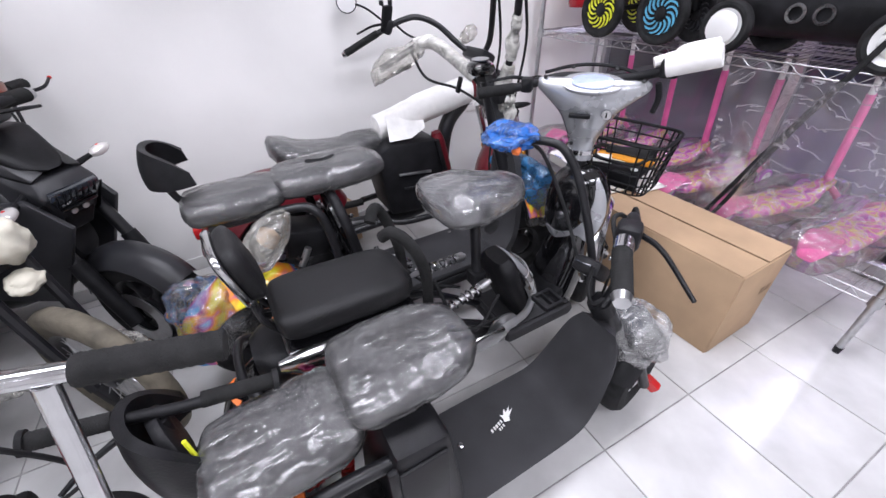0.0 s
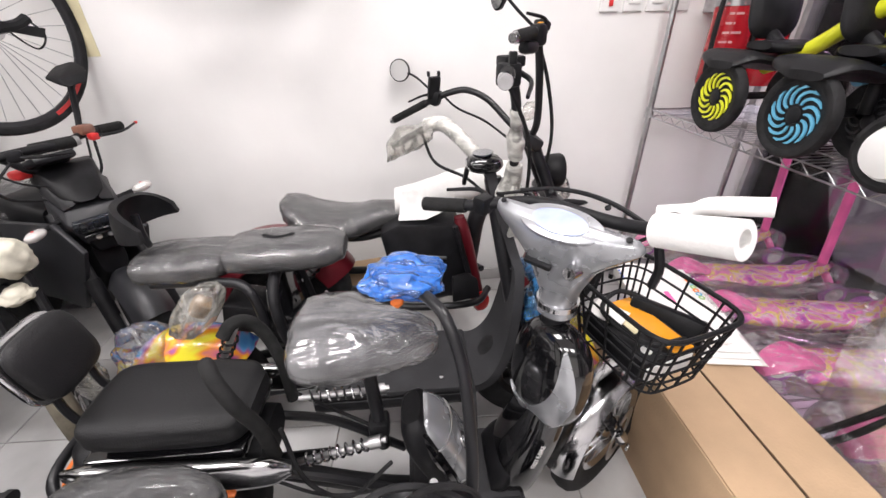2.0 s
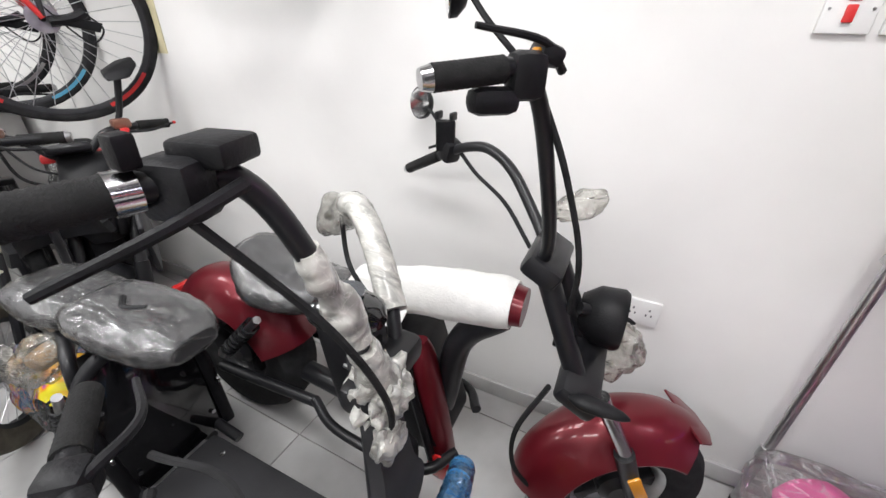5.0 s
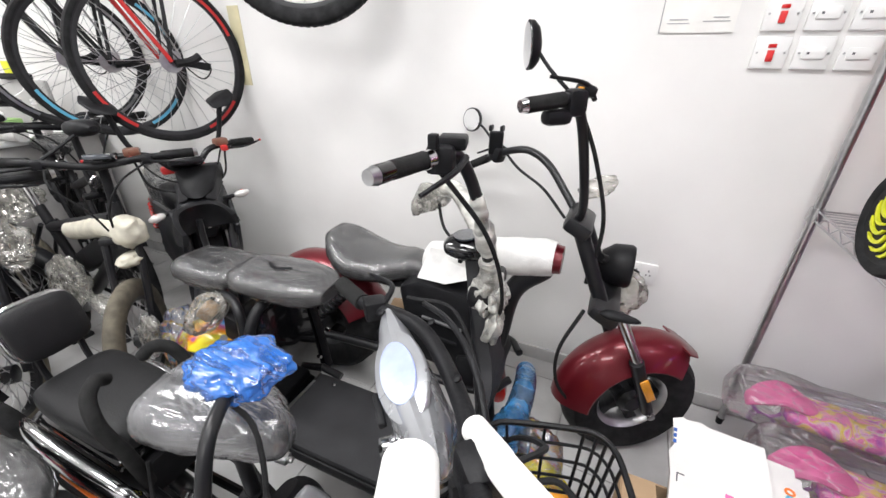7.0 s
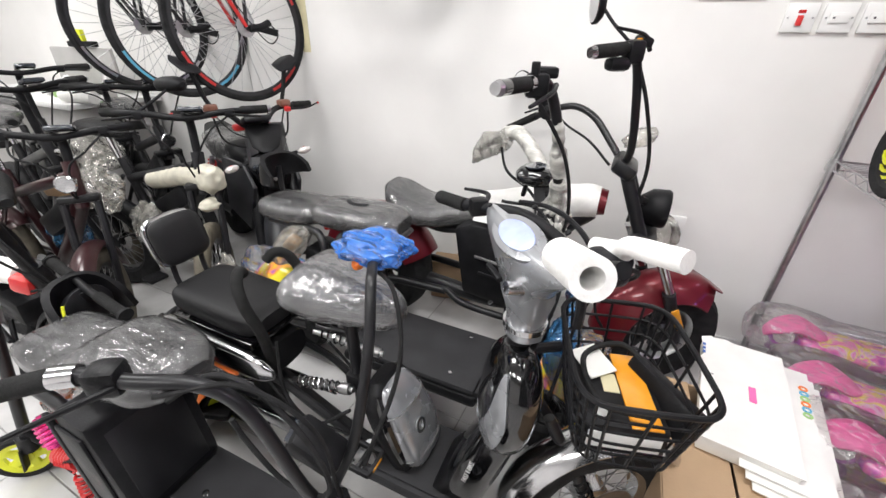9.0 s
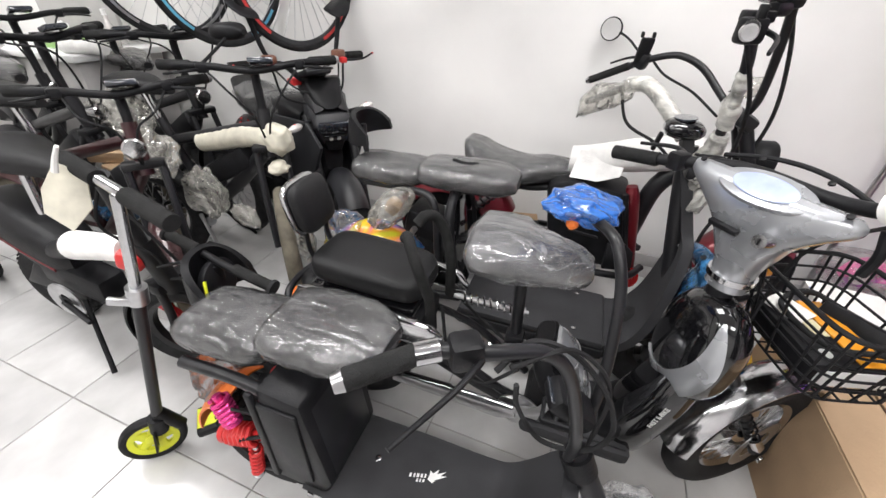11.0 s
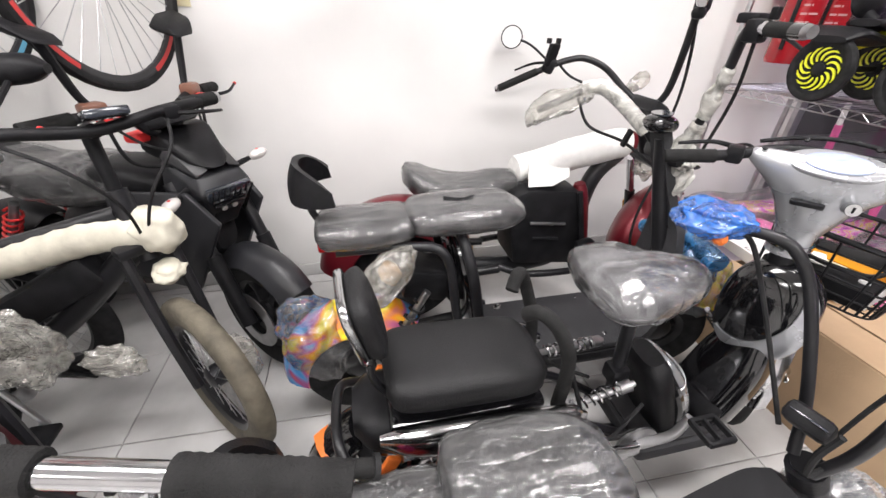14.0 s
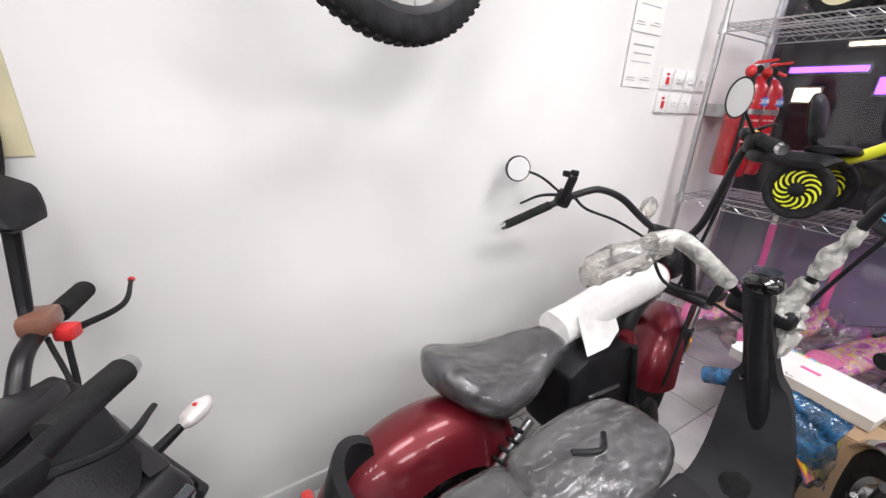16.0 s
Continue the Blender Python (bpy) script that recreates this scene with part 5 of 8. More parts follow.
mc = part("motor_cover", loft([(-0.145, 0, 0.03, 0.045, 0.02), (-0.125, 0, 0.035, 0.07, 0.036), (-0.06, 0, 0.04, 0.08, 0.044), (0.03, 0, 0.038, 0.077, 0.04), (0.08, 0, 0.035, 0.065, 0.03), (0.11, 0, 0.03, 0.05, 0.02), (0.118, 0, 0.03, 0.025, 0.01)], 30, 6, 2.9, m=AX), M_SILVER, C, "rounded silver motor cover")
for k, w_ in ((-0.1, 0.078), (0.045, 0.077)):
    part("cover_groove", tube([AX @ Vector((k, w_ * math.cos(a_), 0.038 + 0.044 * math.sin(a_))) for a_ in (math.pi * q_ / 10 for q_ in range(0, 11))], 0.0025, 6, 2), M_STEEL, mc)
part("cover_back", loft([(-0.15, 0, 0.0, 0.05, 0.02), (-0.13, 0, 0.0, 0.08, 0.034), (0.03, 0, 0.0, 0.087, 0.04), (0.1, 0, 0.005, 0.074, 0.036), (0.13, 0, 0.01, 0.045, 0.024)], 22, 5, 3.2, m=AX), M_BLACK, mc)
part("cover_badge", lathe([(0.012, -0.002), (0.02, -0.002), (0.02, 0.002), (0.012, 0.002)], 22, AX @ pose(-0.02, -0.02, 0.084, 90, 0, 0)), M_STEEL, mc)
part("cover_stripe", tube([AX @ Vector(q_) for q_ in ((-0.13, -0.066, 0.02), (-0.05, -0.08, 0.03), (0.03, -0.077, 0.03), (0.1, -0.056, 0.02))], 0.014, 8, 6), M_GLOSSB, mc, "glossy black edge stripe")
cr = part("crank", tube([(0.6, 0.68, 0.26), (0.655, 0.655, 0.32), (0.675, 0.65, 0.39)], (0.013, 0.01), 10, 4), M_ALU, C)
pd = part("pedal", box((0.69, 0.635, 0.4), (0.07, 0.012, 0.016), 0.004), M_BLACK, C)
part("pedal_cage", box((0.69, 0.575, 0.4), (0.07, 0.012, 0.016), 0.004), M_BLACK, pd)
for sx in (-0.032, 0.0, 0.032):
    part("pedal_bar", box((0.69 + sx, 0.605, 0.4), (0.01, 0.062, 0.016), 0.003), M_BLACK, pd)
part("pedal_reflector", box((0.727, 0.605, 0.4), (0.003, 0.035, 0.009), 0.001), M_AMBER, pd)
part("chain_guard", plate([(-0.28, -0.02), (0.05, -0.035), (0.1, -0.01), (0.09, 0.03), (0.0, 0.035), (-0.28, 0.02)], 0.012, pose(0.5, 0.672, 0.25, 90, 0, 0), 0.004), M_CHROME, C, "chrome chain guard")
part("chain_ring", lathe([(0.02, -0.003), (0.06, -0.003), (0.06, 0.003), (0.02, 0.003)], 30, pose(0.6, 0.69, 0.25)), M_STEEL, C)
# saddle
SAD = [(0.396, 0.79, 0.722, 0.02, 0.006), (0.408, 0.79, 0.722, 0.075, 0.024), (0.43, 0.79, 0.72, 0.106, 0.04), (0.5, 0.79, 0.715, 0.108, 0.048), (0.57, 0.788, 0.708, 0.075, 0.048), (0.65, 0.785, 0.7, 0.043, 0.042), (0.685, 0.784, 0.693, 0.026, 0.027), (0.7, 0.784, 0.69, 0.006, 0.006)]
part("saddle", loft(SAD, 26, 6, 2.3), M_GREYSEAT, C, "dark grey cycle saddle")
part("plastic_wrap", loft(SAD, 46, 12, 2.2, 0.013, 0.006, seed=7.0, freq=18), M_LOOSE, C, "clear crinkled plastic wrap")
part("seat_post", tube([(0.54, 0.785, 0.67), (0.555, 0.78, 0.35)], 0.016, 12, 1), M_SATIN, C)
part("seat_clamp", box((0.55, 0.78, 0.43), (0.05, 0.05, 0.05), 0.01), M_BLACK, C)
for sy in (-0.075, 0.075):
    coil(C, (0.35, 0.735 if sy < 0 else 0.84, 0.375 if sy < 0 else 0.475), (0.57, 0.735 if sy < 0 else 0.88, 0.435 if sy < 0 else 0.44), 0.0145, 8, 0.0032, M_CHROME, M_STEEL)
    part("frame_stay", tube([(0.28, 0.78 + sy, 0.4), (0.42, 0.78 + sy, 0.36), (0.6, 0.78 + sy * 0.8, 0.24)], 0.012, 8, 5), M_SATIN, C)
    part("swing_arm", tube([(0.4, 0.77 + sy, 0.24), (0.02, 0.77 + sy, 0.225)], 0.013, 8, 1), M_SATIN, C)
    sd = part("side_panel", loft([(-0.05, 0.77 + sy * 1.55, 0.52, 0.008, 0.014), (0.02, 0.77 + sy * 1.68, 0.515, 0.018, 0.036), (0.18, 0.77 + sy * 1.72, 0.503, 0.02, 0.042), (0.33, 0.77 + sy * 1.66, 0.49, 0.016, 0.038), (0.38, 0.77 + sy * 1.55, 0.478, 0.006, 0.014)], 20, 5, 3), M_CHROME, C, "chrome side panel")
    part("orange_strip", box((0.2, 0.77 + sy * 1.85, 0.462), (0.14, 0.02, 0.01), 0.003, (0, 6, 0)), M_ORANGE, sd)
    part("tail_reflector", box((-0.035, 0.77 + sy * 1.55, 0.44), (0.03, 0.012, 0.05), 0.005, (0, 25, 0)), M_ORANGE, C)
part("rear_cushion", loft([(-0.03, 0.77, 0.585, 0.06, 0.02), (0.0, 0.77, 0.58, 0.095, 0.037), (0.13, 0.77, 0.575, 0.1, 0.04), (0.26, 0.77, 0.57, 0.095, 0.038), (0.3, 0.77, 0.565, 0.065, 0.022)], 30, 7, 4.0), M_SEAT, C, "black vinyl rear cushion")
part("seat_base", box((0.13, 0.77, 0.515), (0.32, 0.2, 0.03), 0.01), M_GLOSSB, C)
part("tail_body", loft([(-0.1, 0.77, 0.47, 0.05, 0.03), (-0.05, 0.77, 0.46, 0.09, 0.05), (0.1, 0.77, 0.44, 0.1, 0.055), (0.3, 0.77, 0.43, 0.08, 0.05)], 20, 5, 3), M_BLACK, C)
part("backrest", loft([(-0.02, 0, 0, 0.05, 0.05), (-0.012, 0, 0, 0.082, 0.075), (0.012, 0, 0, 0.086, 0.08), (0.024, 0, 0, 0.06, 0.055)], 30, 4, 4.0, m=pose(-0.055, 0.775, 0.73, 0, -14, 4) @ Matrix.Diagonal((1, 0.88, 0.88, 1))), M_SEAT, C, "black padded backrest")
part("backrest_shell", loft([(-0.034, 0, 0, 0.07, 0.065), (-0.03, 0, 0, 0.09, 0.085), (-0.018, 0, 0, 0.092, 0.087), (-0.014, 0, 0, 0.085, 0.08)], 30, 3, 4.0, m=pose(-0.055, 0.775, 0.73, 0, -14, 4) @ Matrix.Diagonal((1, 0.88, 0.88, 1))), M_CHROME, C, "chrome shell behind the backrest")
for sy in (-0.045, 0.045):
    part("backrest_stay", tube([(-0.055, 0.775 + sy, 0.67), (-0.05, 0.775 + sy, 0.6), (-0.01, 0.775 + sy, 0.53)], 0.008, 8, 5), M_SATIN, C)
for sy in (-0.115, 0.1):
    part("grab_handle", tube([(0.335, 0.775 + sy * 0.7, 0.47), (0.33, 0.775 + sy * 0.8, 0.58), (0.31, 0.775 + sy * 0.9, 0.66), (0.285, 0.775 + sy * 0.8, 0.715), (0.262, 0.775 + sy * 0.55, 0.73), (0.245, 0.775 + sy * 0.35, 0.71)], 0.0145, 12, 8), M_FOAMB, C, "black foam covered grab handle")
part("crash_bar", tube([(0.3, 0.655, 0.36), (0.05, 0.64, 0.36), (-0.08, 0.65, 0.42), (-0.13, 0.7, 0.46), (-0.13, 0.84, 0.46), (-0.08, 0.89, 0.42)], 0.011, 10, 8), M_SATIN, C)
pl = part("red_edge_plate", plate([(-0.05, -0.07), (0.05, -0.07), (0.03, 0.075), (-0.02, 0.075)], 0.008, pose(-0.095, 0.7, 0.36, 75, 0, -60), 0.002), M_BLACK, C)
part("red_edge", tube([(-0.115, 0.655, 0.3), (-0.115, 0.68, 0.43)], 0.006, 6, 1), M_REDP, C)
bars(pl, (-0.1, 0.695, 0.365), [(0, 0.03 - 0.014 * i, 0.035, 0.008) for i in range(6)], M_WHITE, rot=(75, 0, -60))
cable(C, [(0.36, 0.7, 0.55), (0.4, 0.66, 0.42), (0.48, 0.67, 0.33), (0.58, 0.7, 0.4)], 0.005)
cable(C, [(0.34, 0.84, 0.5), (0.42, 0.86, 0.4), (0.52, 0.83, 0.36)], 0.005)
cable(C, [(0.3, 0.68, 0.42), (0.44, 0.66, 0.36), (0.6, 0.7, 0.3)], 0.004)
# wire basket on the steering head
BK = pose(1.175, 0.815, 0.585, 0, 0, 16)
bm = bmesh.new()


def ring_at(z, fl, fw):
    pts = []
    for a in range(24):
        t = 2 * math.pi * a / 24
        ca, sa = math.cos(t), math.sin(t)
        pts.append(BK @ Vector((fl * math.copysign(abs(ca) ** 0.4, ca), fw * math.copysign(abs(sa) ** 0.4, sa), z)))
    return pts


bm.free()
low, top = ring_at(0, 0.088, 0.12), ring_at(0.175, 0.115, 0.15)
basket = part("basket", tube(top, 0.0055, 8, 2, closed=True), M_BLACK, C, "black wire basket")
for k in range(5):
    f = k / 5
    part("hoop", tube(ring_at(0.175 * f, 0.088 + 0.027 * f, 0.12 + 0.03 * f), 0.003, 6, 2, closed=True), M_BLACK, basket)
for i in range(24):
    part("wire", tube([low[i], top[i]], 0.003, 6, 1), M_BLACK, basket)
for i in range(1, 8):
    y = -0.12 + 0.03 * i
    part("wire", tube([BK @ Vector((-0.087, y, 0)), BK @ Vector((0.087, y, 0))], 0.0024, 6, 1), M_BLACK, basket)
for i in range(1, 5):
    x = -0.088 + 0.035 * i
    part("wire", tube([BK @ Vector((x, -0.118, 0)), BK @ Vector((x, 0.118, 0))], 0.0024, 6, 1), M_BLACK, basket)
part("basket_bracket", tube([steer(0.02, 0, 0.66), steer(0.1, 0, 0.65)], 0.012, 8, 1), M_SATIN, C)
bx = thing("charger_box", tuple(BK @ Vector((0.01, -0.02, 0.006))), "black and orange charger carton lying in the basket", "box")
part("carton", box(BK @ Vector((-0.005, 0.0, 0.04)), (0.15, 0.19, 0.06), 0.003, (0, 0, 16)), M_BLACK, bx)
part("orange_panel", box(BK @ Vector((0.03, 0.0, 0.0725)), (0.055, 0.192, 0.004), 0.001, (0, 0, 16)), M_AMBER, bx)
part("emblem", plate(ngon(16, 0.012, 0.012), 0.002, BK @ pose(-0.045, -0.065, 0.0715)), M_WHITE, bx)
part("printed_line", box(BK @ Vector((-0.015, 0.01, 0.0715)), (0.03, 0.05, 0.002), 0.0, (0, 0, 16)), M_TAPE, bx)
part("label", box(BK @ Vector((-0.005, -0.0965, 0.035)), (0.13, 0.003, 0.04), 0.001, (0, 0, 16)), M_WHITE, bx)
ch = thing("charger", tuple(BK @ Vector((0.07, 0.0, 0.006))), "black charger brick with its lead lying in the basket", "charger")
part("brick", box(BK @ Vector((0.082, 0.0, 0.06)), (0.04, 0.17, 0.07), 0.008, (0, 20, ST)), M_BLACK, ch)
part("lead", tube([BK @ Vector((0.07, 0.05, 0.09)), BK @ Vector((0.02, 0.1, 0.1)), BK @ Vector((-0.06, 0.06, 0.09)), BK @ Vector((-0.05, -0.06, 0.09)), BK @ Vector((0.03, -0.09, 0.1))], 0.006, 8, 8), M_RUBBER, ch)
fo = thing("leaflet", tuple(BK @ Vector((-0.05, 0.08, 0.08))), "folded white printed leaflet in the basket", "paper")
part("sheet", box(BK @ Vector((-0.04, 0.06, 0.08)), (0.06, 0.08, 0.004), 0.001, (3, -6, ST)), M_PAPER, fo)

# ---- nearest black deck scooter ----
D = thing("deck_scooter", (0.4, 0.44, 0), "black electric scooter with a rubber deck and film-wrapped seats", "scooter", group="deck scooters")
wheel(D, (-0.03, 0.42, 0.17), 0.17, 0.1, style="cast", arms=5, rim=M_SATIN, depth=0.6, knobs=34)
wheel(D, (0.9, 0.41, 0.14), 0.14, 0.09, yaw=10, style="cast", arms=5, rim=M_ALU, depth=0.6)
own = bmesh.new()
rows = []
for x, z, w in spline([(0.14, 0.2, 0.12), (0.24, 0.2, 0.122), (0.4, 0.2, 0.122), (0.55, 0.2, 0.12), (0.61, 0.22, 0.115), (0.66, 0.29, 0.105), (0.7, 0.385, 0.085), (0.715, 0.43, 0.06)], 6):
    rows.append([own.verts.new((x, 0.44 + v * w, z - (0.006 if abs(v) > 0.95 else 0))) for v in (-1, -0.93, -0.5, 0, 0.5, 0.93, 1)])
for p, q in zip(rows, rows[1:]):
    for j in range(6):
        own.faces.new((p[j], p[j + 1], q[j + 1], q[j]))
bmesh.ops.recalc_face_normals(own, faces=own.faces)
if own.faces[0].normal.z < 0:
    bmesh.ops.reverse_faces(own, faces=own.faces)
bmesh.ops.solidify(own, geom=own.faces[:], thickness=0.035)
dk = part("deck", own, M_DECK, D, "black rubber deck curving up at the front")
bolt(dk, (0.285, 0.45, 0.203), 0.009, M_CHROME)
bolt(dk, (0.15, 0.33, 0.15), 0.011, M_CHROME, (90, 0, 0))
EM = pose(0.425, 0.45, 0.2022, 0, 0, 16)
lg = part("deck_emblem", plate([(-0.002, -0.004), (0.01, -0.012), (0.02, -0.003), (0.046, 0.006), (0.03, 0.006), (0.044, 0.017), (0.022, 0.01), (0.026, 0.022), (0.011, 0.011), (0.004, 0.018), (0.002, 0.005)], 0.0016, EM), M_WHITE, D, "white printed winged emblem")
for u, v, w_, h_ in ((-0.046, 0.004, 0.007, 0.009), (-0.036, 0.004, 0.006, 0.009), (-0.027, 0.004, 0.008, 0.009), (-0.017, 0.004, 0.007, 0.009), (-0.008, 0.004, 0.006, 0.009), (-0.028, -0.008, 0.006, 0.007), (-0.02, -0.008, 0.005, 0.007), (-0.012, -0.008, 0.006, 0.007)):
    part("print_bar", plate([(u - w_ / 2, v - h_ / 2), (u + w_ / 2 - 0.0015, v - h_ / 2), (u + w_ / 2, v + h_ / 2), (u - w_ / 2 + 0.0015, v + h_ / 2)], 0.0016, EM), M_WHITE, lg)
bx = part("seat_box", plate([(-0.09, -0.19), (0.06, -0.19), (0.085, -0.13), (0.05, 0.16), (-0.06, 0.17)], 0.22, pose(0.14, 0.44, 0.37, 90, 0, 0), 0.014), M_BLACK, D)
part("box_lid", box((0.205, 0.44, 0.37), (0.01, 0.17, 0.25), 0.006, (0, -7, 0)), M_SATIN, bx)
part("box_rib", box((0.13, 0.327, 0.37), (0.1, 0.01, 0.26), 0.006), M_BLACK, bx)
part("box_rib", box((0.07, 0.325, 0.37), (0.02, 0.014, 0.32), 0.006), M_BLACK, bx)
pad(D, [(0.035, 0.49, 0.585, 0.065, 0.02), (0.06, 0.49, 0.588, 0.1, 0.034), (0.18, 0.493, 0.59, 0.107, 0.037), (0.27, 0.495, 0.588, 0.092, 0.035), (0.315, 0.497, 0.585, 0.055, 0.02)], "front_seat", 11.0)
pad(D, [(-0.205, 0.465, 0.543, 0.055, 0.018), (-0.175, 0.465, 0.545, 0.088, 0.034), (-0.06, 0.47, 0.546, 0.096, 0.037), (0.03, 0.475, 0.548, 0.09, 0.034), (0.07, 0.478, 0.552, 0.05, 0.02)], "rear_seat", 12.0)
for sy in (-0.1, 0.1):
    part("frame_tube", tube([(0.16, 0.45 + sy, 0.5), (0.0, 0.46 + sy, 0.5), (-0.16, 0.46 + sy, 0.49)], 0.015, 10, 5), M_SATIN, D)
    part("swing_arm", tube([(0.14, 0.43 + sy * 0.75, 0.2), (-0.03, 0.42 + sy * 0.75, 0.17)], 0.016, 10, 1), M_SATIN, D)
    coil(D, (0.03, 0.44 + sy * 0.95, 0.32), (-0.09, 0.43 + sy * 0.95, 0.24 + 0.04), 0.024, 6, 0.007, M_REDP, M_REDP)
    coil(D, (-0.06, 0.44 + sy, 0.44), (-0.02, 0.43 + sy, 0.36), 0.02, 5, 0.006, M_PINKMET, M_PINKMET)
    coil(D, (0.02, 0.43 + sy, 0.3), (0.0, 0.42 + sy, 0.16), 0.014, 6, 0.004, M_REDP, M_CHROME)
part("rear_fender", lathe([(0.2 - abs(u) ** 2 * 0.02, u * 0.07) for u in (-1, -0.5, 0, 0.5, 1)] + [(0.195 - abs(u) ** 2 * 0.02, u * 0.069) for u in (1, 0.5, 0, -0.5, -1)], 20, pose(-0.03, 0.42, 0.19), arc=(105, 175)), M_ORANGE, D, "orange rear fender flap")
part("tail_lamp", box((-0.2, 0.46, 0.46), (0.03, 0.09, 0.05), 0.01, (0, -20, 0)), M_REDLENS, D)
part("tail_wrap", blob((-0.18, 0.44, 0.33), (0.06, 0.07, 0.09), 0.3, 2.2, 4, 3.3), M_WRAP, D, "clear film over the tail")
cable(D, [(0.05, 0.33, 0.35), (-0.02, 0.32, 0.3), (0.0, 0.34, 0.2), (0.08, 0.35, 0.22)], 0.005)
cable(D, [(0.04, 0.34, 0.42), (-0.05, 0.335, 0.4), (-0.1, 0.35, 0.32)], 0.004)
# fork, stem and high bars
part("stem", tube([(0.86, 0.425, 0.22), (0.79, 0.44, 0.38), (0.72, 0.465, 0.5)], 0.023, 14, 5), M_SATIN, D)
part("stem_collar", tube([(0.745, 0.455, 0.45), (0.725, 0.463, 0.49)], 0.032, 16, 1), M_BLACK, D)
for s in (-0.06, 0.06):
    part("fork_leg", tube([(0.855, 0.425 + s, 0.25), (0.9, 0.41 + s, 0.14)], 0.016, 10, 1), M_SATIN, D)
part("fork_crown", box((0.85, 0.425, 0.26), (0.06, 0.16, 0.03), 0.01, (0, 25, 10)), M_SATIN, D)
fender(D, (0.9, 0.41, 0.14), 0.175, 0.11, 30, 150, M_BLACK, yaw=10, name="front_fender")
part("wheel_reflector", box((0.93, 0.345, 0.13), (0.03, 0.05, 0.035), 0.006, (30, 0, 20)), M_REDLENS, D)
part("lamp_bag", blob((0.865, 0.42, 0.335), (0.095, 0.1, 0.09), 0.2, 2.4, 5, 8.0), M_CLEARBAG, D, "clear bag tied over the headlamp")
part("headlamp", lathe([(0.001, -0.05), (0.04, -0.04), (0.055, 0.0), (0.05, 0.04), (0.001, 0.045)], 20, pose(0.86, 0.44, 0.36, 0, 0, -90), close=False), M_DARKSCREEN, D)
part("handlebar_right", tube([(0.71, 0.445, 0.5), (0.705, 0.42, 0.6), (0.665, 0.4, 0.76), (0.62, 0.375, 0.825), (0.55, 0.325, 0.85), (0.475, 0.29, 0.858), (0.4, 0.225, 0.846)], 0.0108, 12, 8), M_SATIN, D)
part("handlebar_left", tube([(0.715, 0.485, 0.5), (0.74, 0.53, 0.6), (0.735, 0.6, 0.76), (0.715, 0.645, 0.84), (0.69, 0.69, 0.862), (0.63, 0.79, 0.85)], 0.0108, 12, 8), M_SATIN, D)
g = grip(D, (0.468, 0.284, 0.858), (0.4, 0.225, 0.847), 0.0145)
part("grip_collar", tube([(0.492, 0.3, 0.859), (0.466, 0.282, 0.858)], 0.0155, 16, 1), M_CHROME, g)
part("bar_end", tube([(0.402, 0.227, 0.847), (0.39, 0.216, 0.845)], (0.0148, 0.0115), 16, 1), M_STEEL, g)
part("switch_pod", box((0.522, 0.315, 0.853), (0.045, 0.04, 0.045), 0.01, (0, 0, 32)), M_BLACK, D)
lever(D, (0.545, 0.31, 0.85), (0.483, 0.172, 0.838), (0.53, 0.258, 0.852), r=0.0042)
part("display_unit", box((0.69, 0.485, 0.6), (0.04, 0.07, 0.105), 0.012, (0, -50, 15)), M_BLACK, D)
part("display_glass", box((0.676, 0.481, 0.614), (0.004, 0.054, 0.08), 0.001, (0, -50, 15)), M_DARKSCREEN, D)
part("blue_wrap", blob((0.64, 0.775, 0.862), (0.078, 0.07, 0.034), 0.3, 2.0, 5, 2.5, (0, 5, 30)), M_BLUEWRAP, D, "blue bubble wrap tied round the grip")
part("wrap_tie", blob((0.625, 0.73, 0.84), (0.012, 0.012, 0.012), 0.2), M_ORANGE, D)
cable(D, [(0.66, 0.72, 0.86), (0.72, 0.72, 0.8), (0.76, 0.66, 0.66), (0.745, 0.54, 0.5)], 0.005)
cable(D, [(0.56, 0.35, 0.79), (0.6, 0.4, 0.815), (0.665, 0.42, 0.79), (0.73, 0.43, 0.71), (0.758, 0.435, 0.615), (0.728, 0.44, 0.54), (0.652, 0.43, 0.545), (0.6, 0.42, 0.63), (0.59, 0.41, 0.7)], 0.0048)
cable(D, [(0.58, 0.33, 0.83), (0.66, 0.4, 0.82), (0.735, 0.45, 0.7), (0.74, 0.47, 0.5)], 0.004)


# ---- chrome kick scooter with yellow wheels ----
E = thing("kick_scooter", (-0.3, 0.4, 0), "chrome kick scooter with yellow wheels and foam grips", "kick scooter")
part("post", tube([(-0.242, 0.43, 0.872), (-0.285, 0.4, 0.62)], 0.012, 16, 1), M_CHROME, E)
part("post_lower", tube([(-0.283, 0.401, 0.63), (-0.375, 0.34, 0.17)], 0.0145, 16, 1), M_SATIN, E, "black lower post")
part("post_clamp", tube([(-0.28, 0.403, 0.645), (-0.289, 0.398, 0.6)], 0.022, 16, 1), M_STEEL, E)
part("clamp_lever", box((-0.3, 0.37, 0.62), (0.05, 0.012, 0.02), 0.004, (0, 20, 40)), M_STEEL, E)
part("handlebar", tube([(-0.08, 0.407, 0.857), (-0.41, 0.463, 0.902)], 0.012, 16, 1), M_CHROME, E)
grip(E, (-0.215, 0.43, 0.875), (-0.075, 0.406, 0.856), 0.018)
grip(E, (-0.31, 0.446, 0.888), (-0.43, 0.466, 0.905), 0.018)
part("fork", tube([(-0.375, 0.34, 0.18), (-0.385, 0.335, 0.12)], 0.024, 14, 1), M_BLACK, E)
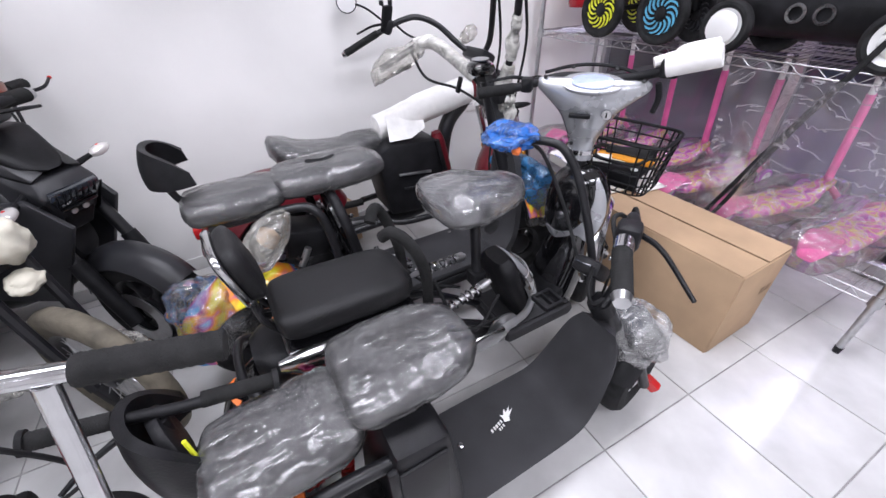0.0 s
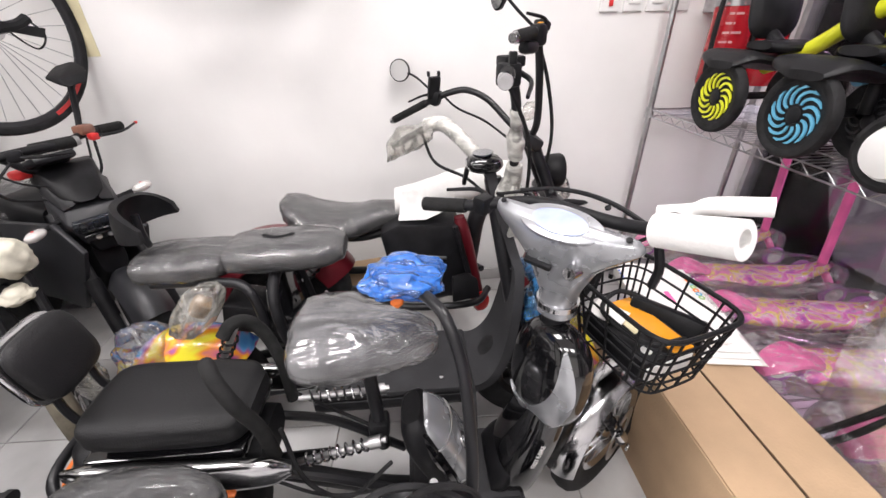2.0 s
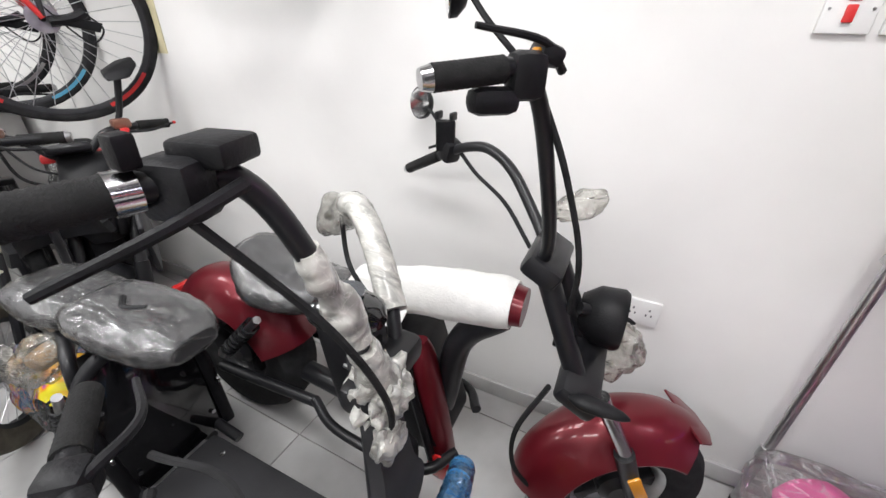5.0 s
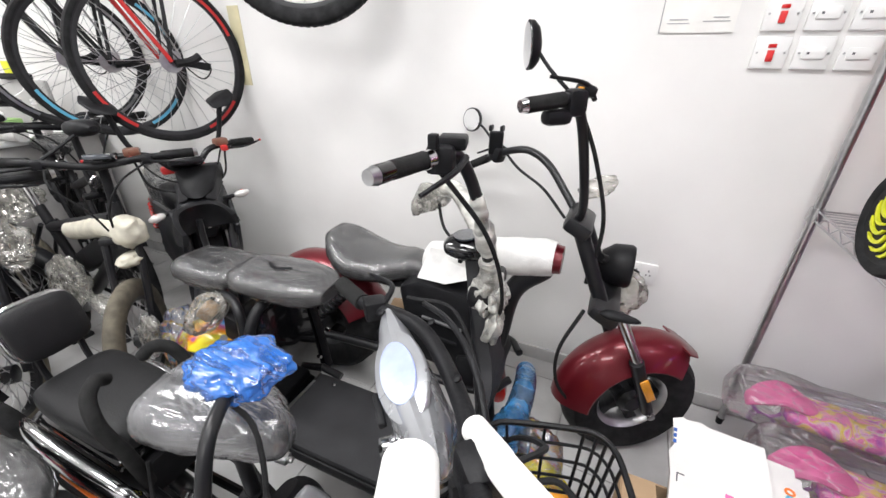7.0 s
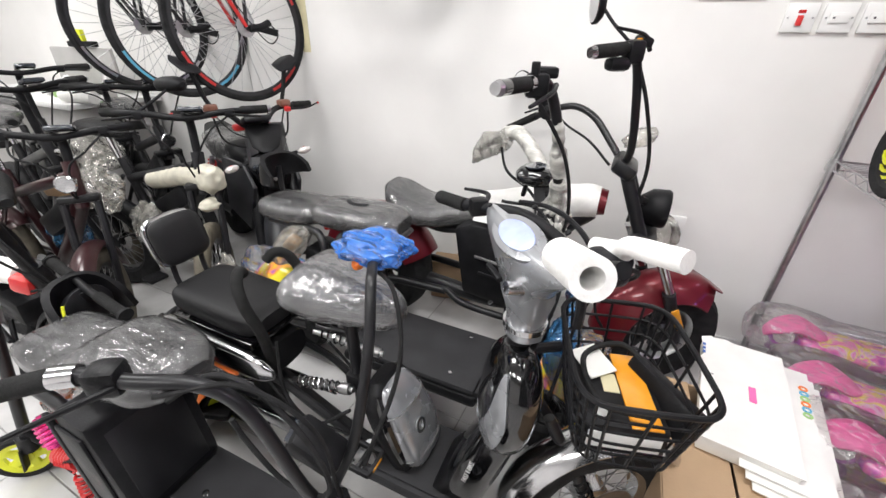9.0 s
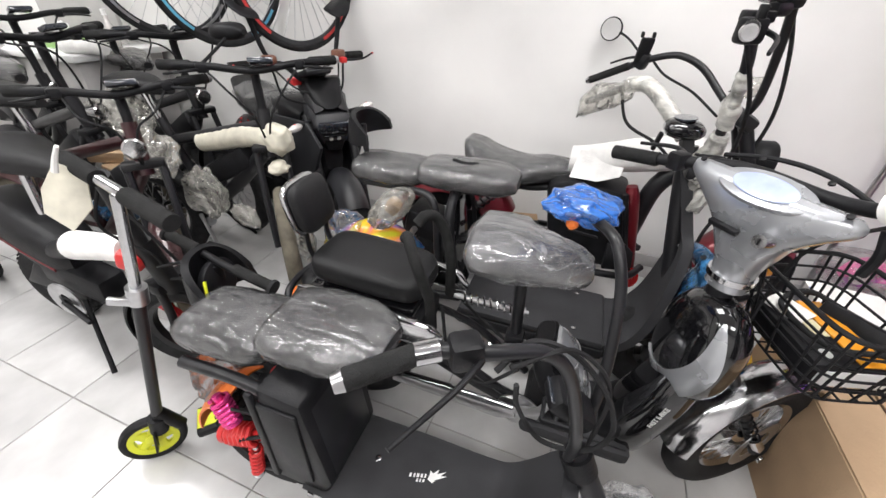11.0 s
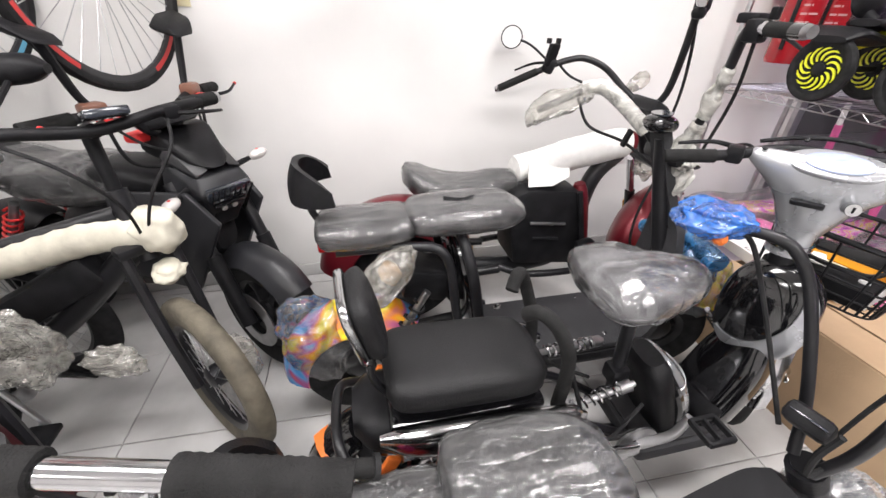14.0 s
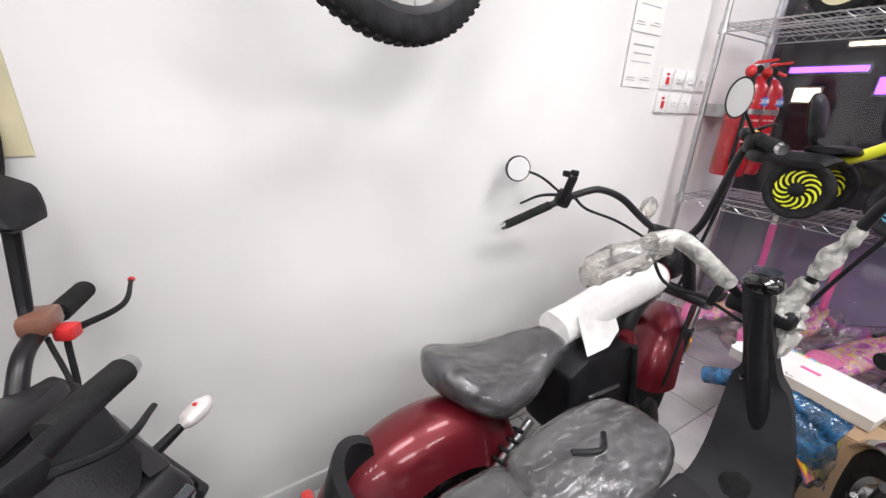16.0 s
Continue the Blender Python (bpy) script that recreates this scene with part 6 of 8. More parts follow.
for s in (-1, 1):
    part("fork_blade", box((-0.4 - 0.0 + s * 0.018, 0.328 - s * 0.016, 0.1), (0.006, 0.03, 0.09), 0.002, (0, 12, 45)), M_BLACK, E)
wheel(E, (-0.41, 0.322, 0.085), 0.085, 0.03, yaw=48, style="cast", arms=5, rim=M_YELLOW, arm_mat=M_YELLOW, hubr=0.022, depth=0.45)
wheel(E, (-0.02, 0.74, 0.085), 0.085, 0.03, yaw=48, style="cast", arms=5, rim=M_YELLOW, arm_mat=M_YELLOW, hubr=0.022, depth=0.45)
part("deck", box((-0.2, 0.53, 0.09), (0.36, 0.1, 0.03), 0.01, (0, 0, 47)), M_BLACK, E)
part("deck_label", box((-0.3, 0.425, 0.107), (0.06, 0.07, 0.003), 0.0, (0, 0, 47)), M_YELLOW, E)
part("neck", tube([(-0.35, 0.375, 0.11), (-0.37, 0.345, 0.2)], 0.018, 10, 1), M_BLACK, E)
part("rear_guard", lathe([(0.1, -0.03), (0.103, 0), (0.1, 0.03), (0.097, 0.03), (0.1, 0), (0.097, -0.03)], 16, pose(-0.02, 0.74, 0.085, 0, 0, 48), arc=(50, 170)), M_ORANGE, E, "orange rear brake guard")
op = thing("folded_scooter", (-0.12, 0.77, 0), "folded kick scooter on end with yellow wheel and orange guard", "kick scooter")
wheel(op, (-0.13, 0.775, 0.3), 0.085, 0.03, yaw=20, style="cast", arms=5, rim=M_YELLOW, arm_mat=M_YELLOW, hubr=0.022, depth=0.45)
part("wheel_guard", lathe([(0.098, -0.035), (0.104, 0), (0.098, 0.035), (0.094, 0.035), (0.1, 0), (0.094, -0.035)], 18, pose(-0.13, 0.775, 0.3, 0, 0, 20), arc=(-10, 125)), M_ORANGE, op, "orange wheel guard")
part("deck", box((-0.15, 0.77, 0.14), (0.03, 0.09, 0.27), 0.01, (0, -8, 20)), M_BLACK, op)

# ---- folding mini bike with shrouded handlebar ----
F = thing("mini_bike", (-0.7, 0.6, 0), "black folding mini electric bike with red accents", "bike")
wheel(F, (-0.59, 0.65, 0.187), 0.187, 0.066, yaw=20, style="cast", arms=3, rim=M_SATIN, arm_mat=M_EXTRED, hubr=0.04, depth=0.55)
part("hub_ring", lathe([(0.02, -0.036), (0.045, -0.036), (0.045, 0.036), (0.02, 0.036)], 24, pose(-0.59, 0.65, 0.187, 0, 0, 20)), M_CHROME, F)
wheel(F, (-1.3, 0.66, 0.172), 0.172, 0.075, yaw=4, style="wire", arms=28, rim=M_SATIN, hubr=0.05, depth=0.6, knobs=36)
fender(F, (-0.59, 0.65, 0.187), 0.215, 0.07, 70, 215, M_BLACK, yaw=20, name="front_fender", flare=0.3)
for s in (-0.05, 0.05):
    part("fork_leg", tube([(-0.54, 0.63 + s, 0.42), (-0.575, 0.65 + s, 0.28), (-0.59, 0.65 + s, 0.187)], 0.014, 10, 4), M_BLACK, F)
part("fork_crown", box((-0.545, 0.63, 0.42), (0.05, 0.13, 0.04), 0.01), M_BLACK, F)
part("head_tube", tube([(-0.53, 0.62, 0.4), (-0.5, 0.57, 0.62)], 0.03, 14, 1), M_BLACK, F)
part("red_cap", box((-0.54, 0.55, 0.555), (0.07, 0.05, 0.06), 0.015, (0, 15, 20)), M_REDP, F, "red moulded joint")
part("main_tube", tube([(-0.53, 0.59, 0.56), (-0.75, 0.575, 0.53), (-1.05, 0.6, 0.42), (-1.15, 0.62, 0.3)], 0.035, 14, 6), M_BLACK, F)
part("foam_sleeve", tube([(-0.575, 0.57, 0.568), (-0.7, 0.565, 0.55), (-0.83, 0.57, 0.52)], (0.037, 0.046), 18, 8, ribs=0.03), M_FOAMW, F, "white foam packing sleeve")
part("battery", box((-0.98, 0.61, 0.33), (0.3, 0.1, 0.11), 0.02, (0, 8, 0)), M_BLACK, F)
part("rear_stay", tube([(-1.05, 0.62, 0.3), (-1.3, 0.66, 0.172)], 0.03, 10, 1), M_BLACK, F)
part("rear_case", loft([(-1.52, 0.7, 0.5, 0.05, 0.03), (-1.42, 0.69, 0.48, 0.09, 0.07), (-1.22, 0.67, 0.43, 0.1, 0.1), (-1.02, 0.64, 0.4, 0.08, 0.08), (-0.95, 0.62, 0.4, 0.04, 0.04)], 22, 5, 3.4), M_BLACK, F, "black moulded rear case")
part("case_edge", tube([(-1.35, 0.585, 0.42), (-1.2, 0.57, 0.4), (-1.02, 0.56, 0.37)], 0.005, 6, 5), M_RED, F)
part("swing_plate", plate([(-0.2, -0.05), (0.15, -0.04), (0.17, 0.05), (-0.05, 0.09)], 0.05, pose(-1.13, 0.6, 0.27, 90, 0, 0), 0.01), M_BLACK, F)
part("seat_post", tube([(-1.12, 0.64, 0.35), (-1.2, 0.7, 0.66)], 0.018, 12, 1), M_CHROME, F)
part("saddle", loft([(-1.46, 0.75, 0.7, 0.06, 0.025), (-1.4, 0.75, 0.7, 0.105, 0.045), (-1.28, 0.745, 0.695, 0.11, 0.05), (-1.15, 0.735, 0.69, 0.075, 0.045), (-1.02, 0.725, 0.685, 0.04, 0.03), (-0.98, 0.722, 0.685, 0.02, 0.015)], 26, 6, 2.6), M_SEAT, F, "broad black vinyl saddle")
part("chain_ring", lathe([(0.03, -0.003), (0.075, -0.003), (0.075, 0.003), (0.03, 0.003)], 30, pose(-1.02, 0.54, 0.25, 0, 0, 4)), M_STEEL, F)
part("pedal_crank", tube([(-1.02, 0.53, 0.25), (-0.9, 0.52, 0.2)], 0.01, 8, 1), M_BLACK, F)
part("kickstand", tube([(-0.95, 0.56, 0.26), (-0.82, 0.47, 0.02)], 0.009, 8, 1), M_BLACK, F)
part("stem", tube([(-0.5, 0.57, 0.6), (-0.4, 0.5, 0.86)], 0.02, 12, 1), M_BLACK, F)
for p_ in ([(-0.5, 0.6, 0.5), (-0.44, 0.55, 0.6), (-0.5, 0.5, 0.7), (-0.42, 0.5, 0.84)], [(-0.52, 0.6, 0.45), (-0.4, 0.6, 0.5), (-0.36, 0.55, 0.62), (-0.4, 0.5, 0.8)]):
    cable(F, p_, 0.004)
tg = thing("price_tag", (-0.36, 0.42, 0.78), "cream paper tag hung from the handlebar", "tag")
part("card", plate([(-0.038, -0.05), (0.012, -0.082), (0.046, -0.028), (0.034, 0.048), (-0.02, 0.058), (-0.042, 0.0)], 0.004, pose(-0.385, 0.42, 0.855, 70, 12, 30), 0.0), M_CREAM, tg)
part("ribbon", tube([(-0.385, 0.42, 0.9), (-0.375, 0.425, 0.925), (-0.355, 0.43, 0.955)], (0.007, 0.004), 8, 5), M_PAPER, tg)
bar = thing("shrouded_handlebar_scooter", (-0.25, 0.58, 0), "black mini scooter with a dome shaped dash shroud and grips", "scooter")
SH = crescent(bar, (-0.23, 0.57, 0.535), 0.112, 15, h=1.15)
SH.name = "dash_shroud"
part("dash_face", plate(ngon(24, 0.06, 0.07), 0.02, pose(-0.245, 0.572, 0.55, 0, 80, 15), 0.004), M_BLACK, SH)
part("dash_edge", tube([(-0.215, 0.51, 0.5), (-0.205, 0.5, 0.55), (-0.21, 0.51, 0.6)], 0.004, 6, 4), M_YELLOW, SH)
part("handlebar", tube([(-0.39, 0.59, 0.648), (-0.28, 0.585, 0.62), (-0.2, 0.58, 0.6), (-0.06, 0.576, 0.578)], 0.0105, 10, 5), M_BLACK, bar)
grip(bar, (-0.18, 0.58, 0.6), (-0.062, 0.576, 0.579), 0.0145)
part("grip_flange", tube([(-0.064, 0.576, 0.579), (-0.055, 0.576, 0.577)], 0.021, 16, 1), M_RUBBER, bar)
grip(bar, (-0.3, 0.585, 0.63), (-0.4, 0.59, 0.65), 0.0145)
part("grip_flange", tube([(-0.4, 0.59, 0.65), (-0.408, 0.59, 0.652)], 0.02, 16, 1), M_RUBBER, bar)
lever(bar, (-0.29, 0.56, 0.615), (-0.37, 0.51, 0.6), (-0.34, 0.545, 0.6))
part("steering_post", tube([(-0.25, 0.58, 0.6), (-0.28, 0.6, 0.3), (-0.3, 0.61, 0.12)], 0.018, 12, 4), M_BLACK, bar)
wheel(bar, (-0.3, 0.615, 0.08), 0.08, 0.035, yaw=20, style="cast", arms=5, hubr=0.02)
part("deck", box((-0.12, 0.67, 0.09), (0.32, 0.09, 0.025), 0.008, (0, 0, 20)), M_BLACK, bar)


# ---- black electric motorcycle, nose towards the aisle ----
H = thing("electric_motorcycle", (-0.42, 1.5, 0), "matt black electric motorcycle with clear indicators", "motorcycle", yaw=-24, local=True)
wheel(H, (0.15, 0, 0.25), 0.24, 0.11, style="cast", arms=6, rim=M_SATIN, depth=0.6, hubr=0.05)
wheel(H, (-0.98, 0, 0.25), 0.25, 0.15, style="cast", arms=6, rim=M_SATIN, depth=0.6, hubr=0.07)
fender(H, (0.15, 0, 0.25), 0.268, 0.135, 40, 160, M_GREYPL, name="front_fender", label="matt black front fender")
fender(H, (-0.98, 0, 0.25), 0.3, 0.18, 60, 180, M_BLACK, name="rear_fender")
part("brake_disc", lathe([(0.06, -0.002), (0.11, -0.002), (0.11, 0.002), (0.06, 0.002)], 30, pose(0.15, -0.075, 0.25)), M_STEEL, H)
for s in (-0.095, 0.095):
    f = part("fork_leg", tube([(-0.07, s, 0.72), (0.06, s, 0.46)], 0.021, 12, 1), M_SATIN, H)
    part("fork_slider", tube([(0.045, s, 0.49), (0.15, s, 0.25)], 0.026, 12, 1), M_BLACK, f)
part("headlamp_cowl", hull(both_sides([(0.05, 0.07, 0.752), (0.078, 0.086, 0.705), (0.04, 0.055, 0.615), (-0.09, 0.095, 0.79), (-0.1, 0.105, 0.7), (-0.04, 0.06, 0.6), (-0.02, 0.088, 0.655)]), 0.007), M_GREYPL, H, "angular matt black headlamp cowl")
part("cowl_peak", hull(both_sides([(0.06, 0.022, 0.772), (0.02, 0.06, 0.79), (-0.09, 0.085, 0.875), (-0.18, 0.095, 0.87), (-0.17, 0.1, 0.8), (-0.02, 0.06, 0.76)]), 0.009), M_BLACK, H, "black cowl peak")
for s in (-1, 1):
    part("cowl_wing", hull([(0.055, s * 0.03, 0.772), (0.052, s * 0.072, 0.757), (-0.08, s * 0.1, 0.8), (-0.07, s * 0.075, 0.83), (0.04, s * 0.07, 0.742)], 0.003), M_SATIN, H)
    part("cheek", hull([(0.08, s * 0.087, 0.7), (0.05, s * 0.105, 0.69), (0.045, s * 0.06, 0.605), (-0.03, s * 0.1, 0.66), (0.0, s * 0.08, 0.59)], 0.004), M_BLACK, H)
FACE = pose(0.072, 0, 0.69, 0, 24, 0)
hl = part("headlamp", hull([FACE @ Vector(q) for q in both_sides([(0.006, 0.07, 0.03), (0.008, 0.075, 0.008), (0.006, 0.06, -0.022), (-0.012, 0.07, 0.03), (-0.012, 0.06, -0.022)])], 0.002), M_DARKSCREEN, H, "dark slit headlamp")
for k in range(-3, 4):
    part("lamp_rib", box(FACE @ Vector((0.0085, k * 0.019, 0.006)), (0.003, 0.002, 0.046), 0.0, (0, 24, 0)), M_BLACK, hl)
part("lamp_bar", box(FACE @ Vector((0.01, 0, -0.03)), (0.012, 0.11, 0.008), 0.002, (0, 24, 0)), M_GLOSSB, hl)
for s in (-0.018, 0.018):
    part("lamp_bulb", plate(ngon(14, 0.01, 0.01), 0.008, FACE @ pose(0.006, s, -0.052, 0, 90, 0), 0.002), M_LENS, hl)
part("chin", hull(both_sides([(0.05, 0.05, 0.63), (0.03, 0.03, 0.575), (-0.06, 0.07, 0.62), (-0.05, 0.05, 0.56)]), 0.006), M_BLACK, H)
part("display", box((-0.17, 0, 0.9), (0.1, 0.13, 0.03), 0.012, (0, -18, 0)), M_SATIN, H)
part("red_clamp", box((-0.24, 0, 0.86), (0.05, 0.18, 0.03), 0.01), M_REDP, H, "red anodised bar clamp")
part("tank", loft([(-0.24, 0, 0.68, 0.07, 0.05), (-0.34, 0, 0.7, 0.1, 0.065), (-0.48, 0, 0.69, 0.1, 0.065), (-0.6, 0, 0.64, 0.07, 0.05)], 24, 5, 3.6), M_BLACK, H)
part("seat", loft([(-0.55, 0, 0.67, 0.08, 0.03), (-0.68, 0, 0.66, 0.11, 0.045), (-0.85, 0, 0.7, 0.11, 0.045), (-1.0, 0, 0.74, 0.07, 0.035)], 24, 6, 3), M_SEAT, H)
part("seat_cover", loft([(-0.38, 0, 0.69, 0.09, 0.06), (-0.55, 0, 0.68, 0.11, 0.075), (-0.72, 0, 0.67, 0.115, 0.06), (-0.86, 0, 0.7, 0.11, 0.05)], 30, 8, 3, 0.012, 0.008), M_WRAP, H, "clear film over the tank and seat")
part("body", loft([(-0.09, 0, 0.55, 0.05, 0.08), (-0.2, 0, 0.5, 0.09, 0.15), (-0.42, 0, 0.47, 0.115, 0.18), (-0.62, 0, 0.45, 0.1, 0.15), (-0.72, 0, 0.46, 0.05, 0.08)], 24, 5, 3.6), M_BLACK, H)
for s in (-1, 1):
    part("side_fairing", plate([(-0.2, -0.14), (0.06, -0.2), (0.2, 0.06), (0.12, 0.16), (-0.14, 0.15)], 0.02, pose(-0.2, s * 0.13, 0.56, 90, 0, s * -6), 0.006), M_GREYPL, H)
    part("swing_arm", tube([(-0.6, s * 0.1, 0.3), (-0.98, s * 0.1, 0.25)], 0.022, 10, 1), M_SATIN, H)
    coil(H, (-0.8, s * 0.11, 0.6), (-1.0, s * 0.11, 0.32), 0.024, 8, 0.005, M_REDP)
# the front end is steered to its right
STEERED = pose(-0.01, -0.026, 0, 0, 0, -20) @ pose(-0.08, 0, 0)
for ob in H.children_recursive:
    if sum(v.co.x for v in ob.data.vertices) / len(ob.data.vertices) > -0.12 and not ob.name.startswith(("side_fairing", "body")):
        ob.data.transform(STEERED)
for q, root in (((-0.0915, -0.173, 0.702), (-0.1, -0.08, 0.72)), ((-0.019, 0.162, 0.761), (-0.07, 0.075, 0.735))):
    i_ = part("indicator_stalk", tube([root, Vector(root).lerp(Vector(q), 0.75)], (0.011, 0.008), 8, 1), M_BLACK, H)
    aim = Matrix.Translation(q) @ (Vector(q) - Vector(root)).to_track_quat("X", "Z").to_matrix().to_4x4()
    part("indicator", loft([(-0.036, 0, 0, 0.006, 0.006), (-0.02, 0, 0, 0.018, 0.015), (0.008, 0, 0, 0.021, 0.017), (0.026, 0, 0, 0.012, 0.01), (0.032, 0, 0, 0.004, 0.004)], 16, 5, 2, m=aim), M_LENS, i_, "clear indicator lens")
    part("bulb", blob(q, (0.011, 0.011, 0.02), 0.0, sub=2), M_REDLENS, i_)
before = set(H.children_recursive)
for s in (1, -1):
    part("handlebar", tube([(-0.2, 0.09 * s, 0.89), (-0.2, 0.13 * s, 0.91), (-0.215, 0.19 * s, 0.965), (-0.235, 0.28 * s, 0.975), (-0.255, 0.37 * s, 0.972)], 0.0135, 10, 6), M_SATIN, H)
    grip(H, (-0.237, 0.295 * s, 0.975), (-0.262, 0.4 * s, 0.97), 0.0175)
    c_ = part("brake_master", box((-0.225, 0.245 * s, 0.99), (0.045, 0.06, 0.035), 0.01, (0, 0, 15 * s)), M_CUP, H, "brown brake fluid cup")
    lever(H, (-0.19, 0.255 * s, 0.965), (-0.18, 0.41 * s, 0.985), (-0.155, 0.33 * s, 0.97), M_BLACK, 0.005)
    part("lever_tip", blob((-0.18, 0.41 * s, 0.985), (0.007, 0.007, 0.006), 0.0, sub=2), M_REDP, H)
    part("lever_pivot", box((-0.195, 0.25 * s, 0.965), (0.03, 0.03, 0.025), 0.006), M_REDP, H)
    part("mirror_stalk", tube([(-0.235, 0.235 * s, 0.99), (-0.245, 0.255 * s, 1.03), (-0.25, 0.285 * s, 1.15)], (0.009, 0.012), 8, 5), M_BLACK, H)
    part("mirror", hull([(x, y * s, z) for x, y, z in [(-0.215, 0.245, 1.135), (-0.215, 0.32, 1.145), (-0.25, 0.36, 1.19), (-0.3, 0.35, 1.215), (-0.33, 0.3, 1.2), (-0.31, 0.24, 1.165), (-0.24, 0.25, 1.165), (-0.235, 0.33, 1.175), (-0.29, 0.33, 1.17), (-0.3, 0.26, 1.15)]], 0.006), M_BLACK, H, "angular black mirror")
    cable(H, [(-0.22, 0.24 * s, 0.96), (-0.16, 0.18 * s, 0.88), (-0.13, 0.08 * s, 0.84)], 0.004)
    cable(H, [(-0.2, 0.25 * s, 0.95), (-0.19, 0.22 * s, 0.84), (-0.14, 0.1 * s, 0.8)], 0.005)
    for ob in set(H.children_recursive) - before:
        ob.data.transform(Matrix.Translation((0, -0.075 * s, -0.03)))
    before = set(H.children_recursive)


# ---- cycles: one builder for the e-bikes in the rows ----
def e_bike(place, yaw, name, label, R=0.27, tw=0.06, tyre=None, body=None, steer_yaw=0.0, length=1.0, bar_h=0.98, bar_w=0.33, foam=False, fend=None, saddle=True, wrap=False, battery=True):
    """An electric bicycle: its front axle stands over place, it looks along +x before turning."""
    b = thing(name, place, label, "electric bike", yaw=yaw, local=True, group="electric bikes in rows")
    body = body or M_SATIN
    L = length
    cs, sn = math.cos(radians(steer_yaw)), math.sin(radians(steer_yaw))
    hx = -0.17  # head behind the front axle

    def st(f, s, z):
        return (hx + f * cs - s * sn, f * sn + s * cs, z)

    ax = st(0.17, 0, R)
    wheel(b, ax, R, tw, yaw=steer_yaw, style="wire", arms=28, tyre=tyre, rim=M_SATIN, hubr=0.035, depth=0.85)
    wheel(b, (-L, 0, R), R, tw, style="wire", arms=28, tyre=tyre, rim=M_SATIN, hubr=0.05, depth=0.85)
    if fend:
        fender(b, ax, R + 0.03, tw + 0.03, 40, 170, fend, yaw=steer_yaw, name="front_fender", flare=0.3)
        fender(b, (-L, 0, R), R + 0.03, tw + 0.03, 40, 190, fend, name="rear_fender", flare=0.3)
    for s in (-1, 1):
        part("fork_leg", tube([st(0.03, s * 0.055, 0.66), st(0.1, s * 0.055, 0.45), st(0.17, s * 0.05, R)], 0.015, 8, 4), M_SATIN, b)
        part("chain_stay", tube([(-L * 0.55, s * 0.04, R + 0.02), (-L, s * 0.06, R)], 0.011, 8, 1), body, b)
        part("seat_stay", tube([(-L * 0.68, s * 0.03, 0.62), (-L, s * 0.06, R)], 0.01, 8, 1), body, b)
    part("fork_crown", box(st(0.03, 0, 0.66), (0.05, 0.14, 0.03), 0.01, (0, 0, steer_yaw)), M_SATIN, b)
    part("head_tube", tube([st(0.03, 0, 0.62), st(-0.02, 0, 0.8)], 0.026, 12, 1), body, b)
    part("down_tube", tube([(hx, 0, 0.66), (-L * 0.35, 0, 0.46), (-L * 0.55, 0, R + 0.03)], 0.032, 12, 5), body, b)
    part("top_tube", tube([(hx - 0.02, 0, 0.74), (-L * 0.67, 0, 0.6)], 0.024, 12, 1), body, b)
    part("seat_tube", tube([(-L * 0.55, 0, R), (-L * 0.7, 0, 0.7)], 0.02, 12, 1), body, b)
    part("bar_stem", tube([st(-0.02, 0, 0.78), st(-0.04, 0, bar_h - 0.02), st(0.01, 0, bar_h)], 0.017, 12, 4), M_BLACK, b)
    part("handlebar", tube([st(-0.06, bar_w, bar_h + 0.02), st(0.0, bar_w * 0.5, bar_h + 0.02), st(0.01, 0, bar_h), st(0.0, -bar_w * 0.5, bar_h + 0.02), st(-0.06, -bar_w, bar_h + 0.02)], 0.0135, 10, 6), M_BLACK, b)
    for s in (-1, 1):
        grip(b, st(-0.03, s * bar_w * 0.68, bar_h + 0.02), st(-0.062, s * bar_w * 1.02, bar_h + 0.02), 0.0175, cap=M_STEEL if s > 0 else None)
        lever(b, st(0.0, s * bar_w * 0.55, bar_h + 0.01), st(0.01, s * bar_w * 0.95, bar_h), st(0.04, s * bar_w * 0.75, bar_h + 0.01))
        part("brake_clamp", box(st(0.0, s * bar_w * 0.55, bar_h + 0.015), (0.03, 0.04, 0.035), 0.008, (0, 0, steer_yaw)), M_BLACK, b)
        cable(b, [st(0.01, s * bar_w * 0.5, bar_h), st(0.12, s * 0.1, bar_h - 0.04), st(0.1, s * 0.03, 0.8), st(0.05, 0, 0.66)], 0.004)
    part("display", box(st(0.02, 0.03, bar_h + 0.035), (0.05, 0.09, 0.02), 0.006, (0, -20, steer_yaw)), M_DARKSCREEN, b)
    if not foam:
        part("headlamp", lathe([(0.001, -0.04), (0.025, -0.03), (0.036, 0.02), (0.03, 0.025), (0.001, 0.026)], 20, pose(*st(0.08, 0, 0.74), 0, 0, steer_yaw - 90), close=False), M_CHROME, b)
    part("crank", tube([(-L * 0.55, -0.09, R + 0.02), (-L * 0.5, -0.1, R - 0.13)], 0.009, 8, 1), M_ALU, b)
    part("pedal", box((-L * 0.5, -0.15, R - 0.13), (0.08, 0.09, 0.02), 0.005), M_BLACK, b)
    part("chain_ring", lathe([(0.03, -0.002), (0.075, -0.002), (0.075, 0.002), (0.03, 0.002)], 28, pose(-L * 0.55, -0.07, R + 0.02)), M_STEEL, b)
    if battery:
        part("battery", box((-L * 0.38, 0, 0.53), (0.3, 0.075, 0.1), 0.02, (0, -28, 0)), M_BLACK, b)
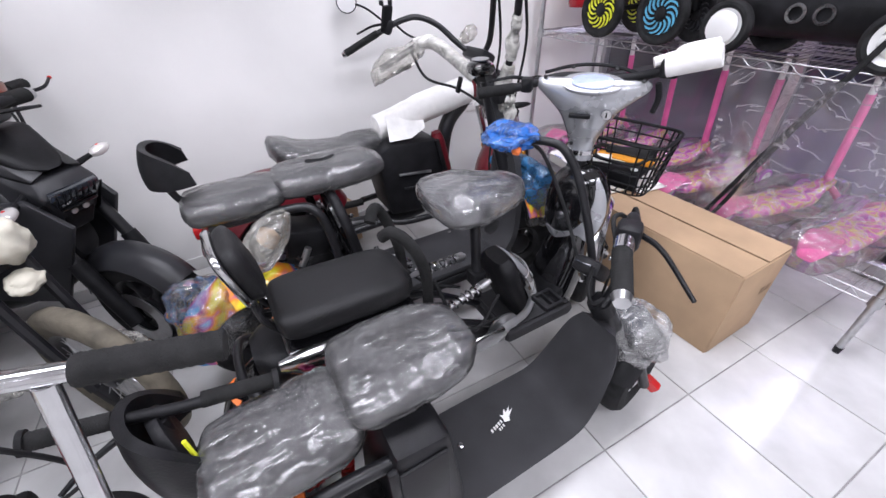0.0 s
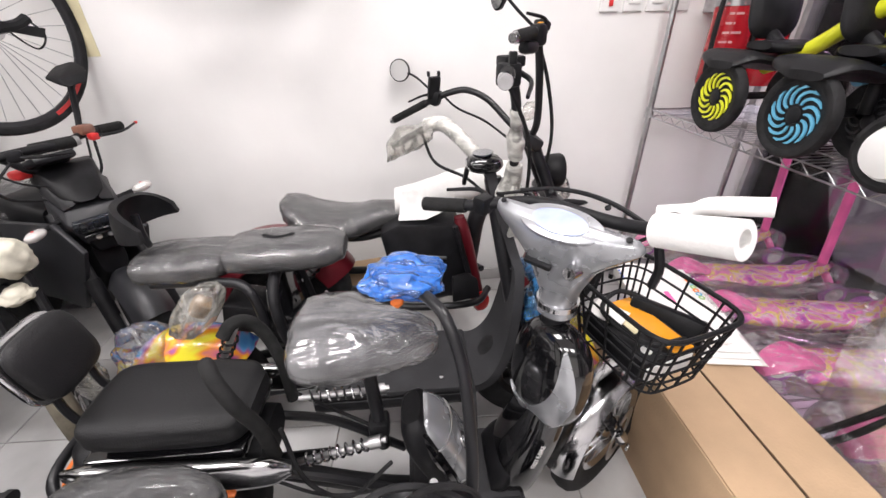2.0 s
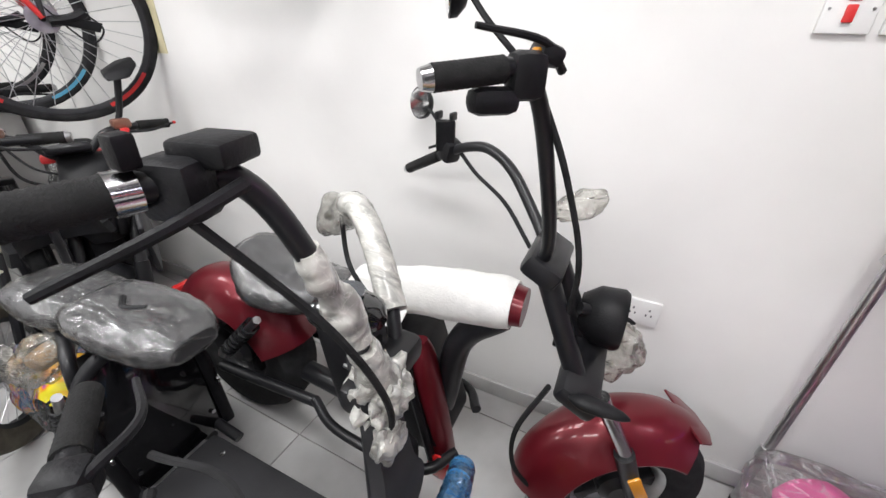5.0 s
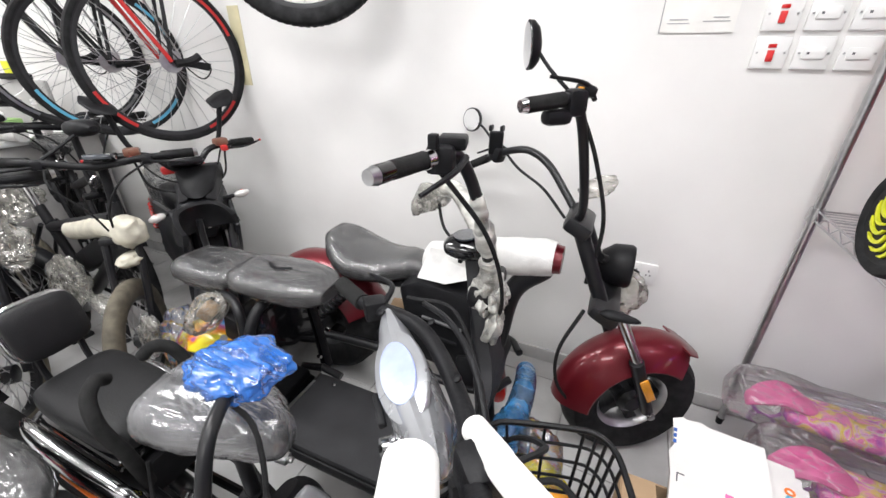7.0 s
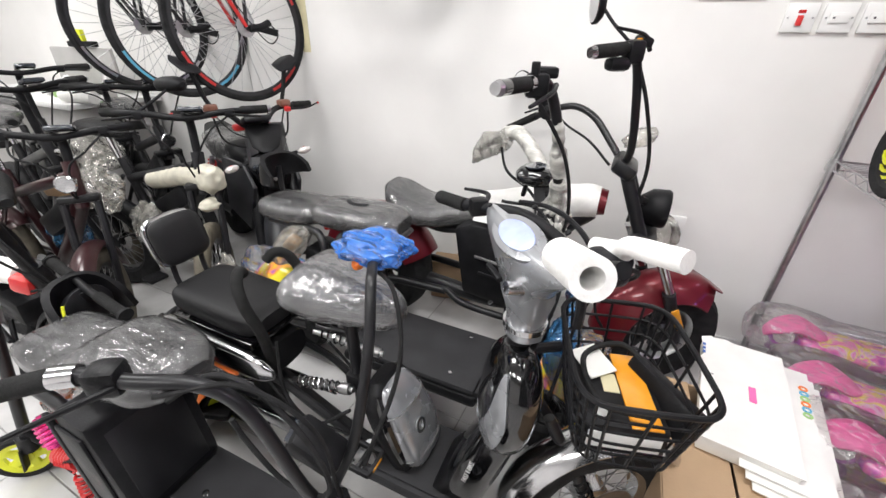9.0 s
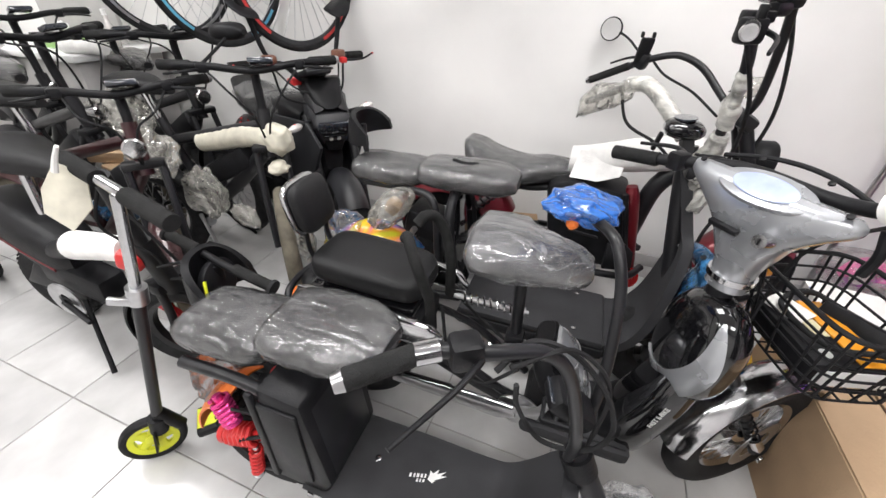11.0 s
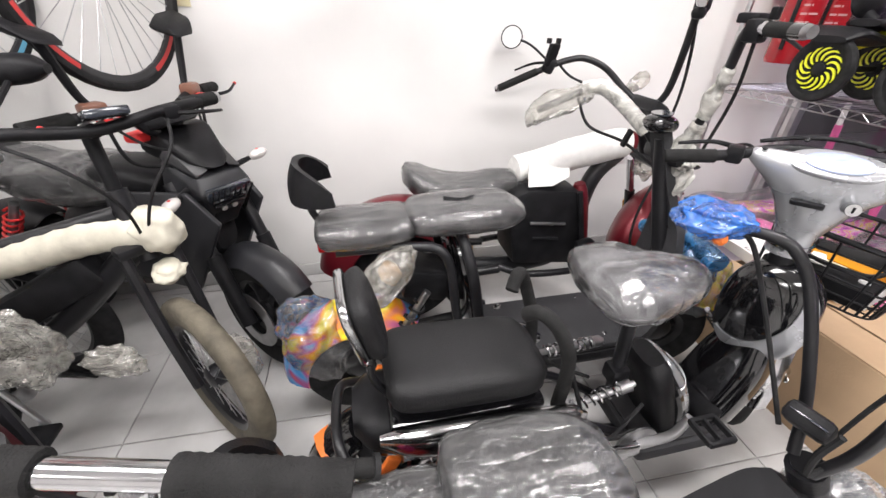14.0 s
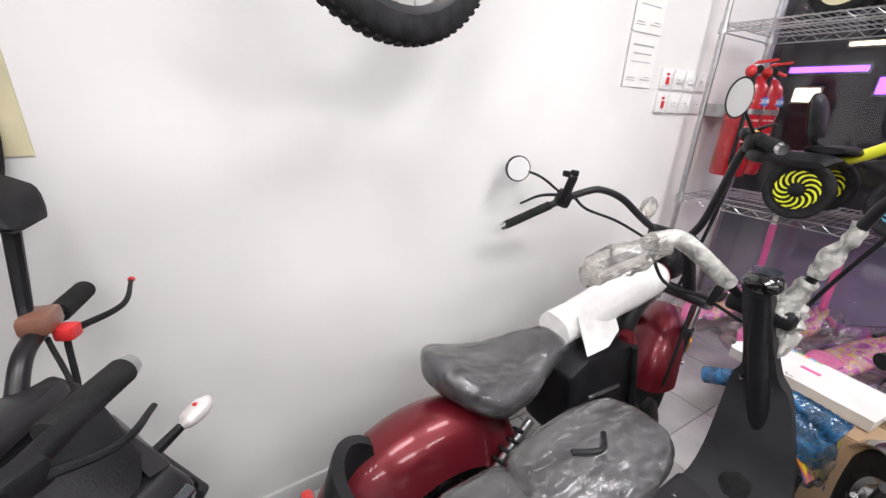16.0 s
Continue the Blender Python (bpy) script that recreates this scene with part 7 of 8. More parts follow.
    if saddle:
        part("seat_post", tube([(-L * 0.7, 0, 0.66), (-L * 0.74, 0, 0.82)], 0.015, 10, 1), M_CHROME, b)
        S_ = [(-L * 0.74 - 0.14, 0, 0.85, 0.05, 0.02), (-L * 0.74 - 0.1, 0, 0.85, 0.09, 0.035), (-L * 0.74, 0, 0.845, 0.085, 0.035), (-L * 0.74 + 0.1, 0, 0.835, 0.04, 0.028), (-L * 0.74 + 0.17, 0, 0.83, 0.02, 0.015)]
        part("saddle", loft(S_, 22, 5, 2.4), M_SEAT, b)
        if wrap:
            part("plastic_wrap", loft(S_, 36, 9, 2.4, 0.01, 0.006), M_WRAP, b, "clear film over the saddle")
    if foam:
        part("foam_wrap", tube([(hx + 0.05, 0, 0.685), (hx - 0.08, 0, 0.69), (-L * 0.4, 0, 0.645), (-L * 0.5, 0, 0.62)], (0.05, 0.042), 18, 8, ribs=0.05), M_CREAM, b, "cream foam sheet taped round the frame")
        part("foam_knot", blob((hx + 0.05, 0, 0.69), (0.06, 0.06, 0.065), 0.22, 1.8, 4, 2.2), M_CREAM, b)
        part("foam_scrap", blob(st(0.06, 0.02, 0.58), (0.04, 0.05, 0.03), 0.2, 1.8, 4, 7.2), M_CREAM, b)
    part("kickstand", tube([(-L * 0.6, 0.05, R), (-L * 0.55, 0.2, 0.01)], 0.009, 8, 1), M_BLACK, b)
    return b


gb = e_bike((-0.45, 1.26, 0), 0, "fat_tyre_bike", "black electric bike with olive brown fat tyres and cream foam wrap", R=0.26, tw=0.06, tyre=M_BROWNTYRE, steer_yaw=-48, length=1.1, foam=True, bar_h=0.95, bar_w=0.31)
part("plastic_scrap", blob((0.02, -0.12, 0.3), (0.05, 0.04, 0.09), 0.3, 2.0, 4, 5.5), M_BAG, gb, "torn milky plastic on the wheel")
part("plastic_scrap", blob((-0.3, -0.1, 0.34), (0.07, 0.03, 0.05), 0.4, 2.0, 4, 1.5, (0, 30, 0)), M_BAG, gb)
part("mirror_stalk", tube([(-0.3, -0.1, 0.98), (-0.3, -0.02, 1.02), (-0.3, 0.05, 1.06)], 0.006, 8, 4), M_BLACK, gb)
part("mirror", loft([(-0.4, 0.07, 1.06, 0.02, 0.012), (-0.36, 0.07, 1.065, 0.045, 0.03), (-0.28, 0.07, 1.07, 0.045, 0.03), (-0.24, 0.07, 1.07, 0.015, 0.01)], 18, 5, 2.6), M_BLACK, gb, "black teardrop mirror")
e_bike((-0.74, 0.93, 0), 3, "small_bike", "dark oxblood electric bike with olive brown tyres", R=0.24, tw=0.055, tyre=M_BROWNTYRE, body=M_OXBLOOD, fend=M_OXBLOOD, bar_h=0.9, length=1.0, bar_w=0.28, steer_yaw=-42)
e_bike((-1.15, 1.5, 0), -14, "city_bike", "black electric bike with wrapped saddle", R=0.27, body=M_SATIN, fend=M_BLACK, bar_h=1.0, wrap=True)
e_bike((-1.3, 1.08, 0), -6, "commuter_bike", "black electric bike with film-wrapped saddle in the row", R=0.26, bar_h=1.02, wrap=True, fend=M_BLACK, steer_yaw=20)
e_bike((-1.95, 0.72, 0), 4, "cargo_bike", "black electric bike with cream packing foam on its frame", R=0.25, bar_h=1.0, foam=True, steer_yaw=-15)
e_bike((-1.9, 1.3, 0), -10, "town_bike", "black electric bike standing deep in the row", R=0.26, bar_h=1.05, fend=M_SATIN, wrap=True)
e_bike((-1.95, 0.25, 0), 6, "step_bike", "black electric bike at the row's end", R=0.25, bar_h=0.98, wrap=True, body=M_BLACK)
e_bike((-1.7, 1.62, 0), -4, "wall_bike", "black electric bike against the wall", R=0.26, bar_h=0.96, wrap=True, body=M_SATIN)
for (x, y, z, sx, sy, sz, mt, lb, nm, sd) in ((-1.05, 1.05, 0.62, 0.12, 0.08, 0.1, M_BAG, "crumpled milky plastic bag hung on a bike", "plastic_bag", 1), (-1.45, 1.25, 0.7, 0.16, 0.1, 0.1, M_BAG, "grey plastic bag over a bike seat", "plastic_bag", 4),
                                            (-1.25, 0.95, 0.4, 0.08, 0.07, 0.1, M_BLUECLEAR, "blue plastic bag hung on a bike", "plastic_bag", 6), (-0.95, 1.15, 0.42, 0.1, 0.06, 0.11, M_BAG, "torn packing film on a bike frame", "packing_film", 8), (-0.15, 1.3, 0.18, 0.1, 0.09, 0.1, M_BAG, "crumpled clear bag on the floor", "plastic_bag", 10)):
    t = thing(nm, (x, y, z - sz), lb, "plastic bag", group="plastic bags")
    part("bag_body", blob((x, y, z), (sx, sy, sz), 0.32, 2.0, 5, sd), mt, t)
    part("bag_knot", blob((x, y, z + sz * 0.95), (0.02, 0.02, 0.03), 0.4, 2.0, 3, sd), mt, t)
for (x, y, z, s, r) in ((-1.2, 0.98, 0.62, (0.16, 0.05, 0.05), 20), (-1.16, 0.96, 0.57, (0.13, 0.05, 0.04), -10)):
    t = thing("foam_block", (x, y, z), "tan packing foam block wedged on a bike", "foam block", group="foam blocks")
    part("block", box((x, y, z), s, 0.008, (8, 0, r)), M_CARD, t)
bxw = solo("carton_scrap", box((0.38, 1.86, 0.11), (0.22, 0.12, 0.22), 0.004, (0, 0, 12)), M_CARD, "small brown carton on the floor behind the scooter", "box")

# ---- counter at the far end ----
cn = thing("counter", (-2.6, 1.7, 0), "grey laminate counter with papers and bottles", "counter")
part("body", box((-2.75, 1.72, 0.42), (1.5, 0.5, 0.84), 0.005), M_COUNTER, cn)
part("worktop", box((-2.75, 1.72, 0.86), (1.56, 0.56, 0.035), 0.006), M_WHITE, cn)
mn = thing("monitor", (-2.3, 1.78, 0.88), "grey back of a screen on the counter", "monitor")
part("housing", box((-2.35, 1.8, 1.03), (0.5, 0.03, 0.28), 0.01, (0, 0, 12)), M_COUNTER, mn)
part("stand", box((-2.35, 1.84, 0.9), (0.16, 0.1, 0.05), 0.01), M_BLACK, mn)
po = thing("pen_tray", (-2.25, 1.7, 1.17), "black tray of pens on the screen top", "tray")
part("tray", box((-2.3, 1.8, 1.19), (0.2, 0.05, 0.035), 0.006, (0, 0, 12)), M_BLACK, po)
part("note_pad", box((-2.32, 1.8, 1.24), (0.08, 0.03, 0.07), 0.004, (0, 0, 12)), M_YELLOW, po)
tb = thing("tissue_box", (-2.2, 1.6, 0.88), "green tissue box on the counter", "tissue box")
part("carton", box((-2.25, 1.62, 0.925), (0.2, 0.11, 0.085), 0.006, (0, 0, 10)), M_GREEN, tb)
part("tissue", blob((-2.25, 1.62, 0.985), (0.04, 0.025, 0.03), 0.4, 2, 3, 1), M_WHITE, tb)
bt = thing("bottle", (-2.02, 1.72, 0.88), "clear spray bottle on the counter", "bottle")
part("body", lathe([(0.001, 0), (0.03, 0), (0.032, 0.1), (0.014, 0.14), (0.012, 0.17), (0.001, 0.17)], 18, pose(-2.02, 1.72, 0.88, 90, 0, 0), close=False), M_LENS, bt)
part("cap", tube([(-2.02, 1.72, 1.05), (-2.02, 1.72, 1.08)], 0.012, 10, 1), M_WHITE, bt)
rl = thing("paper_roll", (-2.0, 1.5, 0.88), "white roll of packing foam lying on the counter", "roll")
part("roll", tube([(-2.1, 1.5, 0.915), (-1.85, 1.54, 0.915)], 0.035, 18, 1), M_FOAMW, rl)


# ---- road bikes hung nose up ----
def hung_bike(c, turn, R, tw, main, accent, label, rim_flash, wide=False):
    """The lower (rear) wheel's hub is at c; the bike's plane is turned from x."""
    b = thing("hung_bike", c, label, "bicycle", yaw=turn, local=True, group="bikes hung on the wall")
    wheel(b, (0, 0, 0), R, tw, style="wire", arms=32, rim=M_SATIN, hubr=0.022, depth=0.8 if wide else 0.55, knobs=80 if wide else 0)
    if not wide:
        part("deep_rim", lathe([(R - 0.02, -0.0095), (R - 0.034, -0.009), (R - 0.045, -0.004), (R - 0.045, 0.004), (R - 0.034, 0.009), (R - 0.02, 0.0095)], 48), M_GREYPL, b)
        for s in (-1, 1):
            part("rim_line", lathe([(R - 0.0185, 0.0098 * s), (R - 0.0225, 0.0095 * s), (R - 0.0225, 0.0105 * s), (R - 0.0185, 0.0108 * s)], 48), M_ALU, b)
    wheel(b, (-0.3, 0, 1.0), R, tw, style="wire", arms=32, rim=M_SATIN, hubr=0.02, depth=0.9)
    for a0 in (20, 200, 290):
        for s in (-1, 1):
            part("rim_flash", lathe([(R - 0.023, 0.0098 * s), (R - 0.036, 0.009 * s), (R - 0.036, 0.0105 * s), (R - 0.023, 0.0115 * s)], 10, arc=(a0, a0 + 34)), rim_flash, b)
    BBp, SC, HT = (-0.2, 0, 0.36), (0.06, 0, 0.52), (-0.22, 0, 0.93)
    for s in (-0.045, 0.045):
        part("chain_stay", tube([(0, s * 1.2, 0), (-0.2, s * 0.6, 0.36)], 0.009, 8, 1), accent, b)
        part("seat_stay", tube([(0, s * 1.2, 0), (0.06, s * 0.4, 0.5)], 0.008, 8, 1), main, b)
        part("fork_blade", tube([(-0.235, s * 0.6, 0.8), (-0.27, s, 0.92), (-0.3, s, 1.0)], 0.01, 8, 4), main, b)
    part("seat_tube", tube([BBp, SC, (0.17, 0, 0.59)], 0.016, 10, 2), main, b)
    part("down_tube", tube([BBp, (-0.24, 0, 0.82)], 0.021, 10, 1), accent, b)
    part("top_tube", tube([SC, (-0.14, 0, 0.88)], 0.016, 10, 1), main, b)
    part("head_tube", tube([(-0.26, 0, 0.8), (-0.1, 0, 0.9)], 0.02, 10, 1), main, b)
    part("saddle", loft([(0, 0, 0, 0.03, 0.02), (0.06, 0, 0, 0.035, 0.022), (0.16, 0, 0, 0.065, 0.025), (0.24, 0, 0, 0.06, 0.02)], 18, 5, 2.4, m=pose(0.2, 0, 0.72, 0, 90, 0)), M_SEAT, b)
    part("handlebar", tube([(-0.05, 0.2, 0.98), (0.0, 0.15, 0.95), (-0.02, 0, 0.93), (0.0, -0.15, 0.95), (-0.05, -0.2, 0.98)], 0.0125, 8, 5), M_BLACK, b)
    part("cassette", lathe([(0.012, -0.05), (0.045, -0.05), (0.03, -0.025), (0.012, -0.025)], 22, Matrix()), M_STEEL, b)
    part("derailleur", tube([(0.01, -0.06, -0.01), (0.07, -0.065, 0.0), (0.11, -0.065, 0.02)], 0.016, 8, 3), M_BLACK, b)
    part("derailleur_cage", plate([(-0.06, -0.015), (0.06, -0.02), (0.07, 0.012), (-0.06, 0.012)], 0.01, pose(0.08, -0.07, -0.01, 90, 10, 0), 0.003), M_BLACK, b)
    part("chain_ring", lathe([(0.05, -0.002), (0.09, -0.002), (0.09, 0.002), (0.05, 0.002)], 30, pose(-0.2, -0.06, 0.36)), M_BLACK, b)
    part("chain", tube([(0.04, -0.05, 0.02), (-0.12, -0.06, 0.4)], 0.004, 6, 1), M_STEEL, b)
    cable(b, [(0.11, -0.06, 0.02), (0.15, -0.06, -0.03), (0.1, -0.06, -0.07), (0.02, -0.05, 0.02), (-0.1, -0.04, 0.2)], 0.003)
    part("wall_hook", tube([(0.1, 0.0, 1.36), (0.0, 0.0, 1.37), (-0.2, 0.0, 1.33)], 0.008, 8, 3), M_STEEL, b)
    return b


hung_bike((-0.685, 1.685, 1.3), 76, 0.335, 0.029, M_SATIN, M_REDP, "black and red road bike hung upright on the wall", M_REDP)
hung_bike((-1.11, 1.685, 1.29), 76, 0.335, 0.029, M_SATIN, M_SATIN, "black and blue road bike hung upright on the wall", M_BLUE)
hung_bike((-1.44, 1.685, 1.3), 74, 0.335, 0.029, M_SATIN, M_GREYSEAT, "black road bike hung upright on the wall", M_STEEL)
hung_bike((0.075, 1.72, 1.755), 18, 0.335, 0.046, M_SATIN, M_BLACK, "black mountain bike hung upright on the wall", M_SATIN, True)


# ---- toys on the rack ----
def trike(y, col, x=1.705, z=0.933):
    """A toddler's tricycle standing along the shelf, its fan wheels at the back."""
    t = thing("toddler_trike", (x + 0.15, y, z), "black toddler tricycle with %s fan-blade wheels on the rack" % ("fluorescent yellow" if col is M_YELLOW else "light blue"), "tricycle", group="toddler tricycles")
    R = 0.115
    wheel(t, (x, y, z + R), R, 0.035, yaw=90, style="fan", arms=13, arm_mat=col, rim=M_BLACK, hubr=0.022, depth=0.5)
    wheel(t, (x + 0.28, y, z + R), R, 0.035, yaw=90, style="fan", arms=13, arm_mat=col, rim=M_BLACK, hubr=0.022, depth=0.5)
    wheel(t, (x + 0.17, y - 0.36, z + R * 0.9), R * 0.9, 0.04, yaw=82, style="fan", arms=11, arm_mat=M_GREYPL, rim=M_BLACK, hubr=0.02, depth=0.5)
    part("axle", tube([(x, y, z + R), (x + 0.28, y, z + R)], 0.012, 8, 1), M_BLACK, t)
    part("mudguard", loft([(x - 0.03, y, z + R + 0.1, 0.06, 0.012), (x + 0.03, y + 0.04, z + R + 0.12, 0.13, 0.024), (x + 0.14, y + 0.01, z + R + 0.1, 0.1, 0.022), (x + 0.25, y + 0.01, z + R + 0.12, 0.1, 0.022), (x + 0.31, y, z + R + 0.1, 0.06, 0.012)], 18, 4, 2.6), M_BLACK, t)
    part("frame_tube", tube([(x + 0.15, y + 0.02, z + 0.2), (x + 0.15, y - 0.1, z + 0.25), (x + 0.15, y - 0.24, z + 0.34), (x + 0.15, y - 0.3, z + 0.37), (x + 0.15, y - 0.33, z + 0.36), (x + 0.15, y - 0.34, z + 0.3)], (0.021, 0.025), 14, 8), col, t)
    part("seat_pan", loft([(x + 0.06, y - 0.03, z + 0.27, 0.05, 0.012), (x + 0.1, y - 0.03, z + 0.265, 0.085, 0.018), (x + 0.2, y - 0.03, z + 0.265, 0.085, 0.018), (x + 0.25, y - 0.03, z + 0.27, 0.05, 0.012)], 18, 4, 2.8), M_BLACK, t)
    part("seat_back", loft([(-0.02, 0, 0, 0.06, 0.07), (0.0, 0, 0, 0.088, 0.1), (0.02, 0, 0, 0.06, 0.07)], 24, 5, 3.2, m=pose(x + 0.15, y + 0.06, z + 0.38, 0, 0, 90) @ pose(0, 0, 0, 0, 12, 0)), M_BLACK, t)
    part("seat_stalk", tube([(x + 0.15, y + 0.0, z + 0.27), (x + 0.15, y + 0.06, z + 0.31)], 0.02, 10, 1), M_BLACK, t)
    part("handlebar", tube([(x, y - 0.26, z + 0.52), (x + 0.09, y - 0.31, z + 0.52), (x + 0.15, y - 0.32, z + 0.52), (x + 0.21, y - 0.31, z + 0.52), (x + 0.3, y - 0.26, z + 0.52)], 0.013, 10, 6), M_BLACK, t)
    part("head_cap", loft([(-0.06, 0, 0, 0.025, 0.02), (-0.04, 0, 0, 0.05, 0.04), (0.01, 0, 0, 0.058, 0.048), (0.05, 0, -0.01, 0.04, 0.03), (0.065, 0, -0.015, 0.015, 0.012)], 20, 5, 2.4, m=pose(x + 0.15, y - 0.32, z + 0.5, 0, 0, -90)), M_GLOSSB, t)
    part("steering_post", tube([(x + 0.15, y - 0.32, z + 0.5), (x + 0.15, y - 0.35, z + 0.12)], 0.016, 10, 1), M_BLACK, t)


trike(1.475, M_YELLOW)
trike(1.165, M_BLUE)
car = thing("ride_on_car", (1.95, 0.62, 0.93), "red and black ride-on toy car under clear film on the rack", "toy car")
part("body", loft([(0.3, 1.96, 1.06, 0.12, 0.05), (0.36, 1.97, 1.07, 0.19, 0.085), (0.62, 1.98, 1.08, 0.21, 0.1), (0.9, 1.98, 1.07, 0.2, 0.09), (0.98, 1.97, 1.05, 0.12, 0.05)], 26, 5, 3.4, m=Matrix(((0, 1, 0, 0), (1, 0, 0, 0), (0, 0, 1, 0), (0, 0, 0, 1)))), M_BLACK, car)
part("red_roof", lathe([(0.29, -0.2), (0.33, -0.2), (0.335, 0), (0.33, 0.2), (0.29, 0.2), (0.3, 0)], 26, pose(1.98, 0.66, 1.06, 0, 0, 90), arc=(12, 150)), M_REDP, car, "red arched roof")
part("windscreen", lathe([(0.01, -0.17), (0.28, -0.17), (0.28, 0.17), (0.01, 0.17)], 20, pose(1.98, 0.66, 1.08, 0, 0, 90), arc=(15, 150)), M_SHEET, car, "clear film window")
wheel(car, (1.71, 0.9, 1.02), 0.088, 0.05, yaw=90, style="cast", arms=5, rim=M_WHITE, hubr=0.04, depth=0.35)
part("wheel_cap", plate(ngon(26, 0.055, 0.055), 0.012, pose(1.682, 0.9, 1.02, 0, 90, 0), 0.004), M_WHITE, car, "white wheel cap")
wheel(car, (1.71, 0.42, 1.02), 0.088, 0.05, yaw=90, style="cast", arms=5, rim=M_WHITE, hubr=0.04, depth=0.35)
for y in (0.72, 0.64):
    part("headlamp_ring", lathe([(0.02, -0.008), (0.03, -0.008), (0.03, 0.008), (0.02, 0.008)], 22, pose(1.765, y, 1.07, 0, 0, 90)), M_CHROME, car)
tw_ = thing("spare_wheel", (1.95, 1.62, 1.69), "tan spoked bike wheel lying up on the rack's top shelf", "wheel")
wheel(tw_, (1.93, 1.6, 1.87), 0.185, 0.05, yaw=60, style="cast", arms=5, tyre=M_RUBBER, rim=M_TAPE, arm_mat=M_TAPE, hubr=0.03)
tb2 = thing("pedal_car", (2.0, 1.05, 1.69), "black toy vehicle on the rack's top shelf", "toy car")
part("body", loft([(0.7, 2.0, 1.8, 0.08, 0.05), (0.8, 2.0, 1.82, 0.16, 0.1), (1.1, 2.0, 1.84, 0.17, 0.11), (1.25, 2.0, 1.8, 0.1, 0.06)], 22, 5, 3, m=Matrix(((0, 1, 0, 0), (1, 0, 0, 0), (0, 0, 1, 0), (0, 0, 0, 1)))), M_BLACK, tb2)
for y in (0.8, 1.15):
    wheel(tb2, (1.83, y, 1.77), 0.075, 0.04, yaw=90, style="cast", arms=5, hubr=0.02)


def pink_scooter(y, yaw, x=1.98, z=0.278, tall=True):
    """A child's pink scooter in a clear bag, its pink post upright."""
    s = thing("child_scooter", (x, y, z), "pink flowered child's scooter in a clear plastic bag", "kick scooter", yaw=yaw, local=True, group="children's scooters")
    part("deck", loft([(-0.25, 0, 0.06, 0.04, 0.014), (-0.2, 0, 0.06, 0.07, 0.024), (0.1, 0, 0.065, 0.07, 0.026), (0.2, 0, 0.09, 0.04, 0.02), (0.26, 0, 0.12, 0.03, 0.02)], 20, 5, 3), M_FLORAL, s, "flower printed deck")
    part("brake_guard", loft([(-0.34, 0, 0.045, 0.03, 0.012), (-0.31, 0, 0.08, 0.05, 0.018), (-0.26, 0, 0.105, 0.056, 0.02), (-0.2, 0, 0.09, 0.045, 0.014), (-0.17, 0, 0.08, 0.02, 0.008)], 14, 5, 2.4), M_PINK, s, "pink rear guard")
    for (wx, wy) in ((-0.28, 0), (0.26, -0.09), (0.26, 0.09)):
        wheel(s, (wx, wy, 0.045), 0.045, 0.026, style="cast", arms=5, tyre=M_PURPLE, rim=M_WHITE, arm_mat=M_WHITE, hubr=0.014, depth=0.35)
    part("front_axle", tube([(0.26, -0.09, 0.05), (0.26, 0, 0.1), (0.26, 0.09, 0.05)], 0.014, 10, 5), M_PINK, s)
    part("post", tube([(0.25, 0, 0.1), (0.21, 0, 0.5 if tall else 0.3)], 0.016, 12, 1), M_PINK, s, "pink post")
    part("post_top", tube([(0.21, 0, 0.48 if tall else 0.28), (0.2, 0, 0.6 if tall else 0.36)], 0.012, 12, 1), M_WHITE, s)
    part("plastic_bag", loft([(-0.4, 0, 0.05, 0.06, 0.03), (-0.34, 0, 0.07, 0.1, 0.065), (-0.05, 0, 0.065, 0.12, 0.06), (0.1, 0, 0.08, 0.13, 0.07), (0.29, 0, 0.09, 0.08, 0.05), (0.33, 0, 0.09, 0.02, 0.02)], 34, 9, 3.0, 0, 0.012, freq=9), M_TOYBAG, s, "clear plastic bag")


for y_, turn_ in ((1.69, -6), (1.41, -10), (1.16, -12), (0.9, -8), (0.6, -14), (0.32, -4)):
    pink_scooter(y_, turn_, 2.05)

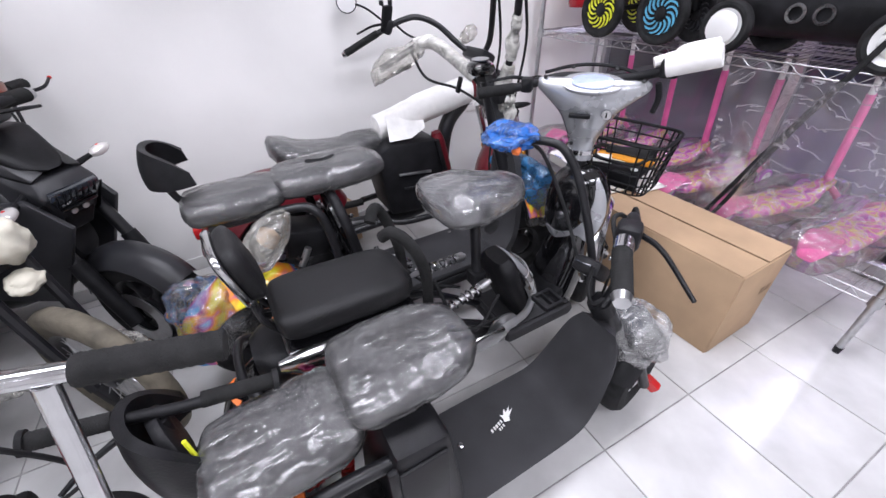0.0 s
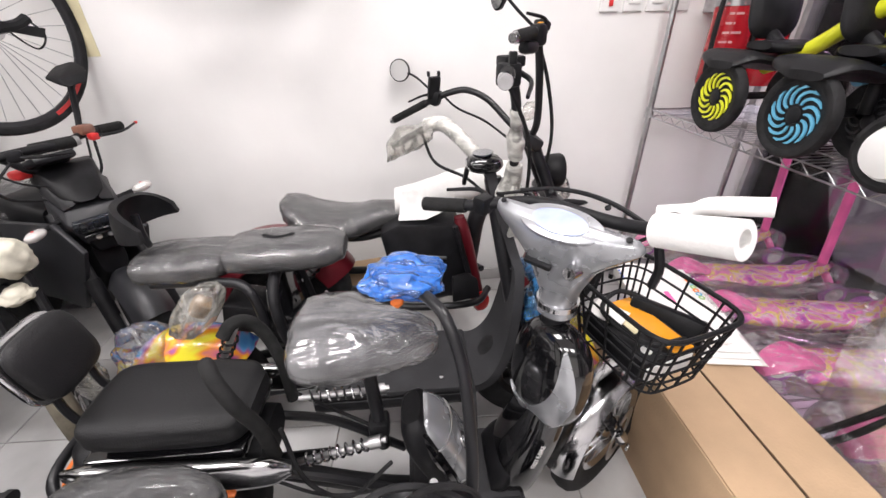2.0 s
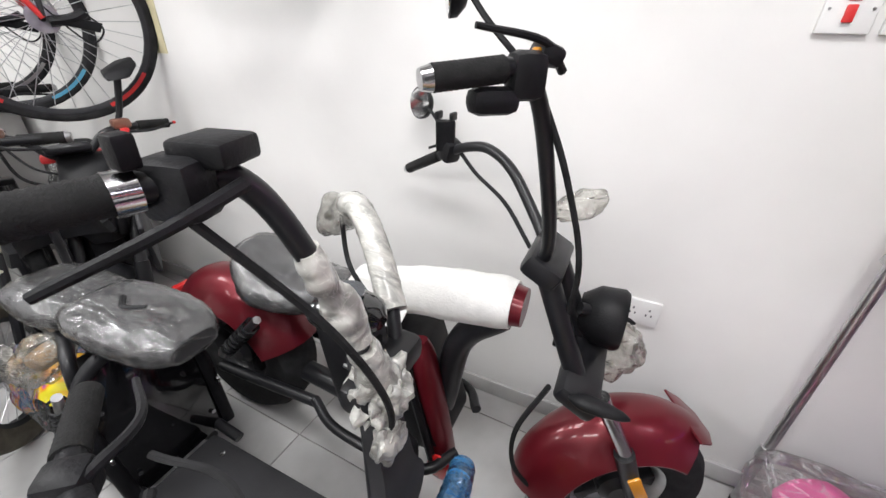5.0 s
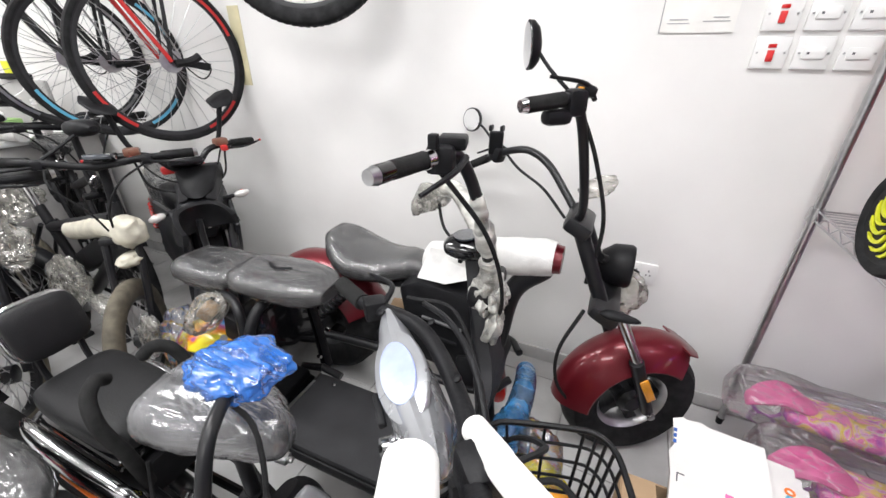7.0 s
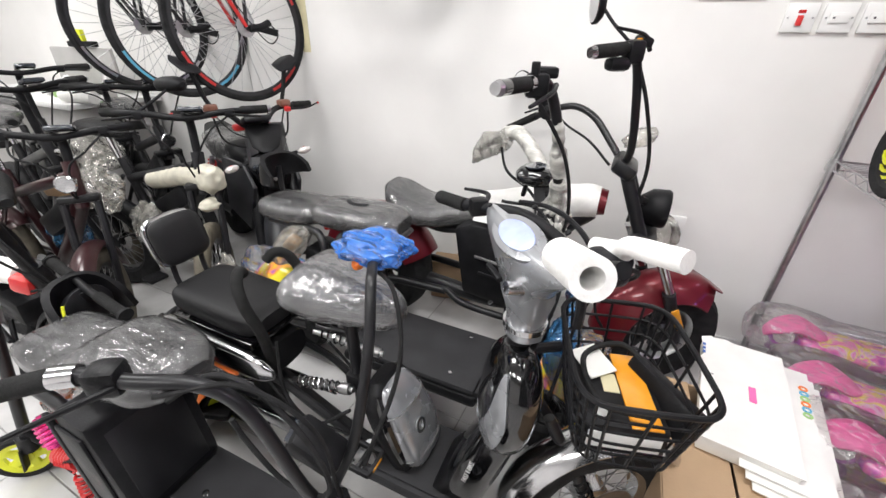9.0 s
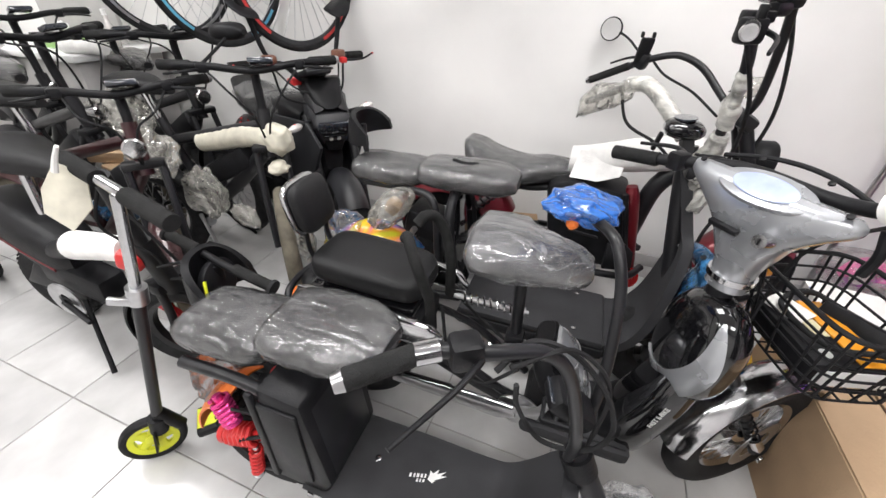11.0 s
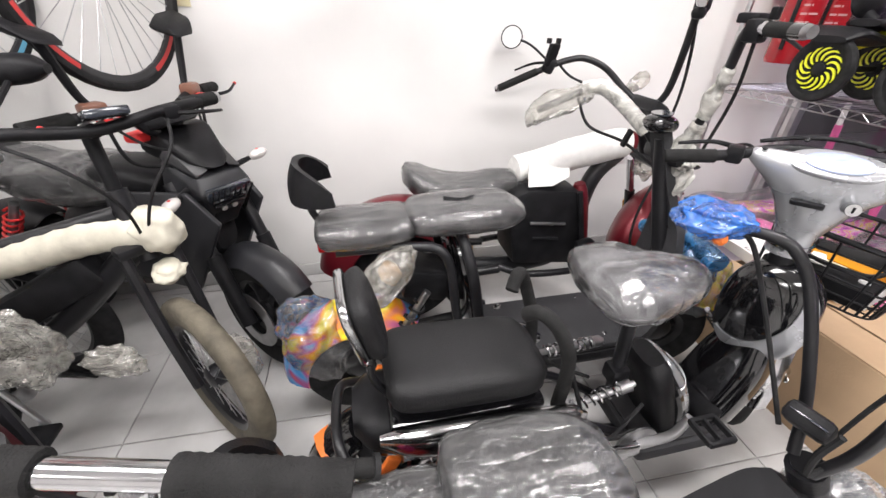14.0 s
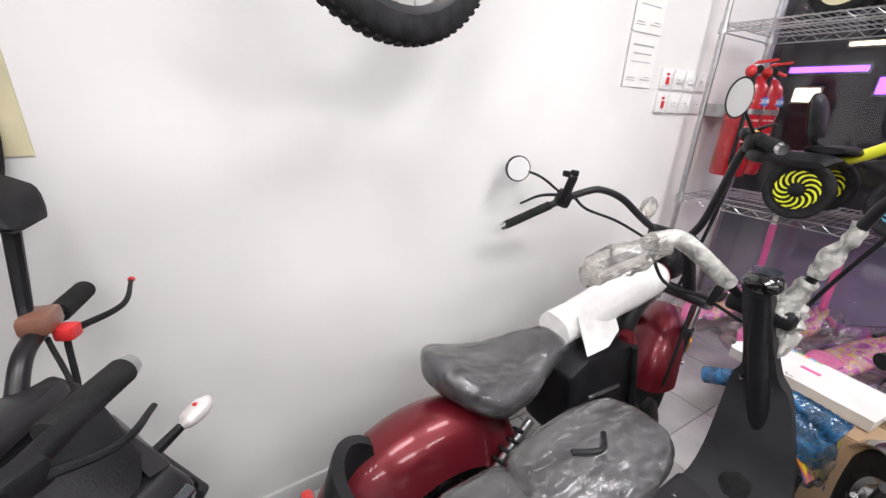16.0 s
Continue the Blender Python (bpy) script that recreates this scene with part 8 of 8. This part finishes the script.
# loose plastic sheet and hoses beside the carton
own = bmesh.new()
gr = []
for i in range(26):
    u = i / 25
    row = []
    for j in range(22):
        v = j / 21
        w = 0.035 * math.sin(7 * u + 2 * v) + 0.008 * noise.noise(Vector((u * 5, v * 4, 0)))
        row.append(own.verts.new((1.685 + w + 0.02 * (1 - v), 0.16 + 0.62 * u + 0.06 * v, 0.3 + 0.66 * v - 0.05 * math.sin(3 * u))))
    gr.append(row)
for p, q in zip(gr, gr[1:]):
    for j in range(21):
        own.faces.new((p[j], q[j], q[j + 1], p[j + 1]))
sheet = solo("plastic_sheet", own, M_SHEET, "clear plastic sheet hanging loose off the rack", "plastic sheet")
for k in range(2):
    solo("hose", tube([(1.7, 0.33 - 0.02 * k, 1.35), (1.69, 0.43, 1.05), (1.685, 0.56 + 0.01 * k, 0.72), (1.69, 0.68 + 0.03 * k, 0.36), (1.7, 0.74 + 0.03 * k, 0.28)], 0.008, 8, 8), M_RUBBER, "thin black hose hanging down the rack", "hose", group="hoses")


# ---- floor tiles ----
def tile_mesh():
    bm = box((0, 0, 0), (TILE - 0.004, TILE - 0.004, 0.01), 0.0012, segs=1)
    me = bpy.data.meshes.new("floor_tile")
    bm.to_mesh(me)
    bm.free()
    me.materials.append(M_TILE)
    return me


TILE_ME = tile_mesh()
SKEW = pose(0.716, 0.303, 0, 0, 0, -1.8) @ pose(-0.716, -0.303, 0)
rest = bmesh.new()
for i in range(-13, 6):
    for j in range(-10, 6):
        x, y = TX + (i - 0.5) * TILE, TY + (j - 0.5) * TILE
        x0, x1, y0, y1 = max(x - TILE / 2, -4.38), min(x + TILE / 2, 2.38), max(y - TILE / 2, -2.99), min(y + TILE / 2, 2.02)
        if x1 - x0 < 0.03 or y1 - y0 < 0.03:
            continue
        if x1 - x0 > TILE - 0.001 and y1 - y0 > TILE - 0.001 and x > -2.6 and y > -1.1:
            t = new("floor_tile", TILE_ME)
            t.parent = FLOOR
            t.matrix_basis = SKEW @ pose(x, y, -0.005 + 0.0006 * math.sin(i * 12.9 + j * 78.2))
        else:
            box(((x0 + x1) / 2, (y0 + y1) / 2, -0.005), (x1 - x0 - 0.004, y1 - y0 - 0.004, 0.01), 0, bm=rest)
bmesh.ops.transform(rest, verts=rest.verts, matrix=SKEW)
tagged(part("floor_tiles_far", rest, M_TILE, FLOOR, smooth=False), kind="stuff")
